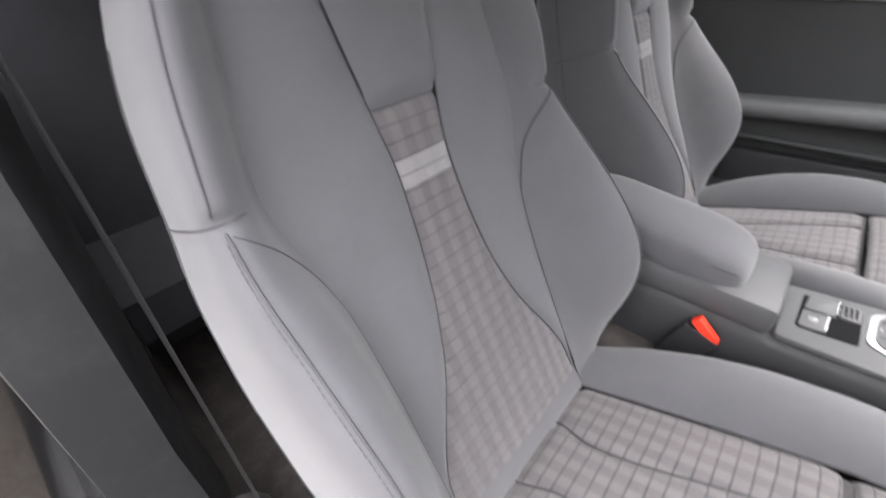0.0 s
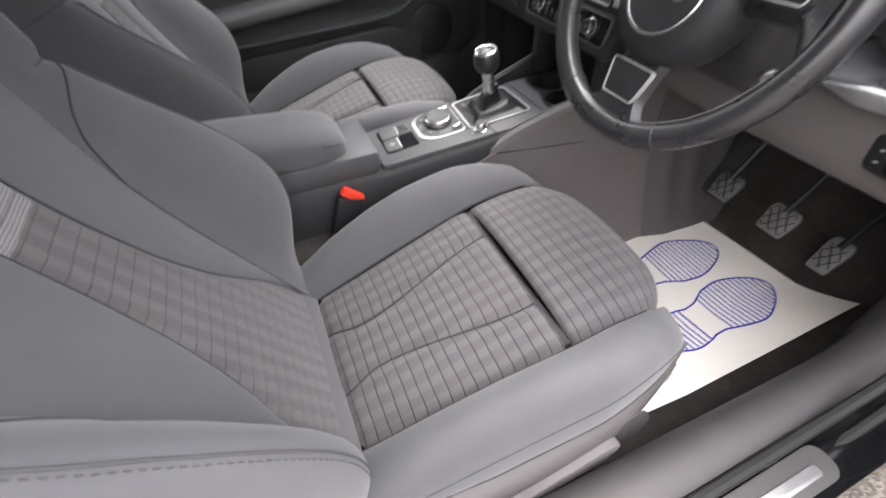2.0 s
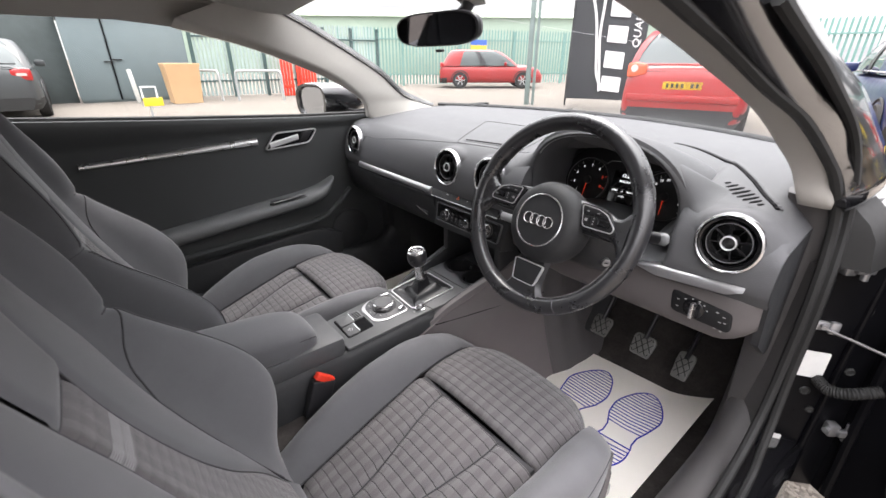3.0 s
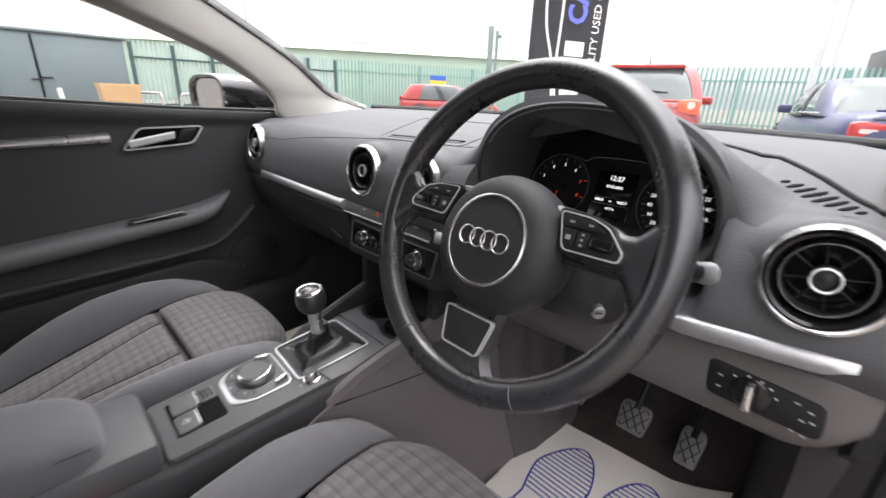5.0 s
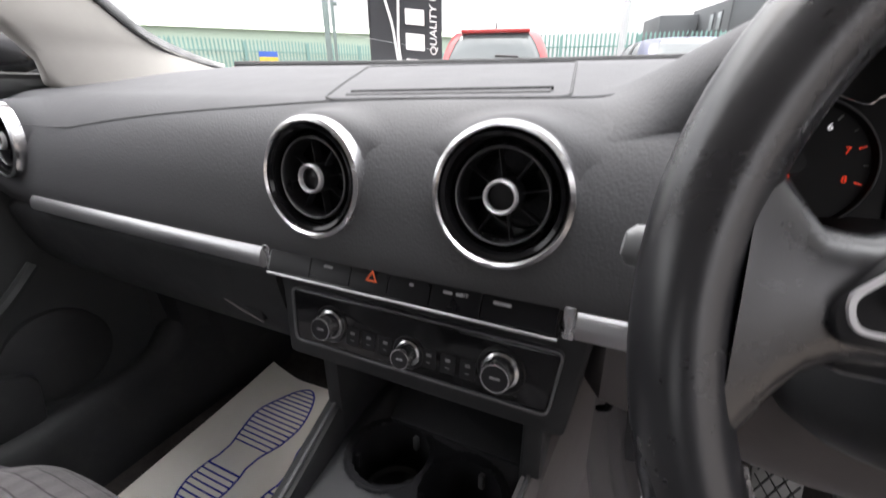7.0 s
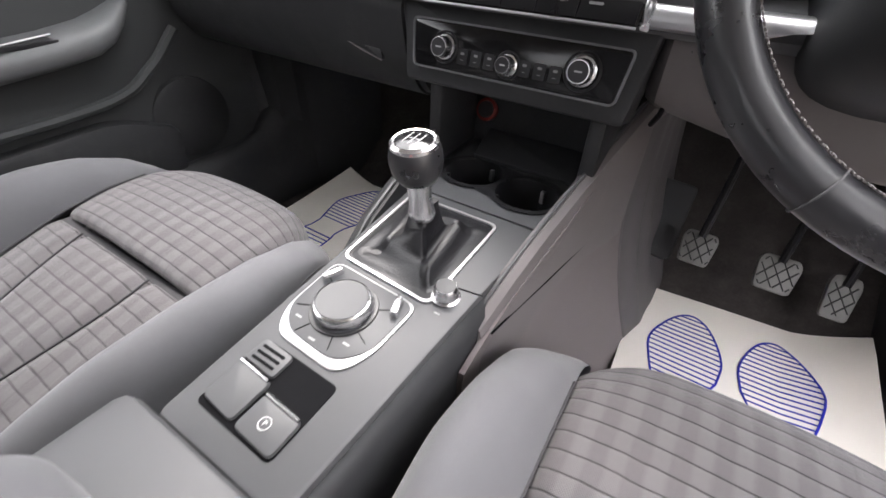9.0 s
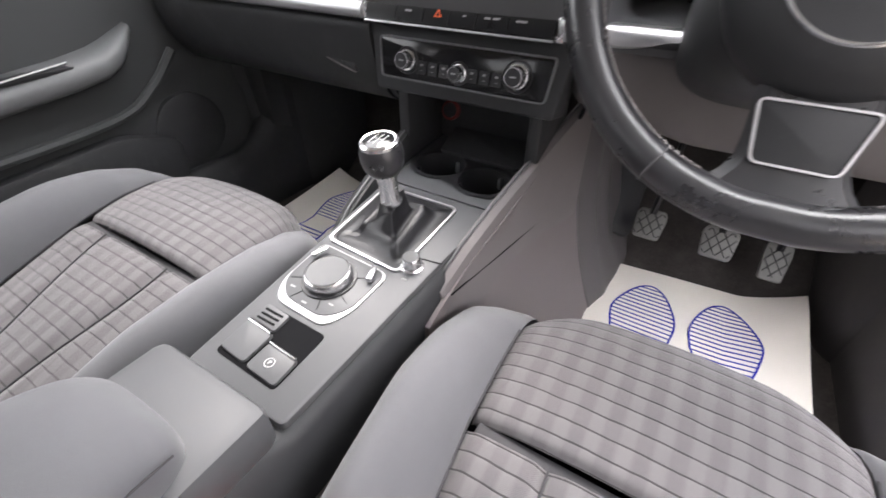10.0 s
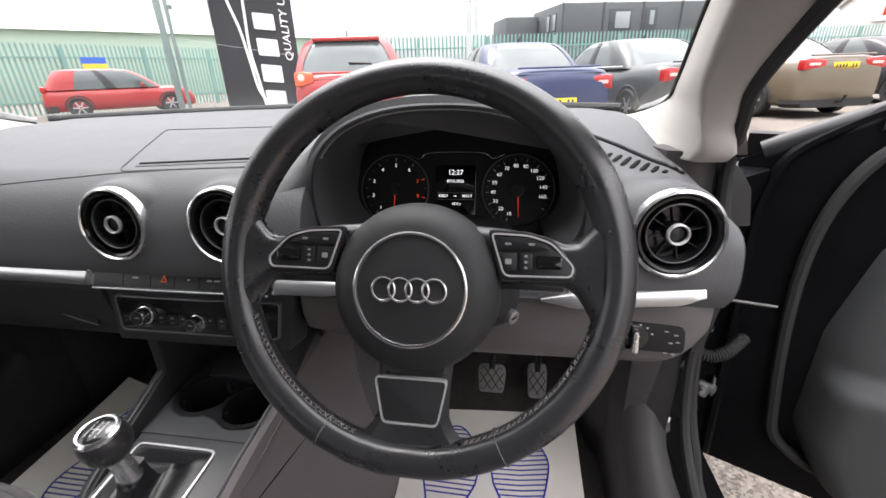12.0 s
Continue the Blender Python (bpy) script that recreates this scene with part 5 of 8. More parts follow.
# body: a hollow-sided box that widens towards the dash
rings = []
for y in np.linspace(-0.62, 0.34, 26):
    w = linear([(-0.62, 0.078), (-0.28, 0.080), (-0.05, 0.092), (0.08, 0.104), (0.2, 0.112), (0.34, 0.118)], y)
    z = top_z(y) - (0.006 if y < 0.07 else 0.09)
    rings.append([(CX - w - 0.02, y, 0.19), (CX - w - 0.004, y, 0.44), (CX - w, y, z - 0.012), (CX - w + 0.010, y, z), (CX + w - 0.010, y, z), (CX + w, y, z - 0.012), (CX + w + 0.004, y, 0.44), (CX + w + 0.02, y, 0.19)])
# dark plastic puts the shade of the gap beside the seat into colour
part("body", loft(rings), HARD_DARK, console, "console body, dark for the shaded gap by the seat", angle=50)
# raised side rails that climb to the dash
for sgn in (1, -1):
    rr = []
    for y in np.linspace(-0.055, 0.33, 22):
        w = linear([(-0.055, 0.086), (0.0, 0.094), (0.08, 0.102), (0.2, 0.116), (0.33, 0.135)], y)
        h = linear([(-0.055, 0.514), (0.0, 0.545), (0.06, 0.566), (0.12, 0.583), (0.2, 0.606), (0.33, 0.645)], y)
        x = CX + sgn * w
        rr.append([(x + sgn * 0.016, y, 0.42), (x + sgn * 0.013, y, h - 0.022), (x + sgn * 0.008, y, h - 0.004), (x, y, h), (x - sgn * 0.010, y, h - 0.003), (x - sgn * 0.013, y, h - 0.014), (x - sgn * 0.011, y, top_z(y) - 0.02), (x, y, 0.42)])
    # light falling on the driver's side is put into its paler plastic
    part("side_rail", loft(rr), HARD_DARK if sgn < 0 else HARD_GREY, console, "side rail rising to the dash, paler on the lit driver's side")
    part("rail_piping", tube([(p[3][0] - sgn * 0.004, p[3][1], p[3][2] + 0.0005) for p in rr], 0.0022, 6), CONSOLE_GREY, console)
# smooth sides that flare down to the floor
def side_pt(sgn, y, w):
    x = linear([(-0.62, 0.084), (-0.06, 0.1), (0.08, 0.116), (0.2, 0.127), (0.34, 0.140), (0.62, 0.155)], y)
    t = linear([(-0.62, 0.45), (-0.12, 0.470), (-0.05, 0.503), (0.0, 0.528), (0.12, 0.566), (0.33, 0.626), (0.62, 0.66)], y)
    flare = linear([(-0.20, 0.045), (0.05, 0.085), (0.60, 0.095)], y)
    return V(CX + sgn * (x + flare * (1 - w) ** 2 - 0.006 * math.sin(w * math.pi)), y, 0.19 + (t - 0.19) * w)


for sgn in (1, -1):
    # panels likewise: lit side painted paler, far side dark
    part("side_panel", sheet(lambda y, w: side_pt(sgn, y, w), np.linspace(-0.09, 0.60, 36), np.linspace(0, 1, 16), 0.006, away=(-sgn, 0, 0)), SIDE_GREY if sgn > 0 else HARD_DARK, console, "smooth console side, paler on the lit driver's side", angle=60)
SEAM_Z = [(-0.045, 0.503), (0.06, 0.495), (0.22, 0.486), (0.34, 0.478)]
seam = []
for y in np.linspace(-0.045, 0.345, 30):
    w = min(0.995, (linear(SEAM_Z, y) - 0.19) / (side_pt(1, y, 1.0).z - 0.19))
    seam.append(side_pt(1, y, w) + V(0.0010, 0, 0))
part("side_seam", tube(seam, 0.0013, 6), DEEP_BLACK, console, "dark joint across the console side")
fold = []
for y in np.linspace(0.34, 0.66, 40):
    row = []
    for w in np.linspace(0, 1, 14):
        p = side_pt(1, y, w * 0.96)
        grow = min(1.0, (y - 0.34) / 0.06)
        c = 0.0045 * math.sin((y - 0.3) * 75 + 1.2 * math.sin(w * 4)) * math.sin(w * math.pi)
        row.append(p + V(0.0015 + (0.012 + c) * grow, 0, 0))
    fold.append(row)
bmf = bmesh.new()
rows_to_faces(bmf, fold + [[p - V(0.02, 0, 0) for p in r] for r in fold[::-1]] + [fold[0]])
part("footwell_cover", bmf, plain("creased footwell cover", (0.095, 0.089, 0.090), 0.6, grain=0.3, grain_scale=250), console, "creased dark footwell cover", angle=80)

# top panel
TOPM = basis((CX + 0.002, -0.10, top_z(-0.10) - 0.005), (1, 0, 0), (0, -0.083, 1))
part("top_panel", prism(rpoly([(-0.068, -0.176), (0.068, -0.176), (0.080, 0.05), (0.090, 0.185), (-0.090, 0.185), (-0.080, 0.05)], 0.008), 0.008, TOPM, 0.003), CONSOLE_GREY, console, "grey console top panel")


def on_top(x, y, z=0.008):
    return TOPM @ pose(x - 0.012, y + 0.10, z)


# gear lever with gaiter
surround = [(-0.056, -0.066), (0.056, -0.074), (0.056, 0.064), (-0.062, 0.064)]
lever = part("gear_lever", band(rpoly([(x * 1.05, y * 1.05) for x, y in surround], 0.012), 0.0032, 0.003, on_top(0, 0)), BRUSHED, console, "gear lever in a black leather gaiter")
part("gaiter_bed", prism(rpoly(surround, 0.010), 0.0012, on_top(0, 0)), GAITER, lever)
GB = on_top(0, 0)


def gaiter_ring(s):
    n = 48
    out = []
    sq = rpoly([(x * 0.97, y * 0.97) for x, y in surround], 0.012, 11)
    k = len(sq)
    for i in range(n):
        x, y = sq[int(i * k / n)]
        a = math.atan2(y, x)
        lx, ly, lz = 0.002, 0.000 + 0.012 * s, 0.052
        r = 0.014
        cx, cy = lx + r * math.cos(a), ly - 0.010 + r * math.sin(a)
        f = 1 - (1 - s) ** 1.9
        px, py = x + (cx - x) * f, y + (cy - y) * f
        h = lz * s**1.9 + 0.007 * math.sin(math.pi * min(1.0, s * 2.2)) * (0.6 + 0.4 * math.sin(3 * a + 0.7))
        pleat = (0.0062 * math.sin(s * 14 + 2.0 * math.sin(2 * a)) + 0.0060 * math.sin(7 * a + 5 * s) + 0.0026 * math.sin(11 * a - 9 * s)) * math.sin(s * math.pi)
        out.append(GB @ V(px * (1 + pleat * 6), py * (1 + pleat * 6), 0.001 + h + pleat))
    return out


part("gaiter", loft([gaiter_ring(s) for s in np.linspace(0, 1, 26)]), GAITER, lever, "soft creased leather gaiter", angle=80)
KB = V(0.002, -0.008, 0.535)
KT = V(-0.002, -0.026, 0.668)
KM = basis(KB + V(0, 0, 0.045), (1, 0, 0), KT - KB)
part("lever_collar", lathe([(0.013, 0.0), (0.0145, 0.006), (0.0128, 0.012), (0.0118, 0.03), (0.0135, 0.046), (0.0, 0.046)], KM, 28), CHROME, lever, "polished metal collar")
part("knob", lathe([(0.012, 0.043), (0.019, 0.047), (0.0245, 0.056), (0.0262, 0.066), (0.0258, 0.075), (0.0238, 0.083), (0.0225, 0.085)], KM, 36), LEATHER, lever, "black leather gear knob")
part("knob_ring", lathe([(0.0236, 0.083), (0.0232, 0.0868), (0.0205, 0.089), (0.0185, 0.0885), (0.0185, 0.085)], KM, 36), CHROME, lever, "chrome knob ring")
part("knob_cap", lathe([(0.0187, 0.087), (0.012, 0.0892), (0.0, 0.0896)], KM, 32), BLACK_GLOSS, lever, "gloss black shift pattern cap")
for x in (-0.007, 0.0, 0.007):
    part("shift_mark", prism(rrect(0.0008, 0.012, 0.0003), 0.0004, KM @ pose(x, 0, 0.0892)), WHITE_MARK, lever)
part("shift_mark", prism(rrect(0.014, 0.0008, 0.0003), 0.0004, KM @ pose(0, 0, 0.0892)), WHITE_MARK, lever)
for x, y, t in ((-0.007, 0.0085, "1"), (0, 0.0085, "3"), (0.007, 0.0085, "5"), (-0.007, -0.0085, "2"), (0, -0.0085, "4"), (0.007, -0.0085, "6")):
    lettering(t, 0.0045, KM @ pose(x, y, 0.0892), WHITE_MARK, lever)

# round control knob in its chrome field
field = rpoly([(-0.057, -0.077), (0.052, -0.083), (0.050, -0.150), (0.036, -0.180), (-0.038, -0.176), (-0.054, -0.150)], 0.014)
ctl = part("control_field", prism(field, 0.0022, on_top(0, 0), 0.001), BRUSHED, console, "bright control field")
part("control_bed", prism(rpoly([(-0.0545, -0.0795), (0.0497, -0.0855), (0.0475, -0.148), (0.027, -0.1715), (-0.031, -0.168), (-0.0515, -0.147)], 0.014), 0.0036, on_top(0, 0), 0.001), CONSOLE_GREY, ctl)
KC = on_top(-0.004, -0.124, 0.0115)
part("control_knob", lathe([(0.0275, 0.0), (0.0275, 0.010), (0.0262, 0.0125), (0.0245, 0.0132)], KC, 48), CHROME, ctl, "ribbed aluminium control knob")
part("control_knob_top", lathe([(0.0248, 0.0128), (0.0235, 0.0138), (0.012, 0.0132), (0.0, 0.0130)], KC, 40), CONSOLE_GREY, ctl, "grey knob top")
part("control_ring", lathe([(0.0325, 0.0), (0.0320, 0.0018), (0.0290, 0.0018)], KC, 40), BLACK_PLASTIC, ctl)
for sx in (-1, 1):
    part("toggle", rbox(0.007, 0.022, 0.009, on_top(sx * 0.040 - 0.002, -0.098, 0.011) @ pose(0, 0, 0, 0, 0, sx * 20), 0.002), CHROME, ctl, "small metal toggle")
for a in (205, 245, 295, 335, 30, 150):
    b = KC @ Matrix.Rotation(radians(a), 4, "Z")
    part("field_gap", prism(rrect(0.014, 0.0009, 0.0003), 0.0005, b @ pose(0.0395, 0, 0.0001)), DEEP_BLACK, ctl)
for a in (225, 270, 315):
    part("symbol", prism(rrect(0.007, 0.002, 0.0006), 0.0004, KC @ pose(0.041 * math.cos(radians(a)), 0.041 * math.sin(radians(a)), 0.0002)), GREY_MARK, ctl)
SK = on_top(0.066, -0.058)
part("start_knob", lathe([(0.0145, 0.0), (0.0145, 0.002), (0.0118, 0.003), (0.0115, 0.014), (0.0100, 0.016), (0.0, 0.0155)], SK, 32), CHROME, console, "small aluminium rotary knob")
part("start_knob_top", lathe([(0.0102, 0.0157), (0.0095, 0.0166), (0.0, 0.0164)], SK, 24), CONSOLE_GREY, console)
part("symbol", prism(rrect(0.006, 0.002, 0.0006), 0.0004, on_top(0.070, -0.080)), GREY_MARK, console)
part("panel_joint", tube([on_top(0.050, -0.045, 0.0085) @ V(0, 0, 0), on_top(0.095, -0.038, 0.0085) @ V(0, 0, 0)], 0.0008, 5), DEEP_BLACK, console)
# parking brake switches
EPB = on_top(0.004, -0.218)
# flat black base plate stands in for the shaded recess by the keys
epb = part("parking_brake_switch", prism(rpoly([(-0.043, -0.036), (0.043, -0.038), (0.043, 0.032), (-0.043, 0.034)], 0.006), 0.0008, EPB), DEEP_BLACK, console, "parking brake switch and slot")
part("switch_key", prism(rpoly([(-0.042, -0.030), (-0.004, -0.033), (-0.003, 0.006), (-0.042, 0.008)], 0.006), 0.0052, EPB @ pose(0, 0, 0, 1.5, 0, 0), 0.002), CONSOLE_GREY, epb)
part("switch_key", prism(rpoly([(0.000, -0.034), (0.042, -0.036), (0.042, -0.004), (0.001, -0.002)], 0.006), 0.0052, EPB @ pose(0, 0, 0, 1.5, 0, 0), 0.002), CONSOLE_GREY, epb)
part("switch_edge", tube([EPB @ V(-0.040, 0.0065, 0.0058), EPB @ V(-0.005, 0.0045, 0.0058)], 0.0016, 8), CHROME, epb)
part("switch_edge", tube([EPB @ V(0.003, -0.0032, 0.0054), EPB @ V(0.040, -0.0052, 0.0054)], 0.0016, 8), CHROME, epb)
part("slot_plate", prism(rpoly([(-0.042, 0.010), (-0.006, 0.008), (-0.006, 0.031), (-0.041, 0.033)], 0.004), 0.0045, EPB, 0.001), CONSOLE_GREY, epb)
for dy in (0.014, 0.020, 0.026):
    part("slot", prism(rrect(0.026, 0.0028, 0.001), 0.0006, EPB @ pose(-0.024, dy, 0.0043)), DEEP_BLACK, epb)
part("switch_ring", tube([EPB @ V(0.020 + 0.005 * math.cos(a), -0.020 + 0.005 * math.sin(a), 0.0048) for a in np.linspace(0, 2 * math.pi, 20, endpoint=False)], 0.0004, 4, closed=True), WHITE_MARK, epb)
lettering("P", 0.006, EPB @ pose(0.020, -0.020, 0.0048, 1.5, 0, 0), WHITE_MARK, epb)

# cup holders and the tray below the climate panel
CUPS = ((-0.040, 0.165), (0.046, 0.150))
tray = sheet(lambda x, y: V(CX + x * (1 + 0.5 * (y - 0.08)), y, 0.5515 - 0.006 * max(0.0, abs(x) - 0.085) / 0.013), np.linspace(-0.10, 0.10, 61), np.linspace(0.082, 0.345, 80), 0.004, away=(0, 0, -1))
holes = [f for f in tray.faces if any(math.hypot(c.x - CX - x, c.y - y) < 0.0435 for c in (f.calc_center_median(),) for x, y in CUPS)]
bmesh.ops.delete(tray, geom=holes, context="FACES")
part("cup_tray", tray, CONSOLE_GREY, console, "grey cup holder tray")
well = sheet(lambda x, y: V(CX + x, y - 0.17 * (x - 0.003), 0.5540), np.linspace(-0.098, 0.104, 81), np.linspace(0.102, 0.212, 50), 0.0025, away=(0, 0, -1))


def in_well(c):
    """Whether a point lies in the joined outline of the two holders and their bridge."""
    near = min(math.hypot(c.x - CX - x, c.y - y) for x, y in CUPS)
    bridge = abs(c.x - CX - 0.003) < 0.045 and abs(c.y - (0.158 - 0.17 * (c.x - CX))) < 0.040
    return (near < 0.0495 or bridge) and near > 0.0415


bmesh.ops.delete(well, geom=[f for f in well.faces if not in_well(f.calc_center_median())], context="FACES")
part("cup_well", well, BLACK_PLASTIC, console, "black rim joining the two cup holders")
for x, y in CUPS:
    c = part("cup_holder", lathe([(0.0475, 0.0), (0.0465, 0.0025), (0.0430, 0.0022), (0.0420, -0.004), (0.0405, -0.040), (0.0385, -0.064), (0.034, -0.068), (0.0, -0.068)], pose(CX + x, y, 0.5517), 44), BLACK_PLASTIC, console, "deep black cup holder")
    for a in (75, 195, 315):
        part("cup_clip", rbox(0.006, 0.006, 0.018, pose(CX + x + 0.0385 * math.cos(radians(a)), y + 0.0385 * math.sin(radians(a)), 0.525, 0, 0, a), 0.001), ZINC if a == 75 else BLACK_PLASTIC, c)
part("tray_wall", rbox(0.200, 0.02, 0.115, pose(CX, 0.272, 0.555), 0.006), HARD_DARK, console)
part("tray_shelf", prism(rpoly([(-0.075, -0.03), (0.085, -0.03), (0.095, 0.04), (-0.08, 0.04)], 0.006), 0.006, pose(CX + 0.01, 0.232, 0.563, 18, 0, 0), 0.002), HARD_DARK, console)
for sgn in (1, -1):
    part("tray_side", rbox(0.02, 0.12, 0.13, pose(CX + sgn * 0.108, 0.222, 0.555), 0.006), HARD_DARK, console)
part("socket", lathe([(0.0165, 0.0), (0.0165, 0.008), (0.0130, 0.010), (0.0120, 0.006), (0.0, 0.006)], basis((-0.066, 0.262, 0.606), (1, 0, 0), (0, -1, 0.3)), 28), plain("red ringed socket", (0.22, 0.02, 0.015), 0.35), console, "twelve volt socket with red ring")
part("socket_lid", lathe([(0.0118, 0.0), (0.0118, 0.0115), (0.0, 0.0125)], basis((-0.066, 0.262, 0.606), (1, 0, 0), (0, -1, 0.3)), 24), BLACK_PLASTIC, console)

# armrest
arm = thing("armrest", (0.012, -0.45, 0.55), "grey cloth covered armrest lid over the centre console", "armrest")
rings = []
for y, w, zt, zb in spline([(-0.330, 0.020, 0.566, 0.556), (-0.334, 0.044, 0.580, 0.548), (-0.346, 0.057, 0.594, 0.542), (-0.368, 0.064, 0.605, 0.540), (-0.41, 0.068, 0.614, 0.541), (-0.49, 0.069, 0.622, 0.546), (-0.57, 0.069, 0.628, 0.552), (-0.61, 0.062, 0.62, 0.558), (-0.622, 0.045, 0.604, 0.572)], 36):
    ring = []
    for a in np.linspace(0, 2 * math.pi, 44, endpoint=False):
        c, s = math.cos(a), math.sin(a)
        e = 0.58
        ring.append((0.012 + w * math.copysign(abs(c) ** e, c), y, (zt + zb) / 2 + (zt - zb) / 2 * math.copysign(abs(s) ** e, s)))
    rings.append(ring)
part("cushion", loft(rings), SEAT_GREY, arm, angle=70)
part("stitching", tube([(0.0765, y, 0.585 + 0.02 * (-y - 0.34)) for y in np.linspace(-0.345, -0.60, 10)], 0.0009, 5), SEAM, arm)
part("pedestal", rbox(0.145, 0.34, 0.05, pose(0.012, -0.45, 0.508), 0.012), CONSOLE_GREY, arm, "grey pedestal under the armrest")
part("front_ramp", loft([[(-0.055, -0.30, 0.512), (0.079, -0.30, 0.512), (0.079, -0.34, 0.512), (-0.055, -0.34, 0.512)], [(-0.055, -0.305, 0.524), (0.079, -0.305, 0.524), (0.079, -0.34, 0.548), (-0.055, -0.34, 0.548)]]), CONSOLE_GREY, arm)

# belt buckle beside the seat
buckle = thing("belt_buckle", (0.108, -0.372, 0.45), "seat belt buckle with red press button", "belt buckle")
BKM = basis((0.107, -0.380, 0.412), (1, 0, 0), (0.0, 0.32, 0.95))
part("housing", prism(rpoly([(-0.010, -0.026), (0.010, -0.026), (0.010, 0.026), (-0.010, 0.026)], 0.005), 0.085, BKM, 0.004), BLACK_PLASTIC, buckle)
part("press_button", prism(rpoly([(-0.008, -0.023), (0.008, -0.023), (0.008, 0.023), (-0.008, 0.023)], 0.004), 0.014, BKM @ pose(0, 0, 0.083, -22, 0, 0), 0.003), RED_PLASTIC, buckle, "bright red press button")
part("stem", prism(rrect(0.010, 0.03, 0.003), 0.16, BKM @ pose(0, 0, -0.15)), BLACK_PLASTIC, buckle)


# ---- front seats ----
SX = 0.367
CUSH = [(-0.470, 0.374), (-0.450, 0.383), (-0.38, 0.404), (-0.28, 0.434), (-0.163, 0.467)]
THIGH = [(-0.152, 0.462), (-0.140, 0.474), (-0.085, 0.484), (-0.025, 0.485), (0.015, 0.476), (0.042, 0.454), (0.051, 0.420), (0.046, 0.380)]
EDGE_Z = [(-0.53, 0.358), (-0.484, 0.371), (-0.38, 0.404), (-0.28, 0.434), (-0.157, 0.466), (-0.09, 0.478), (-0.025, 0.478), (0.015, 0.462), (0.04, 0.43)]


def half_wide(y):
    """Half the width of the cushion's checked middle."""
    return linear([(-0.50, 0.142), (-0.157, 0.167), (0.0, 0.167), (0.05, 0.156)], y)


BACK = [(-0.478, 0.385), (-0.515, 0.450), (-0.558, 0.530), (-0.603, 0.615), (-0.644, 0.700), (-0.681, 0.785), (-0.713, 0.870), (-0.741, 0.955), (-0.764, 1.040), (-0.780, 1.120)]
SPINE = spline(BACK, 91)
ARC = [0.0]
for p_, q_ in zip(SPINE, SPINE[1:]):
    ARC.append(ARC[-1] + math.dist(p_, q_))
LEN = ARC[-1]


def spine_at(a):
    """The backrest's face on its middle line, a metres up it, and the way out of that face."""
    i = int(np.clip(np.searchsorted(ARC, a) - 1, 0, 89))
    f = (a - ARC[i]) / (ARC[i + 1] - ARC[i])
    p = SPINE[i] * (1 - f) + SPINE[i + 1] * f
    lo, hi = SPINE[max(0, i - 4)], SPINE[min(90, i + 5)]
    t = (hi - lo) / np.linalg.norm(hi - lo)
    return p, (t[1], -t[0])


def back_pt(u, a, d):
    p, n = spine_at(a)
    return V(SX + u, p[0] + n[0] * d, p[1] + n[1] * d)


# half widths and depths of the backrest by the height a along its face
STRIP = [(0, 0.146), (0.05, 0.146), (0.09, 0.138), (0.14, 0.112), (0.20, 0.080), (0.28, 0.056), (0.36, 0.045), (0.44, 0.041), (0.51, 0.052), (0.60, 0.066), (0.82, 0.085)]
INNER = [(0, 0.149), (0.08, 0.150), (0.20, 0.151), (0.30, 0.156), (0.36, 0.164), (0.41, 0.178), (0.45, 0.192), (0.50, 0.186), (0.58, 0.170), (0.68, 0.150), (0.82, 0.11)]
WIDE = [(0, 0.205), (0.03, 0.232), (0.08, 0.252), (0.15, 0.262), (0.30, 0.265), (0.40, 0.260), (0.46, 0.249), (0.51, 0.243), (0.56, 0.236), (0.62, 0.218), (0.68, 0.192), (0.75, 0.155), (0.82, 0.115)]
WING = [(0, 0.002), (0.042, 0.018), (0.08, 0.052), (0.117, 0.086), (0.155, 0.107), (0.195, 0.117), (0.24, 0.114), (0.288, 0.103), (0.33, 0.088), (0.372, 0.070), (0.41, 0.054), (0.445, 0.040), (0.47, 0.037), (0.52, 0.046), (0.58, 0.044), (0.68, 0.028), (0.82, 0.006)]
BAND_TOP = 0.500


def smooth(table, a):
    """A softly rounded reading of a table."""
    return sum(linear(table, a + o) for o in (-0.024, -0.012, 0.0, 0.012, 0.024)) / 5


def groove(x, w=0.007, d=0.004):
    return -d * math.exp(-((x / w) ** 2))


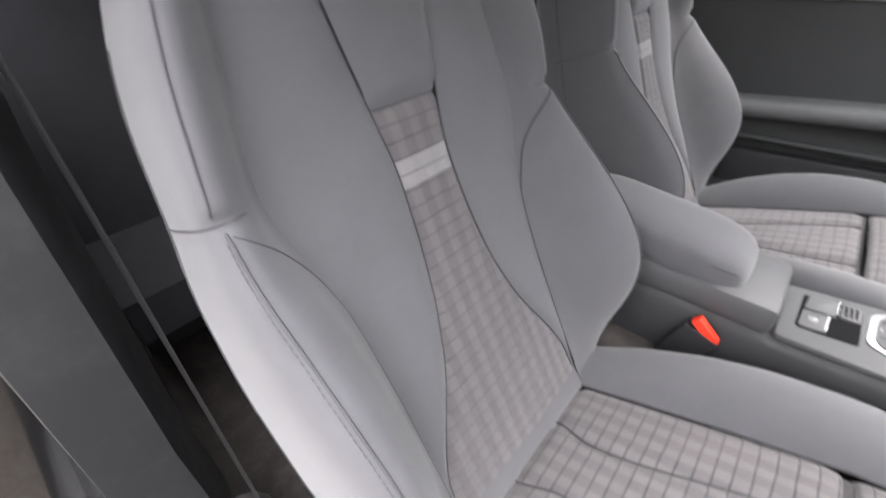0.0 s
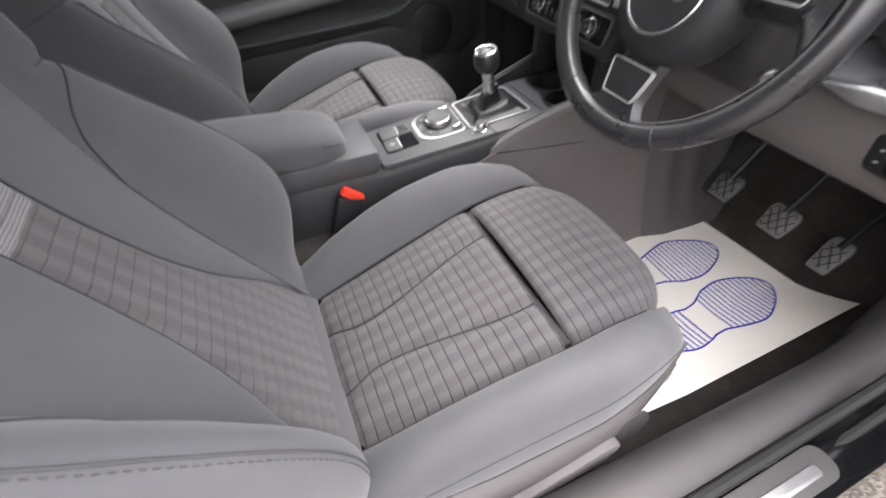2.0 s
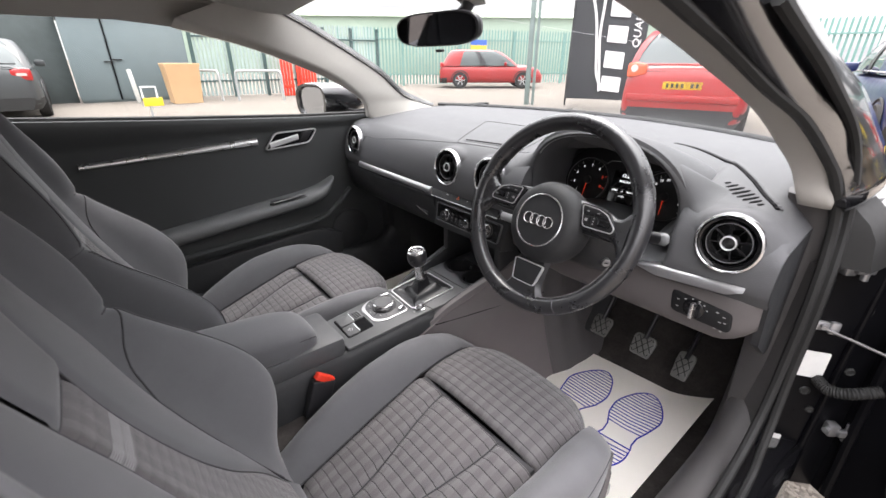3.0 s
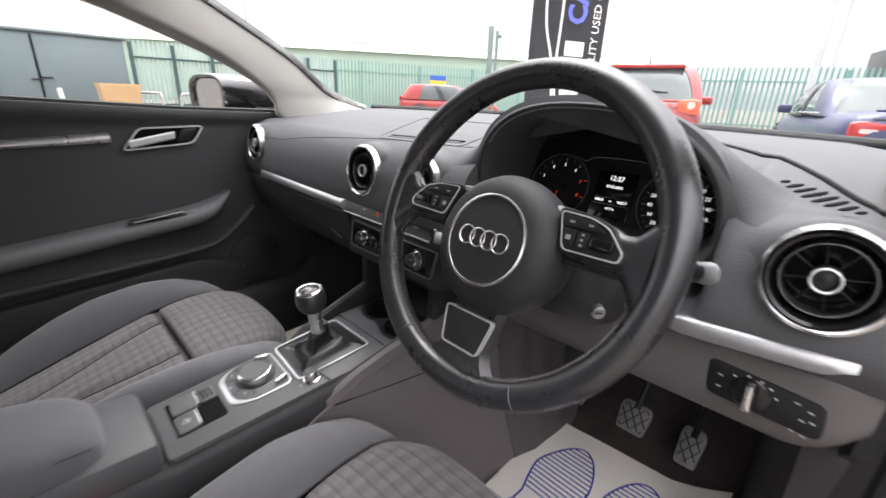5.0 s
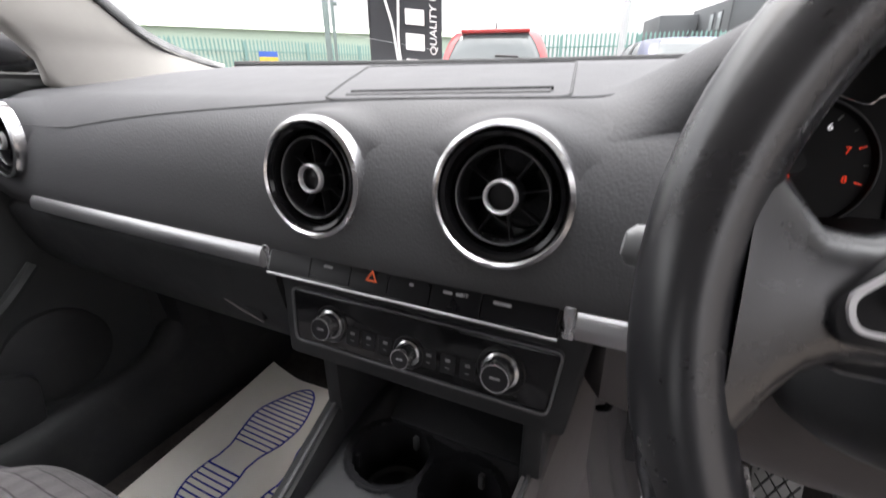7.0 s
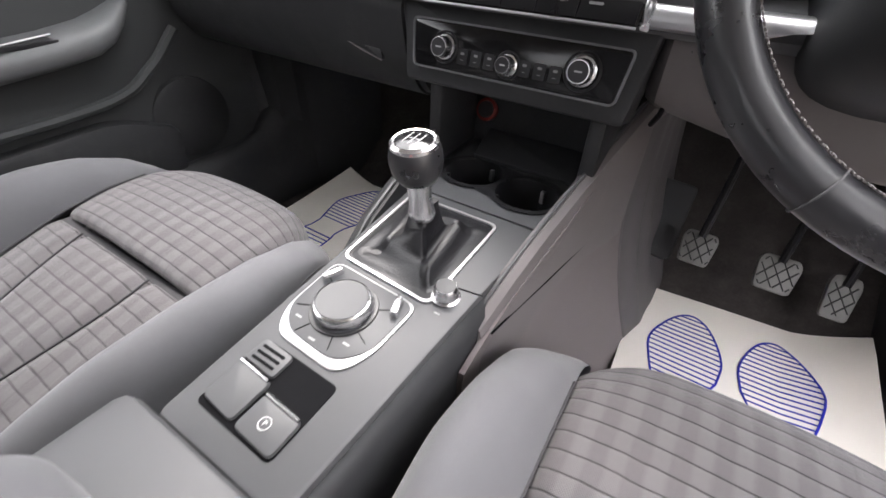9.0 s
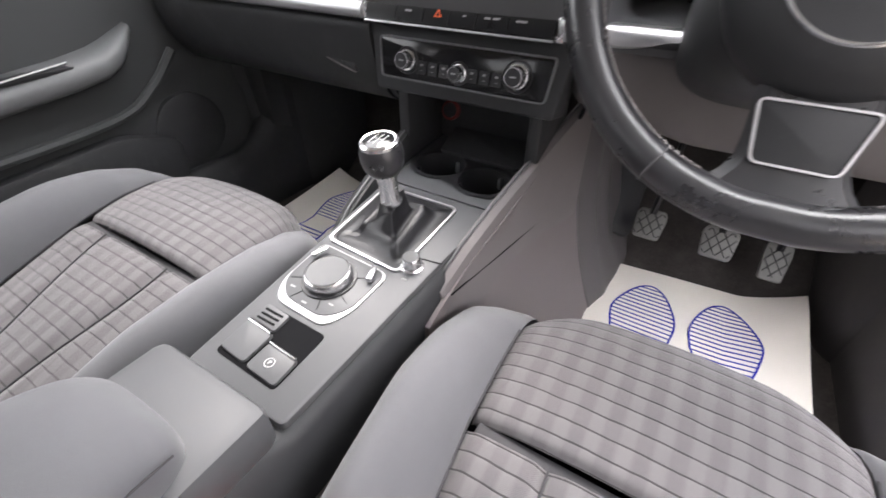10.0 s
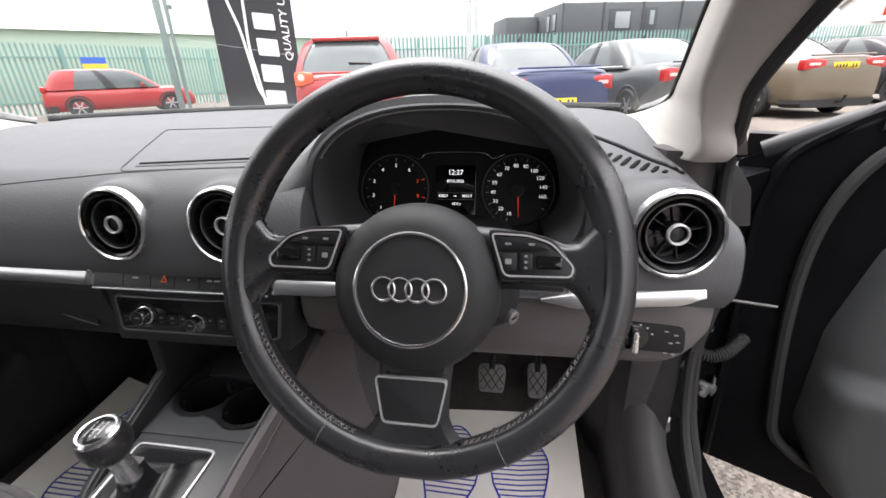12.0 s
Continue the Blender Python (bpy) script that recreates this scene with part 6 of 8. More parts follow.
def build_seat():
    seat = thing("driver_seat", (SX, -0.3, 0.28), "grey cloth sports seat with checked centre panels", "car seat", "front seats")
    c = spline(CUSH, 30)

    def fold(y):
        """Distance from the middle of the two curved seams that part the cushion."""
        return value([(-0.470, 0.057), (-0.41, 0.043), (-0.163, 0.082)], y)

    def crown(x, y):
        return 0.008 * (1 - (x / half_wide(y)) ** 2)

    def field(lo, hi):
        def fn(u, w):
            y, z = c[w]
            a, b = lo(y), hi(y)
            x = a + (b - a) * u
            end = groove(y + 0.163, 0.010, 0.006) + groove(y + 0.470, 0.008, 0.004)
            return V(SX + x, y, z + crown(x, y) + groove(x - a, 0.009, 0.007) + groove(b - x, 0.009, 0.007) + end)

        bm = sheet(fn, np.linspace(0, 1, 22), range(30))
        lay = bm.loops.layers.uv.verify()
        for f in bm.faces:
            for lp in f.loops:
                lp[lay].uv = (lp.vert.co.x - SX, lp.vert.co.y)
        return bm

    part("seat_panel", field(lambda y: -half_wide(y), lambda y: -fold(y)), CHECK, seat, "checked grey cloth field")
    part("seat_panel", field(lambda y: -fold(y), fold), CHECK, seat, "checked grey cloth field")
    part("seat_panel", field(fold, half_wide), CHECK, seat, "checked grey cloth field")
    for k in (-1, 1):
        part("seam", tube([V(SX + k * fold(y), y, z + crown(fold(y), y) - 0.0055) for y, z in c], 0.0014, 6), SEAM, seat)
    # the thigh panel, which rolls over the cushion's front with rounded corners
    t = spline(THIGH, 34)

    def thigh(u, w):
        y, z = t[w]
        h = half_wide(y)
        x = u * h
        round_ = 0.030 * max(0.0, abs(u) - 0.55) ** 2 / 0.2
        front = max(0.0, (y + 0.05) / 0.10)
        return V(SX + x, y - round_ * front + 0.010 * (1 - u * u) * front, z + 0.010 * (1 - u * u) - 0.010 * u**6 + groove((1 - abs(u)) * h, 0.006, 0.004))

    run = [0.0]
    for p_, q_ in zip(t, t[1:]):
        run.append(run[-1] + math.dist(p_, q_))
    part("thigh_panel", sheet(thigh, np.linspace(-1, 1, 41), range(34), uv=lambda u, w: (u * 0.163, -0.148 + run[w])), CHECK, seat, "checked cloth thigh support", angle=70)
    part("thigh_gap", rbox(0.318, 0.016, 0.012, pose(SX, -0.1575, 0.4475), 0.003), SEAM, seat)
    part("rear_gusset", sheet(lambda u, w: V(SX + u * 0.146, -0.508 + 0.039 * w, 0.414 - 0.038 * w + 0.006 * math.sin(w * math.pi)), np.linspace(-1, 1, 15), np.linspace(0, 1, 8), 0.012, away=(0, 0, -1)), SEAT_GREY, seat, "plain grey cloth strip behind the cushion")
    # cushion bolsters
    for sgn in (1, -1):
        pr = spline([(0.0, 0.000), (0.005, 0.010), (0.022, 0.032), (0.046, 0.046), (0.068, 0.043), (0.084, 0.024), (0.091, -0.012), (0.092, -0.050), (0.088, -0.080)], 22)
        ss = list(np.linspace(0, 1, 44))

        def bol(k, s):
            y = -0.540 + s * 0.572
            z = linear(EDGE_Z, y)
            h = smooth([(-0.1, 0.22), (0.0, 0.28), (0.10, 0.66), (0.22, 1.20), (0.36, 1.52), (0.48, 1.55), (0.62, 1.30), (0.74, 0.92), (0.85, 0.48), (0.94, 0.18), (1.0, 0.05), (1.1, 0.05)], s)
            u, d = pr[k]
            slim = 1.0 - 0.36 * (max(0, s - 0.62) / 0.38) ** 1.8 - 0.05 * max(0, 0.2 - s) / 0.2
            zz = z + d * h if d > 0 else max(z + d, linear([(0, 0.362), (0.5, 0.368), (0.8, 0.388), (1.0, 0.412)], s))
            back = 0.055 * max(0.0, (s - 0.72) / 0.28) ** 2 * (k / 21) ** 1.5
            return V(SX + sgn * (half_wide(y) + u * slim), y - back, zz + groove(u))

        part("seat_bolster", sheet(bol, range(22), ss), SEAT_GREY, seat, "plain grey cloth bolster", angle=70)
        bmf = bmesh.new()
        loft([[bol(k, 1.0) for k in range(22)], [bol(k, 1.0) + V(0, 0.002, -0.06 * (1 if k < 17 else 0.3)) for k in range(22)]], bmf, caps=False, closed=False)
        part("bolster_front", bmf, SEAT_GREY, seat)
        part("seam", tube([bol(15, s) + V(sgn * 0.0006, 0, 0.0002) for s in ss[2:]], 0.0009, 5), SEAM_SOFT, seat)
        part("seam", tube([bol(19, s) + V(sgn * 0.0006, 0, 0) for s in ss[2:]], 0.0013, 5), SEAM, seat)
        part("seam", tube([V(SX + sgn * (half_wide(y) + 0.0006), y, linear(EDGE_Z, y) - 0.002) for y in np.linspace(-0.50, -0.03, 34)], 0.0017, 6), SEAM, seat)
    # plastic valance with its levers on the outer side, rails
    for sgn in (1, -1):
        va = []
        for y in np.linspace(-0.53, 0.005, 26):
            z1 = linear([(-0.53, 0.352), (-0.40, 0.360), (-0.25, 0.370), (-0.12, 0.388), (0.005, 0.416)], y)
            z0 = linear([(-0.53, 0.320), (-0.42, 0.290), (-0.25, 0.282), (-0.10, 0.290), (-0.04, 0.318), (0.005, 0.372)], y)
            o = 0.246 + 0.010 * math.sin(max(0.0, min(1.0, (y + 0.53) / 0.53)) * math.pi) - 0.030 * max(0.0, (y + 0.14) / 0.145) ** 1.6
            va.append([V(SX + sgn * (o - 0.016), y, z1), V(SX + sgn * (o + 0.002), y, z1 - 0.003), V(SX + sgn * (o + 0.012), y, z1 - 0.018), V(SX + sgn * (o + 0.014), y, (z0 + z1) / 2), V(SX + sgn * (o + 0.004), y, z0), V(SX + sgn * (o - 0.016), y, z0)])
        part("valance", loft(va), KNEE_GREY, seat, "grey plastic seat valance", angle=50)
        part("seat_rail", rbox(0.035, 0.60, 0.03, pose(SX + sgn * 0.19, -0.22, 0.245), 0.004), STEEL if sgn > 0 else BLACK_PLASTIC, seat, "steel seat rail")
    LV = basis((SX + 0.264, -0.205, 0.322), (0, 1, 0.10), (1, 0, 0.15))
    part("lever_recess", prism(rpoly([(-0.135, -0.030), (0.13, -0.032), (0.155, 0.0), (0.135, 0.036), (-0.11, 0.024)], 0.026, 6), 0.004, LV, 0.002), SILL_GREY, seat, "shallow recess round the lever")
    part("height_lever", prism(rpoly([(-0.125, -0.014), (0.06, -0.016), (0.088, 0.006), (0.070, 0.018), (0.0, 0.014), (-0.12, 0.008)], 0.010), 0.016, LV @ pose(0, 0, 0.003), 0.005), HARD_GREY, seat, "seat height lever")
    RK = basis((SX + 0.258, -0.560, 0.345), (0, 1, 0), (1, 0, 0.1))
    part("recliner_knob", lathe([(0.030, 0), (0.033, 0.004), (0.033, 0.016), (0.030, 0.022), (0.014, 0.024), (0.0, 0.024)], RK, 32), HARD_GREY, seat, "recliner hand wheel")
    for k in range(16):
        part("knob_rib", rbox(0.003, 0.004, 0.014, RK @ Matrix.Rotation(2 * math.pi * k / 16, 4, "Z") @ pose(0.0335, 0, 0.003), 0.001), HARD_GREY, seat)
    part("recliner_cover", loft([[V(SX + 0.238, y, z + 0.032), V(SX + 0.254, y, z + 0.028), V(SX + 0.257, y, z - 0.012), V(SX + 0.240, y, z - 0.02)] for y, z in ((-0.63, 0.352), (-0.58, 0.356), (-0.52, 0.345), (-0.46, 0.340))]), SILL_GREY, seat, "grey plastic hinge cover")
    part("front_lever", prism(rpoly([(-0.014, -0.032), (0.014, -0.032), (0.016, 0.030), (-0.012, 0.034)], 0.008), 0.012, basis((SX + 0.206, 0.016, 0.392), (0, 1, 0.12), (1, 0, 0)), 0.003), HARD_GREY, seat, "grey seat adjuster paddle")
    part("seat_base", rbox(0.42, 0.46, 0.10, pose(SX, -0.25, 0.27), 0.01), DEEP_BLACK, seat)
    # backrest
    rows_ = list(np.linspace(0, LEN, 84))
    lower = [0.024] + [a for a in rows_ if 0.028 < a < BAND_TOP] + [BAND_TOP]
    upper = [BAND_TOP] + [a for a in rows_ if a > BAND_TOP + 0.002]

    def belly(u, a):
        return 0.007 * (1 - (u / 0.15) ** 2)

    def insert(s, a, lift):
        w = smooth(STRIP, a)
        return back_pt(s * w, a, belly(s * w, a) + lift + groove((1 - abs(s)) * w, 0.006, 0.005) + groove(a - BAND_TOP, 0.008, 0.005))

    part("back_insert", sheet(lambda s, a: insert(s, a, 0.0), np.linspace(-1, 1, 27), lower, uv=lambda s, a: (s * smooth(STRIP, a), a)), CHECK_BACK, seat, "checked cloth strip with a silver band")
    part("back_upper_insert", sheet(lambda s, a: insert(s, a, 0.005 * min(1.0, (a - BAND_TOP) / 0.02)), np.linspace(-1, 1, 19), upper), SEAT_GREY, seat)
    # thin grey line laid across as the fold's shadow
    part("seam", tube([insert(s, BAND_TOP, 0.0008) for s in np.linspace(-1, 1, 14)], 0.0009, 6), SEAM_SOFT, seat)
    for sgn in (1, -1):
        def flank(s, a):
            i, o = smooth(STRIP, a), smooth(INNER, a)
            w = max(0.003, o - i)
            return back_pt(sgn * (i + w * s), a, belly(i, a) * (1 - s) + 0.008 * math.sin(s * math.pi) * min(1, w / 0.06) + groove(s * w, 0.006, 0.004))

        part("back_panel", sheet(flank, np.linspace(0, 1, 16), rows_), SEAT_GREY, seat, "plain grey cloth panel", angle=70)
        part("seam", tube([back_pt(sgn * smooth(STRIP, a), a, belly(smooth(STRIP, a), a) - 0.0040) for a in rows_], 0.0014, 6), SEAM, seat)
        cut = {}

        def section(a):
            key = round(a, 5)
            if key not in cut:
                q, w, d = smooth(INNER, a), smooth(WIDE, a), smooth(WING, a)
                g = w - q
                deep = linear([(0, -0.04), (0.08, -0.085), (0.2, -0.105), (0.6, -0.10), (0.82, -0.07)], a)
                cut[key] = spline([(q, 0.0), (q + 0.14 * g, 0.22 * d), (q + 0.34 * g, 0.64 * d), (q + 0.56 * g, 0.93 * d), (q + 0.72 * g, d), (q + 0.85 * g, 0.965 * d - 0.002), (q + 0.95 * g, 0.80 * d - 0.006), (w, 0.45 * d - 0.016), (w + 0.001, -0.045), (w - 0.003, deep * 0.85), (w - 0.020, deep - 0.012), (w - 0.06, deep - 0.020)], 34)
            return cut[key]

        def wing(k, a):
            u, e = section(a)[k]
            # the crease where the lower bolster ends under the shoulder pad
            fall = groove(a - 0.462, 0.009, 0.010) * max(0.0, min(1.0, (k - 5) / 8)) if k < 22 else 0.0
            return back_pt(sgn * u, a, e + fall)

        part("back_bolster", sheet(wing, range(34), sorted(rows_ + [0.444, 0.450, 0.456, 0.462, 0.468, 0.474, 0.480])), SEAT_GREY, seat, "plain grey cloth side bolster", angle=70)
        part("seam", tube([wing(13, a) + V(sgn * 0.0002, 0.0006, 0.0005) for a in np.linspace(0.045, 0.455, 50)], 0.0013, 6), SEAM_SOFT, seat)
        part("seam", tube([wing(15, a) + V(sgn * 0.0004, 0.0006, 0.0004) for a in np.linspace(0.47, 0.78, 40)], 0.0011, 6), SEAM_SOFT, seat)
        part("seam", tube([wing(k, 0.462) + V(0, 0.0004, 0.0004) for k in range(7, 27)], 0.0011, 6), SEAM_SOFT, seat)
        curl = [wing(0, a) + V(0, 0.0004, 0.0002) for a in np.linspace(0.03, 0.33, 30)] + [wing(k, a) + V(0, 0.0006, 0.0004) for k, a in ((1, 0.365), (2, 0.388), (4, 0.412), (6, 0.428), (9, 0.443), (12, 0.452))]
        part("seam", tube(spline(curl, 80), 0.0014 if sgn < 0 else 0.0008, 6), SEAM if sgn < 0 else SEAM_SOFT, seat)
        part("seam", tube([wing(25, a) + V(sgn * 0.0008, 0, 0) for a in np.linspace(0.05, 0.60, 40)], 0.0007, 5), SEAM_SOFT, seat)
        st = bmesh.new()
        for a in np.arange(0.05, 0.45, 0.0068):
            tube([wing(14, a) + V(sgn * 0.0004, 0.0004, 0), wing(14, a + 0.0036) + V(sgn * 0.0004, 0.0004, 0)], 0.0008, 4, bm=st)
        part("stitching", st, SEAM_PALE, seat)["kind"] = "stuff"
    part("back_shell", sheet(lambda s, a: back_pt(s * (smooth(WIDE, a) - 0.030), a, linear([(0, -0.05), (0.2, -0.115), (0.82, -0.085)], a) - 0.030 * (1 - s * s)), np.linspace(-1, 1, 15), rows_, 0.01), HARD_DARK, seat, "dark plastic seat back")
    top = []
    for w, e, lift, shift in ((0.13, 0.055, 0.0, 0.0), (0.12, 0.047, 0.022, -0.004), (0.08, 0.025, 0.034, -0.006)):
        top.append([back_pt(w * math.cos(a), LEN, -0.045 + e * math.sin(a)) + V(0, shift, lift) for a in np.linspace(0, 2 * math.pi, 24, endpoint=False)])
    part("back_crown", loft(top), SEAT_GREY, seat)
    return seat


driver_seat = build_seat()
passenger_seat = copy_thing(driver_seat, pose(-0.364, -0.314, 0.28))
passenger_seat.name = "passenger_seat"

# ---- paper mats with printed soles, pedals ----
def mat_z(x, y):
    return floor_z(x, y) + 0.006


def sole(cx, cy, turn, sgn, surf, parent):
    """Printed outline of a shoe sole with cross lines, laid on the mat."""
    m = Matrix.Rotation(radians(turn), 2)

    def at(p):
        q = m @ Vector((p[0] * 1.34, p[1] * 1.22))
        return V(cx + q.x, cy + q.y, surf(cx + q.x, cy + q.y))

    fore = spline([(-0.043, 0.0), (-0.046, 0.040), (-0.037, 0.078), (-0.020, 0.113), (0.0, 0.127), (0.020, 0.114), (0.038, 0.078), (0.047, 0.040), (0.040, 0.0), (0.030, -0.035)], 40)
    outline = [(sgn * x, y) for x, y in fore] + [(sgn * x, y) for x, y in ((0.030, -0.06), (0.034, -0.075))]
    left = [(sgn * -0.043, 0.0), (sgn * -0.030, -0.035), (sgn * -0.028, -0.06), (sgn * -0.032, -0.075)]
    def stroke(pts, r, name="printed_line"):
        part(name, tube([at(p) for p in pts], r, 6, flat=0.4, up=(0, 0, 1)), INK_BLUE, parent)

    stroke(outline, 0.0021, "printed_outline")
    stroke(left, 0.0021, "printed_outline")
    heel = [(sgn * x, y) for x, y in spline([(-0.032, -0.075), (-0.034, -0.11), (-0.022, -0.142), (0.0, -0.15), (0.022, -0.142), (0.035, -0.11), (0.034, -0.075)], 24)]
    stroke(heel + [heel[0]], 0.0021, "printed_outline")
    for y in np.arange(-0.022, 0.122, 0.0100):
        top = int(np.argmax([q[1] for q in fore]))
        l = np.interp(y, [q[1] for q in fore[: top + 1]], [q[0] for q in fore[: top + 1]])
        r = np.interp(y, [q[1] for q in fore[top:]][::-1], [q[0] for q in fore[top:]][::-1])
        if y < 0:
            l = -0.043 + 0.013 * (-y / 0.035)
        stroke([(sgn * (l + (r - l) * s), y) for s in (0, 0.5, 1)], 0.0017)
    for y in np.arange(-0.086, -0.146, -0.0100):
        w = 0.033 * math.sqrt(max(0, 1 - (max(0, -y - 0.105) / 0.047) ** 2))
        stroke([(-w, y), (0, y), (w, y)], 0.0017)


def paper_mat(corners, surf, soles, label):
    """A paper sheet over four corners (near left, near right, far right, far left), lying on surf."""
    a, b, c, d = (Vector(q) for q in corners)
    mid = (a + b + c + d) / 4
    t = thing("paper_mat", (mid.x, mid.y, 0.27), label, "floor mat", "paper mats")

    def at(u, w):
        p = (a * (1 - u) + b * u) * (1 - w) + (d * (1 - u) + c * u) * w
        return V(p.x, p.y, surf(p.x, p.y))

    part("sheet", sheet(at, np.linspace(0, 1, 70), np.linspace(0, 1, 60), 0.0006, away=(0, 0, -1)), PAPER, t, angle=60)
    for s in soles:
        sole(*s, lambda x, y: surf(x, y) + 0.0010, t)
    return t


def mat_d(x, y):
    ripple = 0.0015 * math.sin(x * 21 + y * 5) * math.sin(y * 11)
    z = linear([(-0.06, 0.256), (0.10, 0.216), (0.30, 0.213), (0.55, 0.214)], y)
    return z + 1.0 * max(0, x - 0.50) ** 1.4 * linear([(0.0, 0.25), (0.5, 1)], y) + ripple


paper_mat([(0.242, -0.03), (0.606, -0.02), (0.612, 0.556), (0.220, 0.527)], mat_d, [(0.334, 0.324, -1, -1), (0.487, 0.336, 3, 1)], "white paper floor mat with blue printed soles, driver's footwell")
paper_mat([(-0.596, -0.03), (-0.20, -0.03), (-0.215, 0.52), (-0.618, 0.512)], lambda x, y: mat_d(-x - 0.03, y), [(-0.485, 0.338, 0, -1), (-0.325, 0.338, 0, 1)], "white paper floor mat with blue printed soles, passenger's footwell")


PEDAL_PAD = plain("worn grey pedal rubber", (0.15, 0.148, 0.14), 0.45, vary=0.25, scale=80)


def pedal(x, y, z, w, h, label, name="pedal"):
    t = thing("pedal", (x, y, z), label, "pedal", "pedals")
    m = basis((x, y, z), (1, 0, 0), (0, -0.80, 0.60))
    part("pad", prism(rpoly([(-w * 0.42, -h / 2), (w * 0.42, -h / 2), (w / 2, h * 0.3), (w * 0.40, h / 2), (-w * 0.40, h / 2), (-w / 2, h * 0.3)], 0.008), 0.010, m @ pose(0, 0, -0.005), 0.003), PEDAL_PAD, t, "worn grey rubber pedal pad")
    bm = bmesh.new()
    for k in range(-3, 4):
        for s in (1, -1):
            pts = []
            for q in np.linspace(-0.6, 0.6, 13):
                px, py = k * 0.019 + s * q * h * 0.7, q * h
                if abs(px) < w * 0.43 and abs(py) < h * 0.45:
                    pts.append(m @ V(px, py, 0.0055))
            if len(pts) > 1:
                tube(pts, 0.0014, 4, bm=bm)
    part("pad_ribs", bm, RUBBER, t)
    part("arm", tube(spline([(x, y + 0.01, z + 0.02), (x + 0.005, y + 0.05, z + 0.10), (x + 0.01, y + 0.12, z + 0.24)], 10), 0.011, 8, flat=0.6, up=(1, 0, 0)), BLACK_PLASTIC, t)


pedal(0.287, 0.482, 0.366, 0.060, 0.062, "clutch pedal with ribbed black rubber pad")
pedal(0.417, 0.493, 0.359, 0.066, 0.064, "brake pedal with ribbed black rubber pad")
pedal(0.524, 0.526, 0.334, 0.048, 0.080, "accelerator pedal with ribbed black rubber pad")
part("foot_rest", prism(rpoly([(-0.045, -0.08), (0.045, -0.08), (0.045, 0.08), (-0.045, 0.08)], 0.012), 0.03, basis((0.205, 0.58, 0.35), (1, 0, 0), (0.2, -0.8, 0.6)), 0.006), HARD_DARK, car)
part("fuse_cover", prism(rpoly([(-0.05, -0.05), (0.045, -0.05), (0.050, 0.03), (0.03, 0.055), (-0.045, 0.045)], 0.012), 0.006, basis((0.700, 0.41, 0.50), (-0.35, 1, 0), (-1, -0.35, 0)), 0.002), HARD_DARK, car)


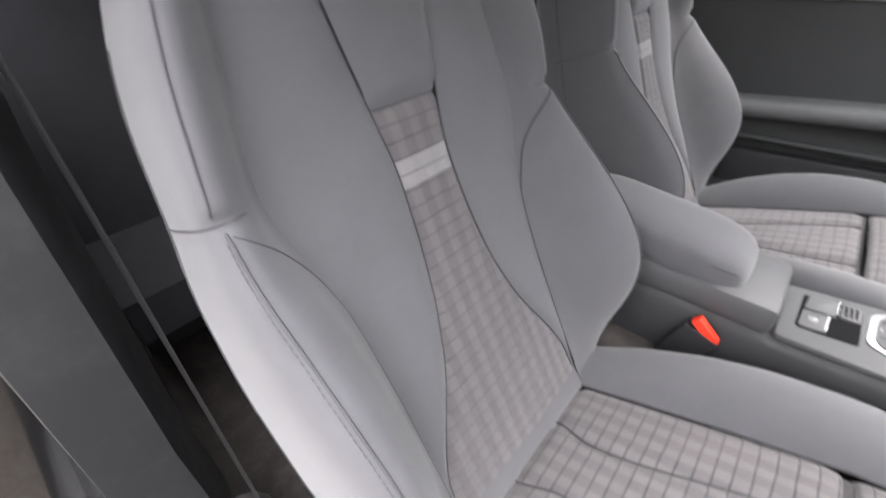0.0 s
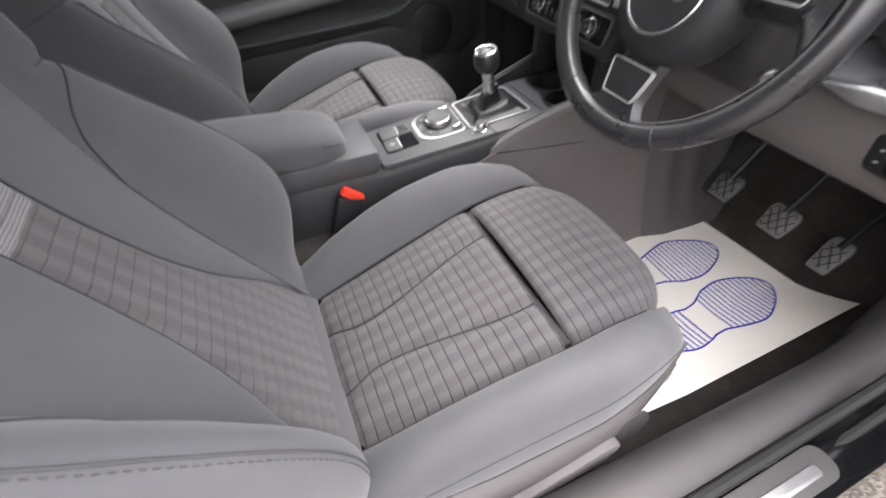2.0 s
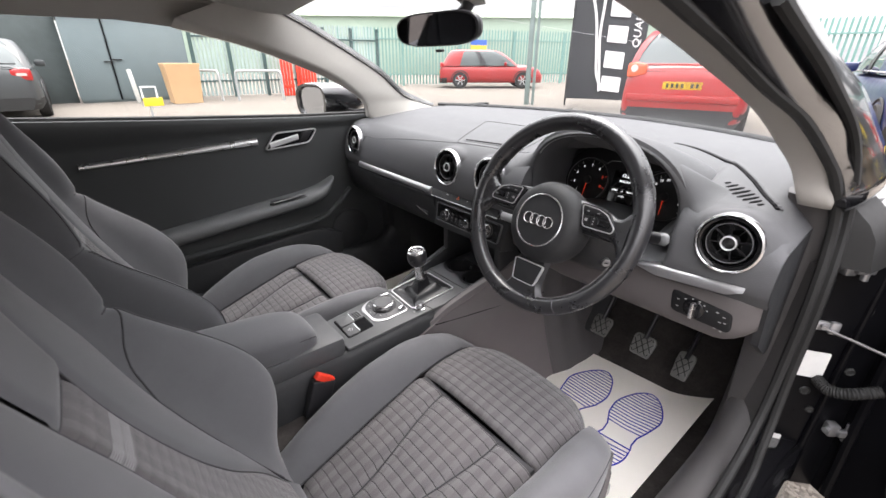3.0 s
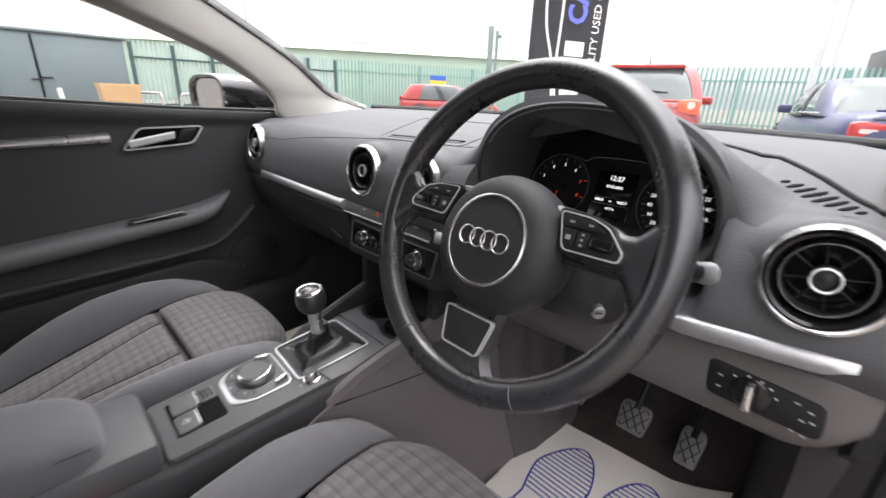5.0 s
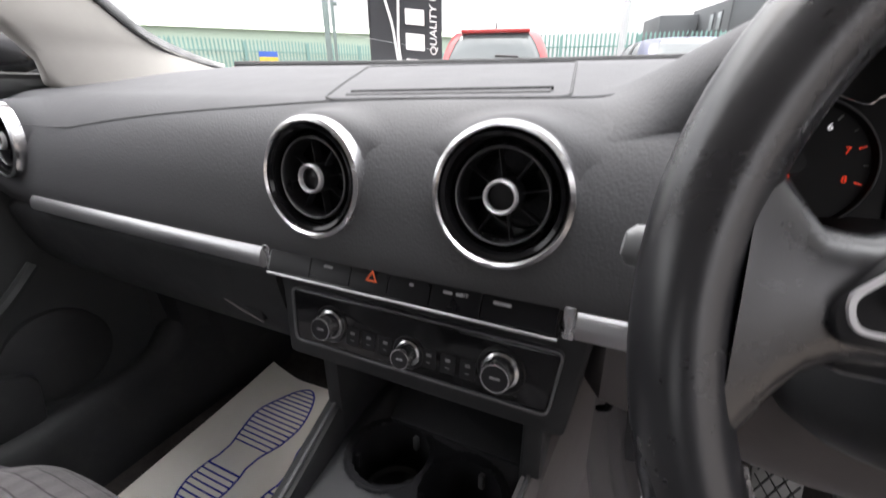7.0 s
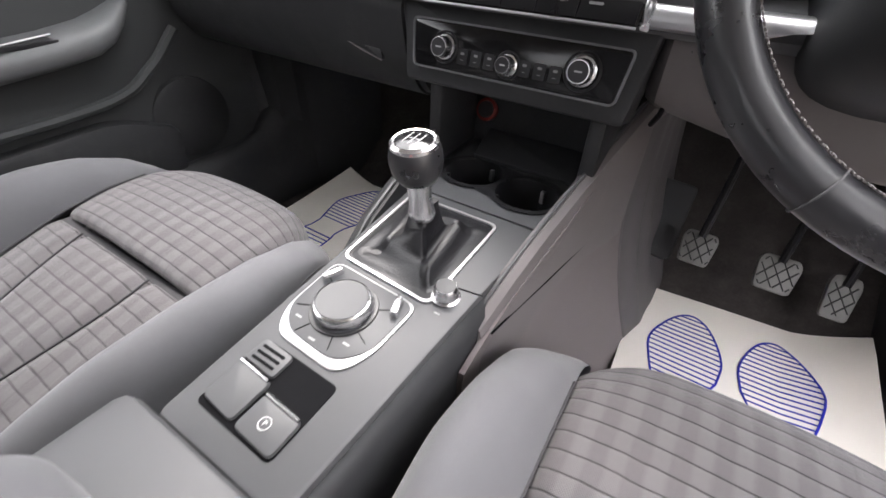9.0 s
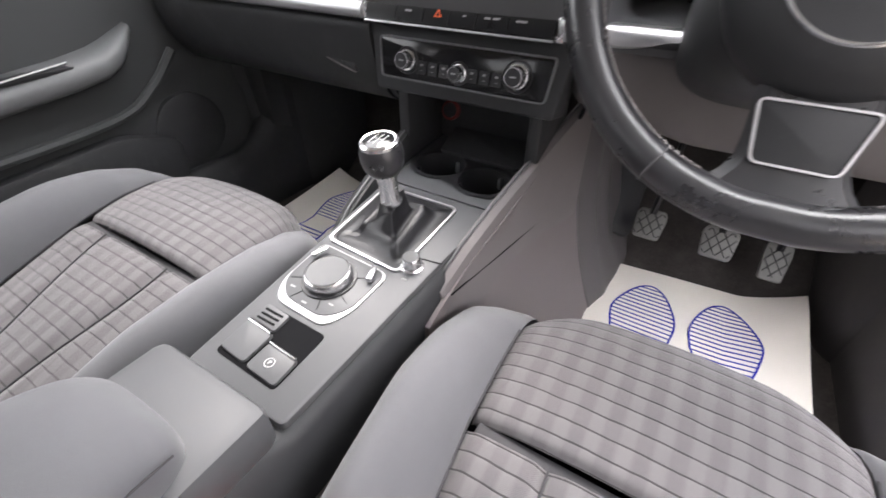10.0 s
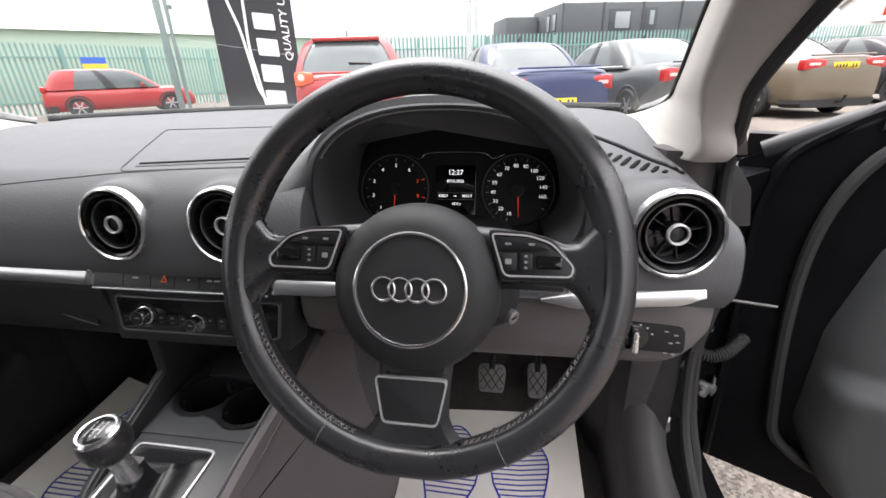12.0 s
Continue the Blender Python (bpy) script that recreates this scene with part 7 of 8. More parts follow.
# ---- doors, mirrors ----
ARM_SKIN = plain("grey armrest skin", (0.115, 0.118, 0.120), 0.55, vary=0.06, scale=25, grain=0.2, grain_scale=500, cells=True, spec=0.35)
def build_passenger_door():
    d = thing("passenger_door", (-0.78, -0.2, 0.30), "closed passenger door with dark trim and aluminium strip", "car door")
    X = -0.735

    def card(y, w):
        """Face of the door card, w from the belt down."""
        belt = linear([(-0.80, 0.980), (-0.69, 0.973), (-0.40, 0.955), (0.0, 0.934), (0.30, 0.926)], y)
        z = belt + (0.33 - belt) * w
        x = X
        if z > 0.894:
            x += 0.020 * math.sin(min(1, (z - 0.894) / (belt - 0.894)) * math.pi * 0.75)
        if z < 0.55:
            x += 0.010 * min(1.0, (0.55 - z) / 0.03)
        return V(x, y, z)

    part("door_card", sheet(card, np.linspace(-0.80, 0.40, 52), np.linspace(0, 1, 60), 0.02, away=(-1, 0, 0)), DOOR_SKIN, d, "dark grained door card", angle=50)
    # fabric field above the armrest
    part("trim_strip", loft([[(X + 0.002, y, z + h), (X + 0.009, y, z + h * 0.80), (X + 0.014, y, z + h * 0.25), (X + 0.0145, y, z - h * 0.3), (X + 0.010, y, z - h * 0.85), (X + 0.002, y, z - h)] for y, z, h in [(yy, linear([(-0.652, 0.845), (-0.165, 0.865)], yy), 0.0075 + 0.005 * (yy + 0.652) / 0.49) for yy in np.linspace(-0.652, -0.160, 14)]]), plain("bright door strip", (0.82, 0.82, 0.83), 0.30, 0.9, vary=0.04), d, "brushed aluminium door strip")
    HM = basis((X + 0.004, -0.036, 0.864), (0, 1, 0.05), (1, 0, 0))
    h = part("door_handle", prism(rpoly([(-0.105, -0.026), (0.060, -0.022), (0.095, 0.022), (-0.060, 0.026)], 0.014), 0.004, HM), DEEP_BLACK, d, "inner door handle in a chrome frame")
    part("handle_frame", band(rpoly([(-0.108, -0.028), (0.062, -0.024), (0.098, 0.024), (-0.061, 0.028)], 0.016), 0.004, 0.010, HM), SILVER, h, "thin chrome frame")
    part("handle_grip", loft([[HM @ V(x, yc + s * 0.010, 0.012 + 0.006 * math.cos(t)) for s, t in ((1, 1.2), (0.6, 0), (-0.6, 0), (-1, 1.2), (0, 2.6))] for x, yc in zip(np.linspace(-0.088, 0.018, 9), np.linspace(-0.012, 0.004, 9))]), SILVER, h, "satin chrome pull handle")
    part("handle_block", prism(rpoly([(0.022, -0.016), (0.054, -0.015), (0.080, 0.017), (0.040, 0.017)], 0.006), 0.008, HM, 0.002), BLACK_PLASTIC, h)
    arm_rings = []
    for y in [-0.79, *np.linspace(-0.72, 0.02, 14), 0.05, 0.075, 0.092, 0.102]:
        e = max(0.0, (y - 0.02) / 0.084)
        zt = linear([(-0.8, 0.590), (-0.5, 0.618), (0.0, 0.668), (0.05, 0.684), (0.102, 0.706)], y)
        hz = 0.027 * (1 - 0.70 * e**2)
        hx = 0.066 * (1 - 0.72 * e**2)
        ring = []
        for a in np.linspace(0, 2 * math.pi, 22, endpoint=False):
            c, q = math.cos(a), math.sin(a)
            ring.append((X + 0.004 + hx * math.copysign(abs(c) ** 0.75, c), y, zt - hz + hz * math.copysign(abs(q) ** 0.75, q)))
        arm_rings.append(ring)
    part("armrest", loft(arm_rings), ARM_SKIN, d, "grey padded armrest", angle=60)
    part("window_switch", prism(rpoly([(-0.07, -0.010), (0.07, -0.012), (0.06, 0.010), (-0.06, 0.010)], 0.005), 0.008, basis((X + 0.050, -0.10, 0.652), (0, 1, 0.11), (0.12, 0, 1)), 0.002), BLACK_PLASTIC, d, "window switch on the armrest")
    part("switch_edge", tube([(X + 0.062, -0.155, 0.655), (X + 0.064, -0.04, 0.668)], 0.0015, 6), BRUSHED, d)
    part("lower_line", tube(spline([(X + 0.030, -0.62, 0.512), (X + 0.032, -0.30, 0.525), (X + 0.030, 0.00, 0.542), (X + 0.026, 0.10, 0.585), (X + 0.020, 0.17, 0.645)], 30), 0.010, 8), DOOR_SKIN, d, "edge of the door pocket")
    part("pocket", prism(rpoly([(-0.40, -0.11), (0.20, -0.11), (0.22, 0.04), (0.10, 0.08), (-0.40, 0.05)], 0.03), 0.035, basis((X + 0.002, -0.10, 0.43), (0, 1, 0), (1, 0, 0)), 0.012), HARD_DARK, d, "door pocket")
    part("speaker", lathe([(0.085, 0.0), (0.083, 0.012), (0.075, 0.016), (0.0, 0.018)], basis((X + 0.002, 0.16, 0.47), (0, 1, 0), (1, 0, 0)), 32), HARD_DARK, d)
    pane = part("window_pane", sheet(lambda u, w: V(-0.755 + 0.105 * w + 0.0 * u, linear([(0, -0.78), (1, 0.36)], u) * (1 - w) + linear([(0, -0.80), (1, -0.28)], u) * w, 0.935 - 0.02 * u * (1 - w) + 0.285 * w - 0.0 * u), np.linspace(0, 1, 12), np.linspace(0, 1, 8)), GLASS, d, "clear side window")
    pane.visible_shadow = False
    part("belt_rubber", tube([(X - 0.018, y, linear([(-0.80, 0.981), (-0.69, 0.974), (-0.40, 0.956), (0.0, 0.935), (0.30, 0.927)], y)) for y in np.linspace(-0.80, 0.36, 20)], 0.009, 6), RUBBER, d)
    part("corner_piece", prism([(0.285, 0.905), (0.375, 0.900), (0.35, 0.925), (0.325, 0.955), (0.275, 0.985)], 0.02, basis((X - 0.012, 0, 0), (0, 1, 0), (1, 0, 0))), BLACK_PLASTIC, d, "black mirror corner piece")
    part("outer_skin", sheet(lambda y, w: V(-0.80 - 0.085 * math.sin(w * math.pi * 0.8), y, 0.93 - 0.62 * w), np.linspace(-0.80, 0.50, 10), np.linspace(0, 1, 10), 0.01, away=(1, 0, 0)), PAINT_BLACK, d, "gloss black outer skin")
    return d


build_passenger_door()

mir = thing("door_mirror", (-0.90, 0.17, 0.96), "black door mirror outside the passenger window", "door mirror")
MM = basis((-0.955, 0.150, 0.968), (1, -0.30, 0), (0.25, -0.97, -0.02))


def squircle(w, h, n=36):
    return [(w * math.copysign(abs(math.cos(a)) ** 0.6, math.cos(a)), h * math.copysign(abs(math.sin(a)) ** 0.7, math.sin(a))) for a in np.linspace(0, 2 * math.pi, n, endpoint=False)]


part("housing", loft([[MM @ V(x + sx, y - 0.002, z) for x, y in squircle(w, h)] for w, h, z, sx in ((0.072, 0.054, -0.010, 0.008), (0.078, 0.060, 0.004, 0.006), (0.095, 0.067, 0.004, 0), (0.100, 0.071, -0.02, 0.003), (0.097, 0.069, -0.07, 0.018), (0.088, 0.060, -0.135, 0.036), (0.066, 0.044, -0.195, 0.055), (0.03, 0.018, -0.225, 0.070))]), PAINT_BLACK, mir, "gloss black mirror housing", angle=60)
part("mirror_glass", prism(squircle(0.073, 0.055), 0.003, MM @ pose(0.008, -0.002, -0.006)), plain("tinted mirror glass", (0.42, 0.44, 0.47), 0.02, 1.0, vary=0.0), mir, "tinted mirror glass")
part("foot", tube([(-0.87, 0.285, 0.915), (-0.82, 0.30, 0.915), (-0.755, 0.315, 0.925)], [0.028, 0.026, 0.030], 12, flat=0.6), BLACK_PLASTIC, mir)

rv = thing("rear_view_mirror", (-0.03, 0.12, 1.2), "dark rear-view mirror hung from the windscreen", "rear-view mirror")
RM = basis((-0.045, 0.088, 1.188), (0.93, 0.22, 0.02), (0.22, -0.97, -0.12))
ol = [(0.122 * math.copysign(abs(math.cos(a)) ** 0.55, math.cos(a)), 0.036 * math.copysign(abs(math.sin(a)) ** 0.75, math.sin(a)) + 0.004) for a in np.linspace(0, 2 * math.pi, 48, endpoint=False)]
part("housing", loft([[RM @ V(x * s, y * s, z) for x, y in ol] for s, z in ((1.0, 0.006), (1.03, 0.0), (1.0, -0.012), (0.75, -0.03), (0.4, -0.036))]), BLACK_PLASTIC, rv, "black mirror housing")
part("mirror_glass", prism([(x * 0.95, y * 0.92) for x, y in ol], 0.002, RM @ pose(0, 0, 0.0055)), plain("dimmed mirror glass", (0.16, 0.16, 0.17), 0.03, 1.0, vary=0.0), rv, "dimming mirror glass")
part("stem", tube([RM @ V(0, 0.0, -0.03), V(-0.02, 0.155, 1.235), V(-0.01, 0.165, 1.265)], [0.012, 0.014, 0.02], 12), BLACK_PLASTIC, rv)
part("tab", rbox(0.02, 0.006, 0.012, RM @ pose(0.01, -0.042, 0), 0.002), BLACK_PLASTIC, rv)
part("sensor_cover", loft([[(-0.01 + w * math.cos(a), y + 0.5 * w * math.sin(a), z) for a in np.linspace(0, 2 * math.pi, 20, endpoint=False)] for w, y, z in ((0.055, 0.12, 1.285), (0.05, 0.15, 1.265), (0.035, 0.175, 1.245))]), HEADLINER, rv, "grey sensor cover")


def build_driver_door():
    """The open door, turned out about its hinge line."""
    d = thing("driver_door", (0.88, 0.42, 0.30), "open driver's door in black with a dark inner panel", "car door")
    # local frame: x along the door away from the hinge, y up, z towards the cabin side
    a = radians(62)
    H = basis((0.885, 0.455, 0.0), (math.sin(a), -math.cos(a), 0), (-math.cos(a), -math.sin(a), 0))
    # H: x axis along the door, z axis out of the inner face; upright is -y or +y
    up = 1 if (H @ V(0, 1, 0) - H @ V(0, 0, 0)).z > 0 else -1

    def D(x, z, n):
        return H @ V(x, up * z, n)

    part("door_shell", loft([[D(x, 0.235, -0.05), D(x, 0.55, -0.10), D(x, 0.80, -0.085), D(x, 0.915, -0.035), D(x, 0.915, 0.0), D(x, 0.80, 0.01), D(x, 0.24, 0.01)] for x in (-0.055, 0.05, 0.4, 0.8, 1.15)]), SHUT_BLACK, d, "black painted door shell")
    # shut face with its pressed edge
    part("shut_flange", tube(spline([D(0.0, 0.25, 0.012), D(-0.01, 0.6, 0.014), D(-0.012, 0.83, 0.012), D(0.06, 0.93, 0.005), D(0.3, 1.05, -0.01), D(0.6, 1.20, -0.05)], 40), 0.010, 8), SHUT_BLACK, d)
    part("door_seal", tube(spline([D(0.9, 0.305, 0.02), D(0.3, 0.305, 0.02), D(0.12, 0.34, 0.022), D(0.08, 0.45, 0.022), D(0.062, 0.72, 0.022), D(0.10, 0.88, 0.018), D(0.20, 0.965, 0.008)], 40), 0.010, 8), RUBBER, d, "black rubber seal")

    def card(k, w):
        z = 0.315 + (0.925 - 0.315) * w
        lead = linear([(0.315, 0.16), (0.40, 0.115), (0.60, 0.115), (0.75, 0.145), (0.85, 0.19), (0.925, 0.26)], z)
        x = lead + (1.05 - lead) * k
        n = 0.055
        ledge = linear([(0.12, 0.545), (0.3, 0.56), (0.9, 0.585)], x)
        if z < ledge:
            n += 0.030 * min(1, (ledge - z) / 0.02)
        e = min(1, (x - lead) / 0.05)
        return D(x, z, 0.012 + (n - 0.012) * math.sin(e * math.pi / 2) - 0.015 * max(0, w - 0.9) / 0.1)

    part("door_card", sheet(card, [0, 0.01, 0.025, 0.045, *np.linspace(0.07, 1, 30)], np.linspace(0, 1, 40), 0.01), DOOR_SKIN, d, "dark grained door card", angle=50)
    part("speaker_cover", lathe([(0.082, 0), (0.080, 0.01), (0.07, 0.014), (0.0, 0.015)], H @ pose(0.30, up * 0.46, 0.072), 32), HARD_DARK, d)
    part("mirror_corner", prism([(-0.06, up * 0.80), (0.36, up * 0.86), (0.34, up * 1.055), (0.13, up * 0.962), (-0.02, up * 0.893), (-0.06, up * 0.872)], 0.03, H @ pose(0, 0, -0.022)), SHUT_BLACK, d)
    fr = bmesh.new()
    tube(spline([D(-0.03, 0.888, 0.0), D(0.05, 0.928, 0.0), D(0.13, 0.965, -0.005), D(0.34, 1.06, -0.02), D(0.60, 1.185, -0.055), D(0.9, 1.25, -0.08), D(1.12, 1.24, -0.085)], 30), 0.014, 10, flat=1.2, up=(0, 0, 1), bm=fr)
    tube([D(1.12, 1.24, -0.085), D(1.14, 0.94, -0.02)], 0.02, 8, bm=fr)
    part("window_frame", fr, BLACK_PLASTIC, d, "black window frame")
    part("waist_rail", tube([D(0.10, 0.94, 0.005), D(0.6, 0.945, 0.005), D(1.14, 0.95, 0.005)], 0.016, 8), RUBBER, d)
    return d


build_driver_door()


# ---- outside: the yard ----
def aggregate(name, dark, pale):
    """Worn surface with the stones of its mix showing."""
    m, nt, N, L, b = nodes_of(name)
    tc = N.new("ShaderNodeTexCoord")
    v = N.new("ShaderNodeTexVoronoi")
    v.inputs["Scale"].default_value = 115
    L.new(tc.outputs["Object"], v.inputs["Vector"])
    s = N.new("ShaderNodeSeparateXYZ")
    L.new(v.outputs["Color"], s.inputs[0])
    c = mixed(nt, ramp(nt, s.outputs[0], 0.0, 1.0), dark, pale)
    c = mixed(nt, math_node(nt, "MULTIPLY", ramp(nt, noise_of(nt, 0.9, 6, 0.7), 0.42, 0.66), 0.45), c, (0.20, 0.178, 0.155))
    c = mixed(nt, math_node(nt, "MULTIPLY", ramp(nt, noise_of(nt, 0.25, 5, 0.7), 0.5, 0.7), 0.35), c, (0.085, 0.076, 0.068))
    L.new(c, b.inputs["Base Color"])
    b.inputs["Roughness"].default_value = 0.95
    b.inputs["Specular IOR Level"].default_value = 0.1
    bump_of(nt, v.outputs["Distance"], 0.6, 0.004)
    return m


YARD = aggregate("worn yard surface", (0.085, 0.074, 0.064), (0.27, 0.242, 0.212))
structure("ground", sheet(lambda u, w: V(u, w, 0.0), np.linspace(-400, 400, 9), np.linspace(-400, 400, 9)), YARD, "pale worn concrete yard", "ground")

CAR_GLASS = plain("tinted car glass", (0.075, 0.088, 0.088), 0.05, vary=0.25, scale=2, coat=0.3, spec=0.5)
RED_LENS = plain("red lamp lens", (0.40, 0.012, 0.012), 0.15, vary=0.1, coat=0.6)
PALE_LENS = plain("clear lamp lens", (0.62, 0.52, 0.48), 0.12, coat=0.6)
ORANGE_LENS = plain("orange lamp lens", (0.75, 0.12, 0.05), 0.15, coat=0.6)
PLATE = plain("yellow number plate", (0.80, 0.58, 0.03), 0.45)
PLATE_INK = plain("plate ink", (0.015, 0.015, 0.015), 0.5)
ALLOY = plain("alloy wheel", (0.55, 0.55, 0.56), 0.35, 0.9)


def paint(name, colour):
    return plain(name, colour, 0.34, vary=0.08, scale=3, coat=0.35, spec=0.35, dust=0.04)


def wheel_of(t, x, y, r, sgn):
    m = basis((x, y, r), (0, 1, 0), (sgn, 0, 0))
    w = part("wheel", lathe([(r * 0.66, 0.0), (r * 0.72, 0.012), (r * 0.92, 0.008), (r, -0.02), (r, -0.17), (r * 0.9, -0.20), (r * 0.6, -0.20)], TM(t) @ m, 28), RUBBER, t)
    part("rim", lathe([(r * 0.68, 0.0), (r * 0.64, 0.006), (r * 0.60, -0.03), (r * 0.30, -0.05), (0.0, -0.05)], TM(t) @ m, 28), BLACK_PLASTIC, w)
    for k in range(6):
        part("spoke", rbox(r * 0.56, r * 0.13, 0.02, TM(t) @ m @ Matrix.Rotation(k * math.pi / 3, 4, "Z") @ pose(r * 0.36, 0, -0.03), 0.004), ALLOY, w)


PLACES = {}


def TM(t):
    return PLACES[t.name]


def yard_car(name, label, at, turn, L, W, H, body, belt, deck, nose, green, lamps, plate_z, rail=None, hump=None, dark_low=0.42, lamp_mat=None):
    """A parked car; its own x runs to its right, y forwards, with the rear bumper at y = 0.
    green: y of the rear glass's foot, the roof's rear end, the roof's front end and the windscreen's foot."""
    t = thing(name, (at[0], at[1], 0), label, "car", "parked cars")
    PLACES[t.name] = m = pose(at[0], at[1], 0, 0, 0, turn)
    ya, yc, yd, yb = green
    h = W / 2

    def wide(y):
        return h * linear([(0, 0.80), (0.06, 0.90), (0.22, 0.97), (0.8, 1.0), (L - 1.0, 1.0), (L - 0.35, 0.93), (L - 0.08, 0.80), (L, 0.66)], y)

    def top(y):
        return linear([(0, deck - 0.20), (0.03, deck - 0.11), (0.08, deck - 0.05), (0.16, deck - 0.015), (0.30, deck), (ya, max(deck, belt - 0.01)), (ya + 0.3, belt), (yb - 0.2, belt), (yb, belt - 0.01), (L - 0.75, nose + 0.10), (L - 0.2, nose), (L, nose - 0.25)], y)

    rings = []
    for y in sorted({0, 0.03, 0.08, 0.16, 0.3, 0.5, 0.75, 1.0, 1.3, 1.7, 2.1, 2.5, 2.9, L - 1.0, L - 0.7, L - 0.4, L - 0.15, L - 0.04, L}):
        w, z = wide(y), top(y)
        half = [(w * 0.86, 0.22), (w * 0.97, 0.30), (w, 0.45), (w * 1.0, z * 0.60), (w * 0.985, z * 0.76), (w * 0.95, z * 0.88), (w * 0.87, z * 0.955), (w * 0.62, z * 0.995), (w * 0.25, z + 0.012)]
        rings.append([m @ V(x, y, zz) for x, zz in half] + [m @ V(-x, y, zz) for x, zz in half[::-1]])
    bd = part("body", loft(rings), body, t, angle=60)
    low = []
    for y in (-0.012, 0.0, 0.10, 0.3):
        w = wide(max(0, y)) * 1.006 + (0.004 if y < 0 else 0)
        low.append([m @ V(x, y, zz) for x, zz in ((w * 0.9, 0.20), (w, dark_low * 0.8), (w * 0.99, dark_low), (-w * 0.99, dark_low), (-w, dark_low * 0.8), (-w * 0.9, 0.20))])
    part("lower_bumper", loft(low), RUBBER, t, "black lower bumper")
    # glasshouse: one smooth dome, its upper part the roof
    def ring_at(k):
        f = math.sin(min(1.0, k) * math.pi / 2) ** 0.9
        q = k**0.92
        y0, y1 = ya + (yc - ya) * q, yb + (yd - yb) * q
        w = h * (0.93 - 0.26 * k**1.25)
        z = belt - 0.03 + (H - belt + 0.03) * f
        shrink = max(0.0, k - 0.86) / 0.14
        y0, y1, w = y0 + 0.30 * shrink**2, y1 - 0.30 * shrink**2, w * (1 - 0.30 * shrink**2)
        c = 0.18 + 0.14 * k
        pts = []
        for x, y, a0 in ((w, y1, 0), (-w, y1, 90), (-w, y0, 180), (w, y0, 270)):
            cx, cy = x - math.copysign(c, x), (y - c if y == y1 else y + c)
            pts += [(cx + c * math.cos(radians(a0 + 22.5 * n_)), cy + c * math.sin(radians(a0 + 22.5 * n_))) for n_ in range(5)]
            nx, ny = {0: (-w, y1), 90: (-w, y0), 180: (w, y0), 270: (w, y1)}[a0]
            ex, ey = pts[-1]
            tx, ty = (nx + c, ny) if a0 == 0 else (nx, ny + c) if a0 == 90 else (nx - c, ny) if a0 == 180 else (nx, ny - c)
            pts += [(ex + (tx - ex) * n_ / 10, ey + (ty - ey) * n_ / 10) for n_ in range(1, 10)]
        bulge = 0.035
        return [m @ V(x, y, z + bulge * shrink * (1 - (x / h) ** 2)) for x, y in pts]

    lower_k = [0.0, 0.2, 0.4, 0.58, 0.72, 0.80]
    part("window_band", loft([ring_at(k) for k in lower_k], caps=False), CAR_GLASS, t, "tinted car windows", angle=60)
    part("roof", loft([ring_at(k) for k in (0.78, 0.84, 0.88, 0.92, 0.96, 0.985, 1.0)]), body, t, angle=60)
    mid = m @ V(0, (ya + yb) / 2, belt)

    def panel(name, i0, i1, mat, ks=lower_k):
        rows = []
        for k in ks:
            r_ = ring_at(k)
            rows.append([p + (p - mid).normalized() * 0.012 for p in (r_ + r_)[i0:i1 + 1]])
        bm_ = bmesh.new()
        rows_to_faces(bm_, rows)
        part(name, bm_, mat, t, angle=60)

    panel("rear_pillar", 26 if hump is None else 24, 31, body)
    panel("rear_pillar", 43, 48 if hump is None else 50, body)
    panel("front_pillar", 1, 4, body)
    panel("front_pillar", 14, 17, body)
    panel("door_pillar", 22, 23, BLACK_PLASTIC)
    panel("door_pillar", 51, 52, BLACK_PLASTIC)
    for sx in (1, -1):
        if rail:
            part("window_trim", tube([m @ V(sx * (h * 0.935), y, belt + 0.005) for y in np.linspace(ya + 0.25, yb - 0.2, 8)], 0.012, 5), rail, t)
        part("door_mirror", rbox(0.20, 0.10, 0.14, m @ pose(sx * (h + 0.06), yb - 0.55, belt - 0.02), 0.04), body, t)
        for y in (0.85, L - 0.85):
            part("wheel_arch", tube([m @ V(sx * (h * 0.995), y + 0.37 * math.cos(a), 0.32 + 0.37 * math.sin(a)) for a in np.linspace(0, math.pi, 14)], 0.02, 5), RUBBER, t)
            wheel_of(t, sx * (h + 0.012), y, 0.32, sx)
        x0, x1, z0, z1, mats = lamps
        x1 = min(x1, h * 0.905)
        out = rpoly([(sx * x0, z0 + 0.05), (sx * (x0 + 0.14), z0 + 0.01), (sx * x1, z0), (sx * x1, z1 - 0.02), (sx * (x1 - 0.10), z1), (sx * x0, z1 - 0.03)], 0.035, 4)
        lm = basis((0, 0.125, 0), (1, 0, 0), (0, -1, 0))
        lamp = part("rear_lamp", prism(out, 0.118, m @ lm, 0.03), mats, t, "rear lamp")
        if mats is RED_LENS:
            part("lamp_inset", prism(rrect((x1 - x0) * 0.5, (z1 - z0) * 0.22, 0.02, cx=sx * (x0 + 0.52 * (x1 - x0))), 0.004, m @ lm @ pose(0, (z0 + z1) / 2, 0.1165)), PALE_LENS, lamp)
        if mats is ORANGE_LENS:
            part("lamp_inset", lathe([(0.0, 0.082), (0.05, 0.08), (0.055, 0.07)], m @ lm @ pose(0, 0, 0.040) @ pose(sx * (x0 + 0.62 * (x1 - x0)), (z0 + z1) / 2 + 0.02, 0), 20), PALE_LENS, t)
    pm = m @ basis((0, -0.008 if plate_z < 0.7 else 0.012, plate_z), (1, 0, 0), (0, -1, 0))
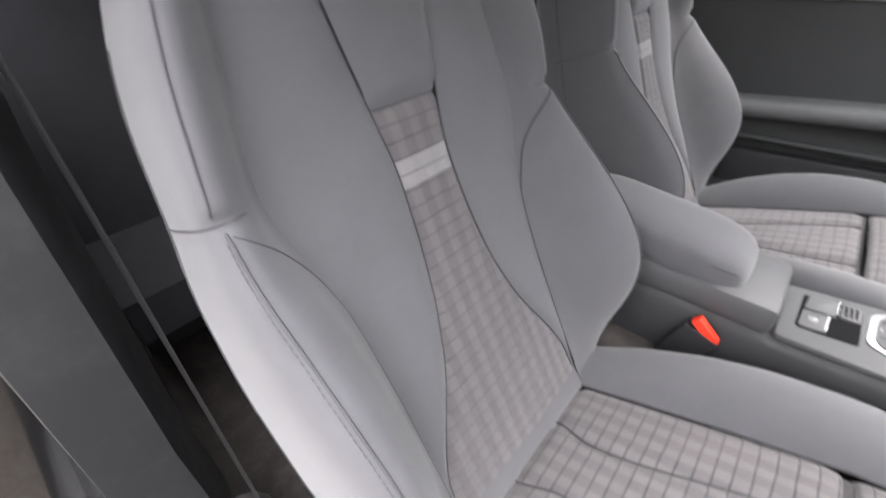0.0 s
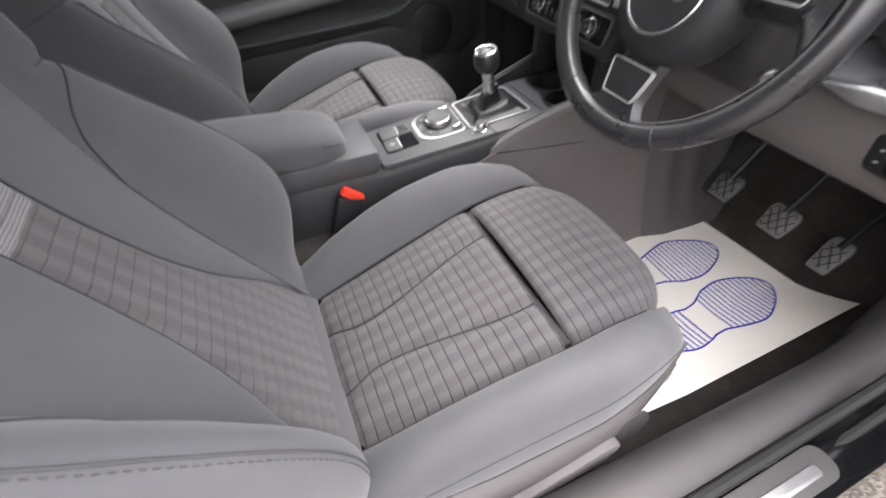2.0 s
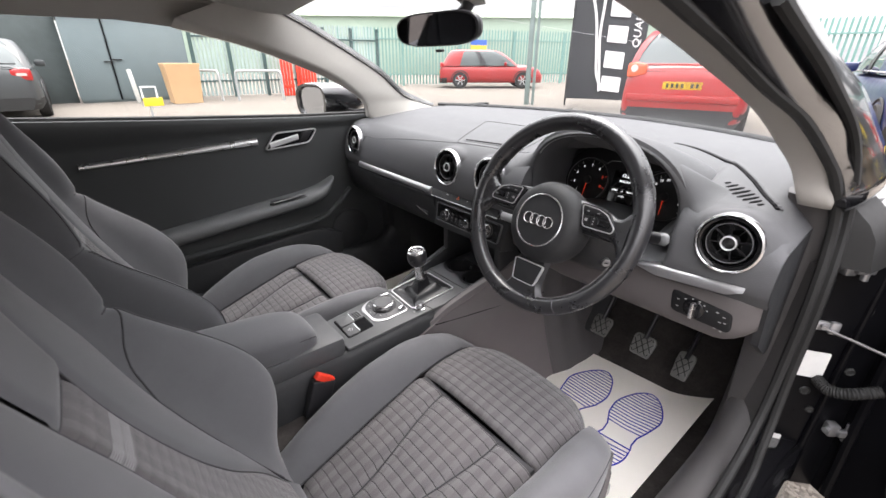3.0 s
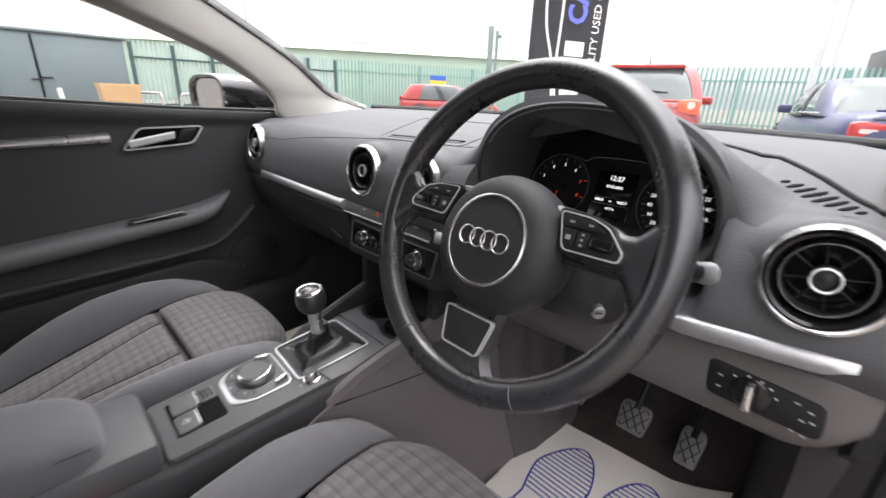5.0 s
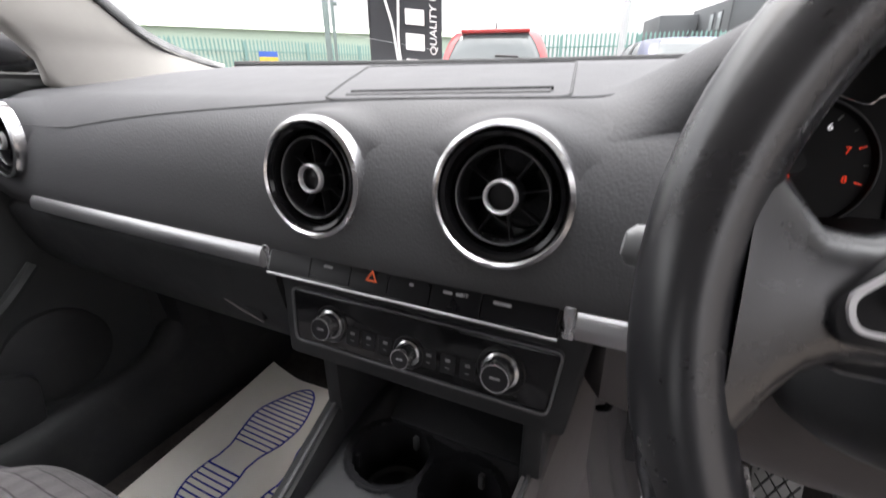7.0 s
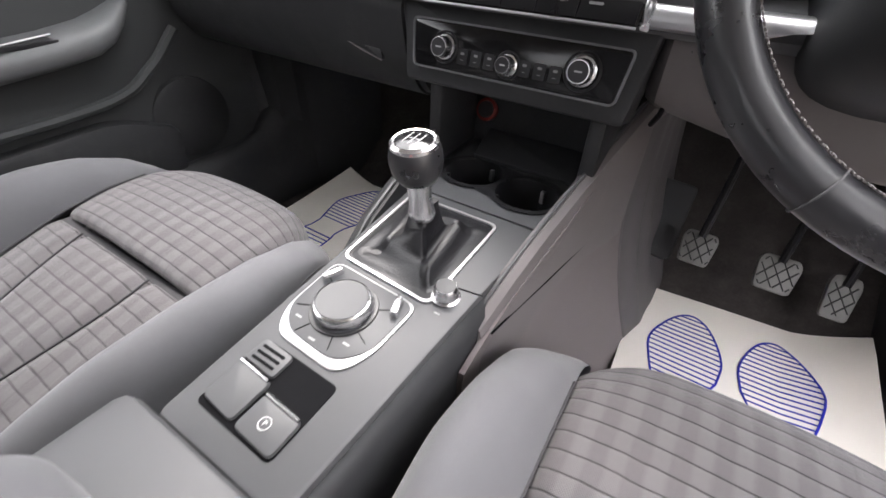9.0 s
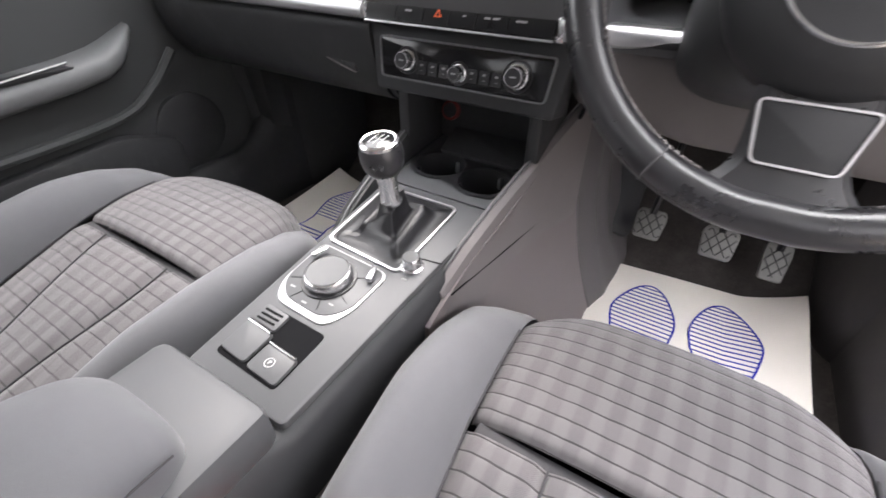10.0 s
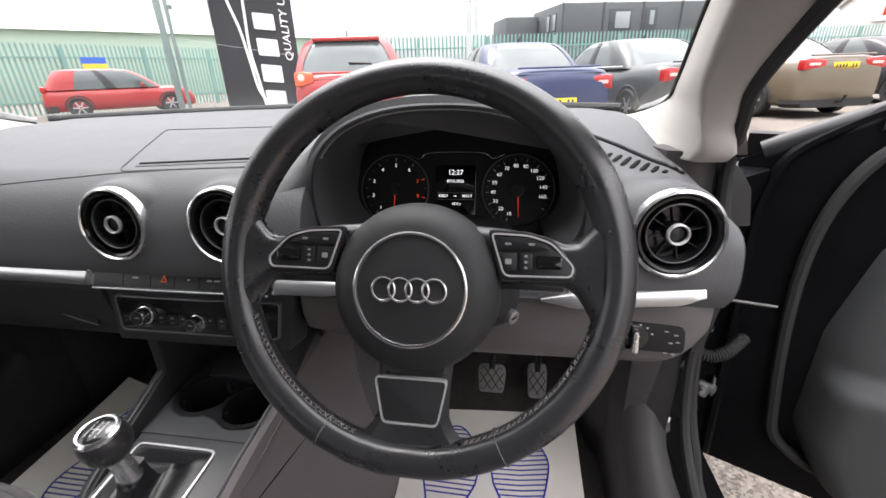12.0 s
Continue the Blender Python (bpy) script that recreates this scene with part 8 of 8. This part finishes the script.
    pl = part("number_plate", prism(rrect(0.52, 0.11, 0.01), 0.012, pm, 0.002), PLATE, t, "yellow number plate")
    for k in range(7):
        if k != 4:
            part("plate_bar", prism(rrect(0.034, 0.058, 0.004, cx=-0.195 + 0.065 * k), 0.001, pm @ pose(0, 0, 0.0121)), PLATE_INK, pl)
    part("boot_line", tube([m @ V(x, 0.045 + 0.02 * (x / h) ** 2, deck - 0.09) for x in np.linspace(-h * 0.72, h * 0.72, 8)], 0.008, 5), RUBBER, t)
    part("bumper_crease", tube([m @ V(x, 0.012 + 0.05 * (abs(x) / h) ** 3, deck * 0.60) for x in np.linspace(-h * 0.80, h * 0.80, 12)], 0.007, 5), RUBBER, t)
    part("boot_lip", tube([m @ V(x, 0.075 + 0.05 * (x / h) ** 2, deck + 0.004) for x in np.linspace(-h * 0.70, h * 0.70, 10)], 0.016, 6), body, t)
    part("boot_trim", tube([m @ V(x, 0.024, deck - 0.30) for x in np.linspace(-h * 0.42, h * 0.42, 6)], 0.013, 6), CHROME if rail else body, t)
    part("badge", lathe([(0.0, 0.02), (0.035, 0.018), (0.042, 0.008)], m @ basis((0, 0.045, deck - 0.16), (1, 0, 0), (0, -1, 0)), 18), ALLOY, t, "plain silver badge")
    part("roof_aerial", tube([m @ V(0, yc + 0.25, H - 0.01), m @ V(0, yc + 0.12, H + 0.13)], [0.018, 0.006], 6), BLACK_PLASTIC, t)
    return t, m


RED_PAINT = paint("faded red paint", (0.34, 0.022, 0.022))
BLUE_PAINT = paint("dark blue paint", (0.014, 0.024, 0.085))
GREY_PAINT = paint("dark grey paint", (0.045, 0.049, 0.051))
GOLD_PAINT = paint("beige metallic paint", (0.125, 0.100, 0.068))
NIGHT_PAINT = paint("black paint", (0.012, 0.013, 0.016))
SLATE_PAINT = paint("slate paint", (0.055, 0.065, 0.085))

ROW = 17
juke, jm = yard_car("red_crossover", "red crossover hatchback parked with its rear to the camera", (-2.04, 6.28), ROW, 4.13, 1.76, 1.56, RED_PAINT, 1.06, 1.06, 0.92, (0.14, 0.66, 2.35, 3.1), (0.52, 0.80, 0.88, 1.10, ORANGE_LENS), 0.78, hump=0.10, dark_low=0.46)
part("roof_spoiler", rbox(1.04, 0.30, 0.06, jm @ pose(0, 0.60, 1.525, 4, 0, 0), 0.025), RED_PAINT, juke, "red roof spoiler over the rear window")
part("rear_wiper", tube([jm @ V(0.02, 0.235, 1.20), jm @ V(0.36, 0.235, 1.18)], 0.018, 6), BLACK_PLASTIC, juke)
part("bumper_bar", rbox(1.5, 0.06, 0.10, jm @ pose(0, 0.0, 0.55), 0.02), RED_PAINT, juke)
yard_car("blue_saloon", "dark blue saloon parked in a row of cars", (1.12, 6.62), ROW, 4.82, 1.82, 1.46, BLUE_PAINT, 0.98, 1.03, 0.80, (1.15, 1.95, 3.0, 3.75), (0.50, 0.86, 0.70, 0.92, RED_LENS), 0.55, rail=CHROME)
yard_car("grey_saloon", "dark grey saloon parked beside the blue one", (3.55, 7.55), ROW, 4.83, 1.85, 1.48, GREY_PAINT, 1.0, 1.05, 0.80, (0.95, 1.9, 3.0, 3.8), (0.42, 0.88, 0.76, 0.98, RED_LENS), 0.55, rail=CHROME)
gold, gm = yard_car("beige_saloon", "beige metallic saloon with a tow bar", (6.25, 8.9), ROW, 4.85, 1.88, 1.48, GOLD_PAINT, 1.0, 1.08, 0.80, (0.75, 1.75, 3.0, 3.8), (0.40, 0.88, 0.84, 1.04, RED_LENS), 0.90, rail=CHROME, dark_low=0.34)
part("tow_bar", tube([gm @ V(0, 0.1, 0.30), gm @ V(0, -0.10, 0.30), gm @ V(0, -0.15, 0.42)], 0.025, 8), RUBBER, gold)
yard_car("black_saloon", "black saloon at the end of the row", (9.9, 10.6), ROW, 4.8, 1.85, 1.46, NIGHT_PAINT, 1.0, 1.05, 0.80, (0.95, 1.9, 3.0, 3.8), (0.42, 0.88, 0.76, 0.98, RED_LENS), 0.55)
yard_car("slate_hatchback", "slate blue hatchback parked behind the row", (0.35, 11.2), ROW, 4.2, 1.76, 1.47, SLATE_PAINT, 0.98, 1.02, 0.85, (0.12, 0.6, 2.4, 3.1), (0.5, 0.82, 0.8, 1.0, RED_LENS), 0.62)
yard_car("red_people_carrier", "red people carrier standing by the green fence", (-14.6, 12.0), -40, 4.3, 1.72, 1.46, RED_PAINT, 0.90, 0.93, 0.80, (0.10, 0.55, 2.2, 3.25), (0.5, 0.80, 0.80, 1.00, RED_LENS), 0.62)
yard_car("grey_estate", "dark grey car with its rear to the yard", (-10.85, -1.88), 91, 4.4, 1.78, 1.46, GREY_PAINT, 0.96, 1.02, 0.82, (0.2, 0.8, 2.5, 3.3), (0.5, 0.84, 0.72, 0.95, RED_LENS), 0.78, rail=CHROME)

# ---- fences ----
FENCE_GREEN = plain("teal fence paint", (0.17, 0.32, 0.29), 0.6, vary=0.15, scale=4, dust=0.15)
FENCE_DARK = plain("dark green fence paint", (0.045, 0.085, 0.085), 0.6, vary=0.15, scale=4)
PALE_PALES = plain("weathered galvanised pales", (0.36, 0.45, 0.43), 0.6, vary=0.2, scale=3)


def palisade(name, label, a, b, height, mat, pale_mat, pitch=0.155, post_every=2.75, sheet_back=None):
    a, b = V(*a), V(*b)
    t = thing(name, a, label, "fence", "yard fences")
    d = (b - a).normalized()
    n = int((b - a).length / pitch)
    side = d.cross(V(0, 0, 1))
    bm = bmesh.new()
    for i in range(n):
        p = a + d * (i * pitch)
        q = [p - d * 0.034, p - d * 0.034 + V(0, 0, height - 0.08), p + V(0, 0, height), p + d * 0.034 + V(0, 0, height - 0.08), p + d * 0.034]
        f = [bm.verts.new(v + V(0, 0, 0.05)) for v in q]
        g = [bm.verts.new(v + V(0, 0, 0.05) + side * 0.012) for v in q]
        bm.faces.new(f)
        bm.faces.new(g[::-1])
        for k in range(5):
            bm.faces.new((f[k], f[(k + 1) % 5], g[(k + 1) % 5], g[k]))
    ob = part("pale_row", bm, pale_mat, t, "close row of pointed steel pales")
    ob["kind"] = "stuff"
    for z in (0.45, height - 0.45):
        part("rail", rbox((b - a).length, 0.05, 0.05, basis((a + b) / 2 + side * 0.04 + V(0, 0, z), d, (0, 0, 1)), 0), mat, t)
    k = 0.0
    while k <= (b - a).length:
        part("post", rbox(0.10, 0.06, height - 0.05, basis(a + d * k + side * 0.08, d, (0, 0, 1)), 0), mat, t)
        k += post_every
    return t


palisade("palisade_fence", "teal steel palisade fence behind the yard", (-17.5, 8.8, 0), (-12.2, 22.5, 0), 2.35, FENCE_GREEN, FENCE_GREEN)
palisade("palisade_fence", "teal steel palisade fence behind the parked cars", (-6.0, 17.0, 0), (24.0, 25.5, 0), 2.3, FENCE_GREEN, FENCE_GREEN)
part("fence_panel", rbox(3.2, 0.05, 2.0, basis((-10.4, 21.8, 0.0), (0.95, -0.3, 0), (0, 0, 1)), 0.01), FENCE_GREEN, tagged(thing("sheet_gate", (-10.4, 21.8, 0), "teal sheet steel gate beside the fence", "gate")))
palisade("slatted_fence", "dark posts with pale slats beside the shed", (-14.7, 2.5, 0), (-14.2, 8.6, 0), 2.15, FENCE_DARK, PALE_PALES, pitch=0.115, post_every=1.02)
flag = thing("fence_banner", (-15.05, 14.7, 1.2), "small blue and yellow banner tied to the fence", "banner")
FB = basis((-15.05, 14.7, 1.72), (0.36, 0.93, 0), (0.93, -0.36, 0))
part("cloth", prism(rrect(0.80, 0.22, 0.01, cy=0.11), 0.01, FB), plain("blue cloth", (0.05, 0.14, 0.55), 0.8), flag)
part("cloth", prism(rrect(0.80, 0.22, 0.01, cy=-0.11), 0.01, FB), plain("yellow cloth", (0.75, 0.55, 0.06), 0.8), flag)
wh = thing("warehouse", (-30, 30, 0), "long low warehouse with a pale green roof", "warehouse")
WHM = pose(-33, 27, 0, 0, 0, 55)
part("wall", rbox(46, 10, 4.2, WHM, 0.02), plain("pale green sheet wall", (0.35, 0.44, 0.36), 0.7, scale=1), wh)
part("roof", loft([[WHM @ V(x, -5.3, 4.2), WHM @ V(x, 0, 5.2), WHM @ V(x, 5.3, 4.2), WHM @ V(x, 0, 4.3)] for x in (-23.3, 23.3)]), plain("pale green roof sheets", (0.42, 0.50, 0.38), 0.7, scale=1), wh)

# ---- posts, banner ----
POST_GREY = plain("grey green post paint", (0.16, 0.21, 0.20), 0.55, vary=0.15)
LAMP_GREY = plain("galvanised lamp post", (0.42, 0.43, 0.43), 0.5, 0.3, vary=0.1)
gp = thing("gate_post", (-7.1, 8.9, 0), "grey steel gate post with a hinge stub", "post")
part("shaft", rbox(0.12, 0.12, 2.72, pose(-7.10, 8.90, 0, 0, 0, 30), 0.01), POST_GREY, gp)
part("shaft", rbox(0.07, 0.07, 2.62, pose(-6.96, 8.98, 0, 0, 0, 30), 0.01), POST_GREY, gp)
part("stub", rbox(0.10, 0.05, 0.08, pose(-6.90, 9.0, 2.45, 0, 0, 30), 0.01), POST_GREY, gp)
for x, y, hgt in ((-0.78, 12.0, 9.0), (-1.286, 20.0, 9.0), (15.2, 21.5, 9.0), (-24.0, 9.5, 7.0)):
    lp = thing("lamp_post", (x, y, 0), "tall plain galvanised lamp post", "lamp post", "lamp posts")
    part("shaft", tube([(x, y, 0), (x, y, 1.2), (x, y, 1.25), (x, y, hgt)], [0.09, 0.09, 0.07, 0.045], 12), LAMP_GREY, lp)
    part("arm", tube([(x, y, hgt - 0.05), (x + 0.3, y, hgt + 0.1), (x + 0.8, y, hgt + 0.12)], 0.03, 8), LAMP_GREY, lp)

BLACK_CLOTH = plain("black banner cloth", (0.018, 0.020, 0.024), 0.75, vary=0.2, scale=3)
WHITE_CLOTH = plain("white banner print", (0.75, 0.75, 0.75), 0.7)
BLUE_CLOTH = plain("blue banner print", (0.13, 0.16, 0.62), 0.7)
bn = thing("feather_banner", (-5.55, 9.95, 0), "tall black advertising banner with white print", "banner")
BN = basis((-5.55, 9.95, 0.18), (0.90, 0.43, 0), (0.43, -0.90, 0))
part("cloth", sheet(lambda u, w: BN @ V(u + 0.0, w, 0.02 * math.sin(w * 1.7) + 0.015 * math.sin(u * 4)), np.linspace(-0.86, 0.86, 9), np.linspace(0, 5.2, 30), 0.006), BLACK_CLOTH, bn, "black banner cloth")
part("pole", tube([BN @ V(-0.88, -0.18, 0), BN @ V(-0.88, 5.3, 0)], 0.025, 8), BLACK_PLASTIC, bn)
UPW = BN @ pose(0, 0, 0.045, 0, 0, 90)
for y0, w_ in ((0.18, 0.44), (0.72, 0.48), (1.30, 0.46), (1.86, 0.42)):
    part("print_block", prism(rpoly([(y0, -0.44), (y0 + w_ * 0.80, -0.44), (y0 + w_ * 0.90, 0.02), (y0 + w_ * 0.10, 0.02)], 0.03), 0.004, UPW), WHITE_CLOTH, bn, "plain white print shape")
lettering("CARS", 0.60, UPW @ pose(3.30, -0.22, 0.002), BLUE_CLOTH, bn, depth=0.002, bold=4, slant=0.1)
lettering("QUALITY USED CARS", 0.235, UPW @ pose(2.45, -0.66, 0.002), WHITE_CLOTH, bn, depth=0.002, bold=2, squeeze=1.12, slant=0.15)
for pts in ([(0.25, -0.02), (0.6, 0.16), (1.2, 0.24), (1.9, 0.34), (2.6, 0.52), (3.4, 0.55), (4.2, 0.40)], [(0.2, 0.05), (0.8, 0.12), (1.5, 0.20), (2.2, 0.18), (3.2, 0.16), (4.6, 0.22)]):
    part("print_line", tube([UPW @ V(x, y, 0.0) for x, y in spline(pts, 30)], 0.035, 6, flat=0.1, up=(0.38, -0.925, 0)), WHITE_CLOTH, bn, "white drawn line")

# ---- shed, bin, hoops, barriers on the passenger's side ----
SHED = plain("grey blue shed paint", (0.155, 0.195, 0.205), 0.6, vary=0.12, scale=2.5, dust=0.12)
sh = thing("steel_shed", (-15.8, 1.0, 0), "grey-blue steel store with double doors", "shed")
part("body", rbox(2.6, 2.75, 2.12, pose(-15.95, 0.98, 0), 0.02), SHED, sh)
part("roof_edge", rbox(2.75, 2.95, 0.06, pose(-15.95, 0.98, 2.12), 0.01), SHED, sh)
for y, w_ in ((0.02, 0.86), (1.42, 1.80)):
    part("door", rbox(0.03, w_, 2.0, pose(-14.635, y, 0.06), 0.006), SHED, sh, "flat steel door")
part("door_gap", rbox(0.012, 0.03, 2.0, pose(-14.625, 0.485, 0.06), 0), DEEP_BLACK, sh)
part("door_handle", rbox(0.05, 0.22, 0.03, pose(-14.60, 0.42, 1.02), 0.006), BLACK_PLASTIC, sh)
part("door_handle", rbox(0.05, 0.22, 0.03, pose(-14.60, 0.62, 1.07), 0.006), BLACK_PLASTIC, sh)
sc = thing("slatted_screen", (-15.0, -2.4, 0), "dark boarded screen with slanting boards", "screen")
part("backing", rbox(0.05, 4.6, 2.2, pose(-15.0, -2.75, 0), 0.01), plain("dark boards", (0.07, 0.085, 0.085), 0.7, vary=0.2), sc)
for k in range(22):
    part("board", rbox(0.03, 0.14, 3.1, pose(-14.96, -5.4 + 0.26 * k, 0.0) @ pose(0, 0, 0, 35, 0, 0), 0), FENCE_DARK, sc) if 5 < k < 17 else None
bx = thing("wooden_bin", (-13.35, 1.85, 0), "pale wooden litter bin housing", "bin")
part("housing", loft([[V(-13.35 + sx * w_, 1.85 + sy * w_, z) for sx, sy in ((-1, -1), (1, -1), (1, 1), (-1, 1))] for z, w_ in ((0, 0.34), (0.9, 0.40), (0.95, 0.42), (1.0, 0.42))]), plain("tan board", (0.62, 0.40, 0.22), 0.7, vary=0.12, scale=5), bx)
for a, b in (((-14.3, 2.35), (-13.2, 2.75)), ((-13.0, 3.15), (-12.3, 4.2))):
    hp = thing("hoop_barrier", (*a, 0), "galvanised steel hoop barrier on the yard", "barrier", "hoop barriers")
    a3, b3 = V(*a, 0), V(*b, 0)
    part("hoop", tube(spline([a3, a3 + V(0, 0, 0.66), a3.lerp(b3, 0.04) + V(0, 0, 0.77), a3.lerp(b3, 0.12) + V(0, 0, 0.80), a3.lerp(b3, 0.88) + V(0, 0, 0.80), a3.lerp(b3, 0.96) + V(0, 0, 0.77), b3 + V(0, 0, 0.66), b3], 40), 0.035, 10), LAMP_GREY, hp)
for y, n in ((5.0, 4), (5.65, 7)):
    rb = thing("red_barrier", (-14.0, y, 0), "red plastic barrier panel standing by the fence", "barrier", "red barriers")
    part("frame", rbox(0.06, 0.10 * n, 0.10, pose(-13.9, y, 1.25), 0.01), RED_PLASTIC, rb)
    part("frame", rbox(0.06, 0.10 * n, 0.10, pose(-13.9, y, 0.25), 0.01), RED_PLASTIC, rb)
    for k in range(n):
        part("slat", rbox(0.04, 0.075, 1.30, pose(-13.9, y - 0.05 * n + 0.05 + 0.10 * k, 0.0), 0.01), RED_PLASTIC, rb)
pk = thing("parking_stand", (-8.65, 0.44, 0), "small stand with a yellow board", "sign stand")
part("post", tube([(-8.65, 0.44, 0), (-8.65, 0.44, 0.45)], 0.02, 8), LAMP_GREY, pk)
part("board", rbox(0.03, 0.30, 0.14, pose(-8.63, 0.50, 0.34), 0.005), PLATE, pk)
part("loop", tube([(-8.65, 0.36, 0.48), (-8.65, 0.36, 0.66), (-8.65, 0.58, 0.66), (-8.65, 0.58, 0.48)], 0.018, 6), WHITE_CLOTH, pk)
wp = thing("white_post", (-13.9, 0.75, 0), "short white concrete post", "post")
part("shaft", rbox(0.10, 0.10, 0.85, pose(-13.9, 0.80, 0, 4, 0, 0), 0.015), plain("white concrete", (0.6, 0.6, 0.57), 0.8), wp)

# ---- site cabins and the far warehouse ----
CABIN = plain("grey cabin sheet", (0.085, 0.092, 0.098), 0.6, vary=0.1, scale=1.5)
TRIMG = plain("dark cabin trim", (0.05, 0.055, 0.06), 0.6)
PANE = plain("cabin window pane", (0.30, 0.33, 0.34), 0.1, vary=0.2, scale=1)
for z in (0.0, 2.62):
    sb = thing("site_cabin", (3.6, 34.4, z), "dark grey stacked site cabin with windows", "site cabin", "site cabins")
    CM = basis((3.55, 34.4, z), (0.955, 0.297, 0), (0, 0, 1))
    part("wall", rbox(12.2, 6.0, 2.56, CM @ pose(6.1, 3.0, 0), 0.05), CABIN, sb)
    for x in (0.05, 3.1, 6.1, 9.1, 12.15):
        part("rib", rbox(0.10, 0.10, 2.58, CM @ pose(x, -0.02, 0), 0), TRIMG, sb)
    for x in (4.4,):
        wd = part("window", rbox(1.7, 0.06, 1.35, CM @ pose(x, -0.02, 0.75), 0.01), TRIMG, sb)
        part("pane", rbox(1.1, 0.04, 1.05, CM @ pose(x + 0.15, -0.05, 0.9), 0.005), PANE, wd)
    dr = part("door", rbox(0.95, 0.05, 2.1, CM @ pose(6.75, -0.03, 0.1), 0.01), TRIMG, sb)
    part("pane", rbox(0.35, 0.03, 0.9, CM @ pose(6.8, -0.06, 1.1), 0.005), PANE, dr)
    for y in (1.3, 2.5):
        wd = part("window", rbox(0.06, 0.7, 1.2, CM @ pose(-0.02, y, 0.85), 0.01), TRIMG, sb)
        part("pane", rbox(0.04, 0.5, 1.0, CM @ pose(-0.05, y, 0.95), 0.005), PANE, wd)
    part("side_unit", rbox(2.6, 4.0, 2.2, CM @ pose(-1.4, 6.6, 0), 0.03), CABIN, sb)
fw = thing("retail_unit", (28, 38, 0), "pale industrial unit with a red sign", "industrial unit")
FW = basis((21.0, 33.0, 0), (0.90, -0.44, 0), (0, 0, 1))
part("wall", rbox(40, 10, 4.6, FW @ pose(20, 5, 0), 0.05), plain("pale cladding", (0.52, 0.50, 0.47), 0.7, scale=0.8), fw)
part("roof_band", rbox(40.4, 10.4, 0.9, FW @ pose(20, 5, 4.6), 0.05), plain("grey fascia", (0.34, 0.34, 0.34), 0.7, scale=0.8), fw)
part("sign_board", rbox(4.2, 0.10, 1.1, FW @ pose(3.0, -0.08, 3.0), 0.02), WHITE_CLOTH, fw, "white sign with red marks")
for k in range(5):
    part("sign_mark", rbox(0.5, 0.04, 0.5, FW @ pose(1.5 + 0.72 * k, -0.15, 3.3), 0.02), RED_PLASTIC, fw)
part("picture_board", rbox(6.0, 0.10, 1.5, FW @ pose(9.5, -0.08, 2.4), 0.02), plain("brown picture board", (0.20, 0.16, 0.12), 0.6, scale=1, vary=0.4), fw)


# unseen wall added beside the car to block low sky light
structure("light_block_wall", rbox(0.4, 19, 2.9, pose(6.2, -7.2, 0), 0.02), plain("grey rendered wall", (0.34, 0.33, 0.32), 0.9, vary=0.12, scale=1.5), "unseen plain grey wall that blocks low sky light", "wall")
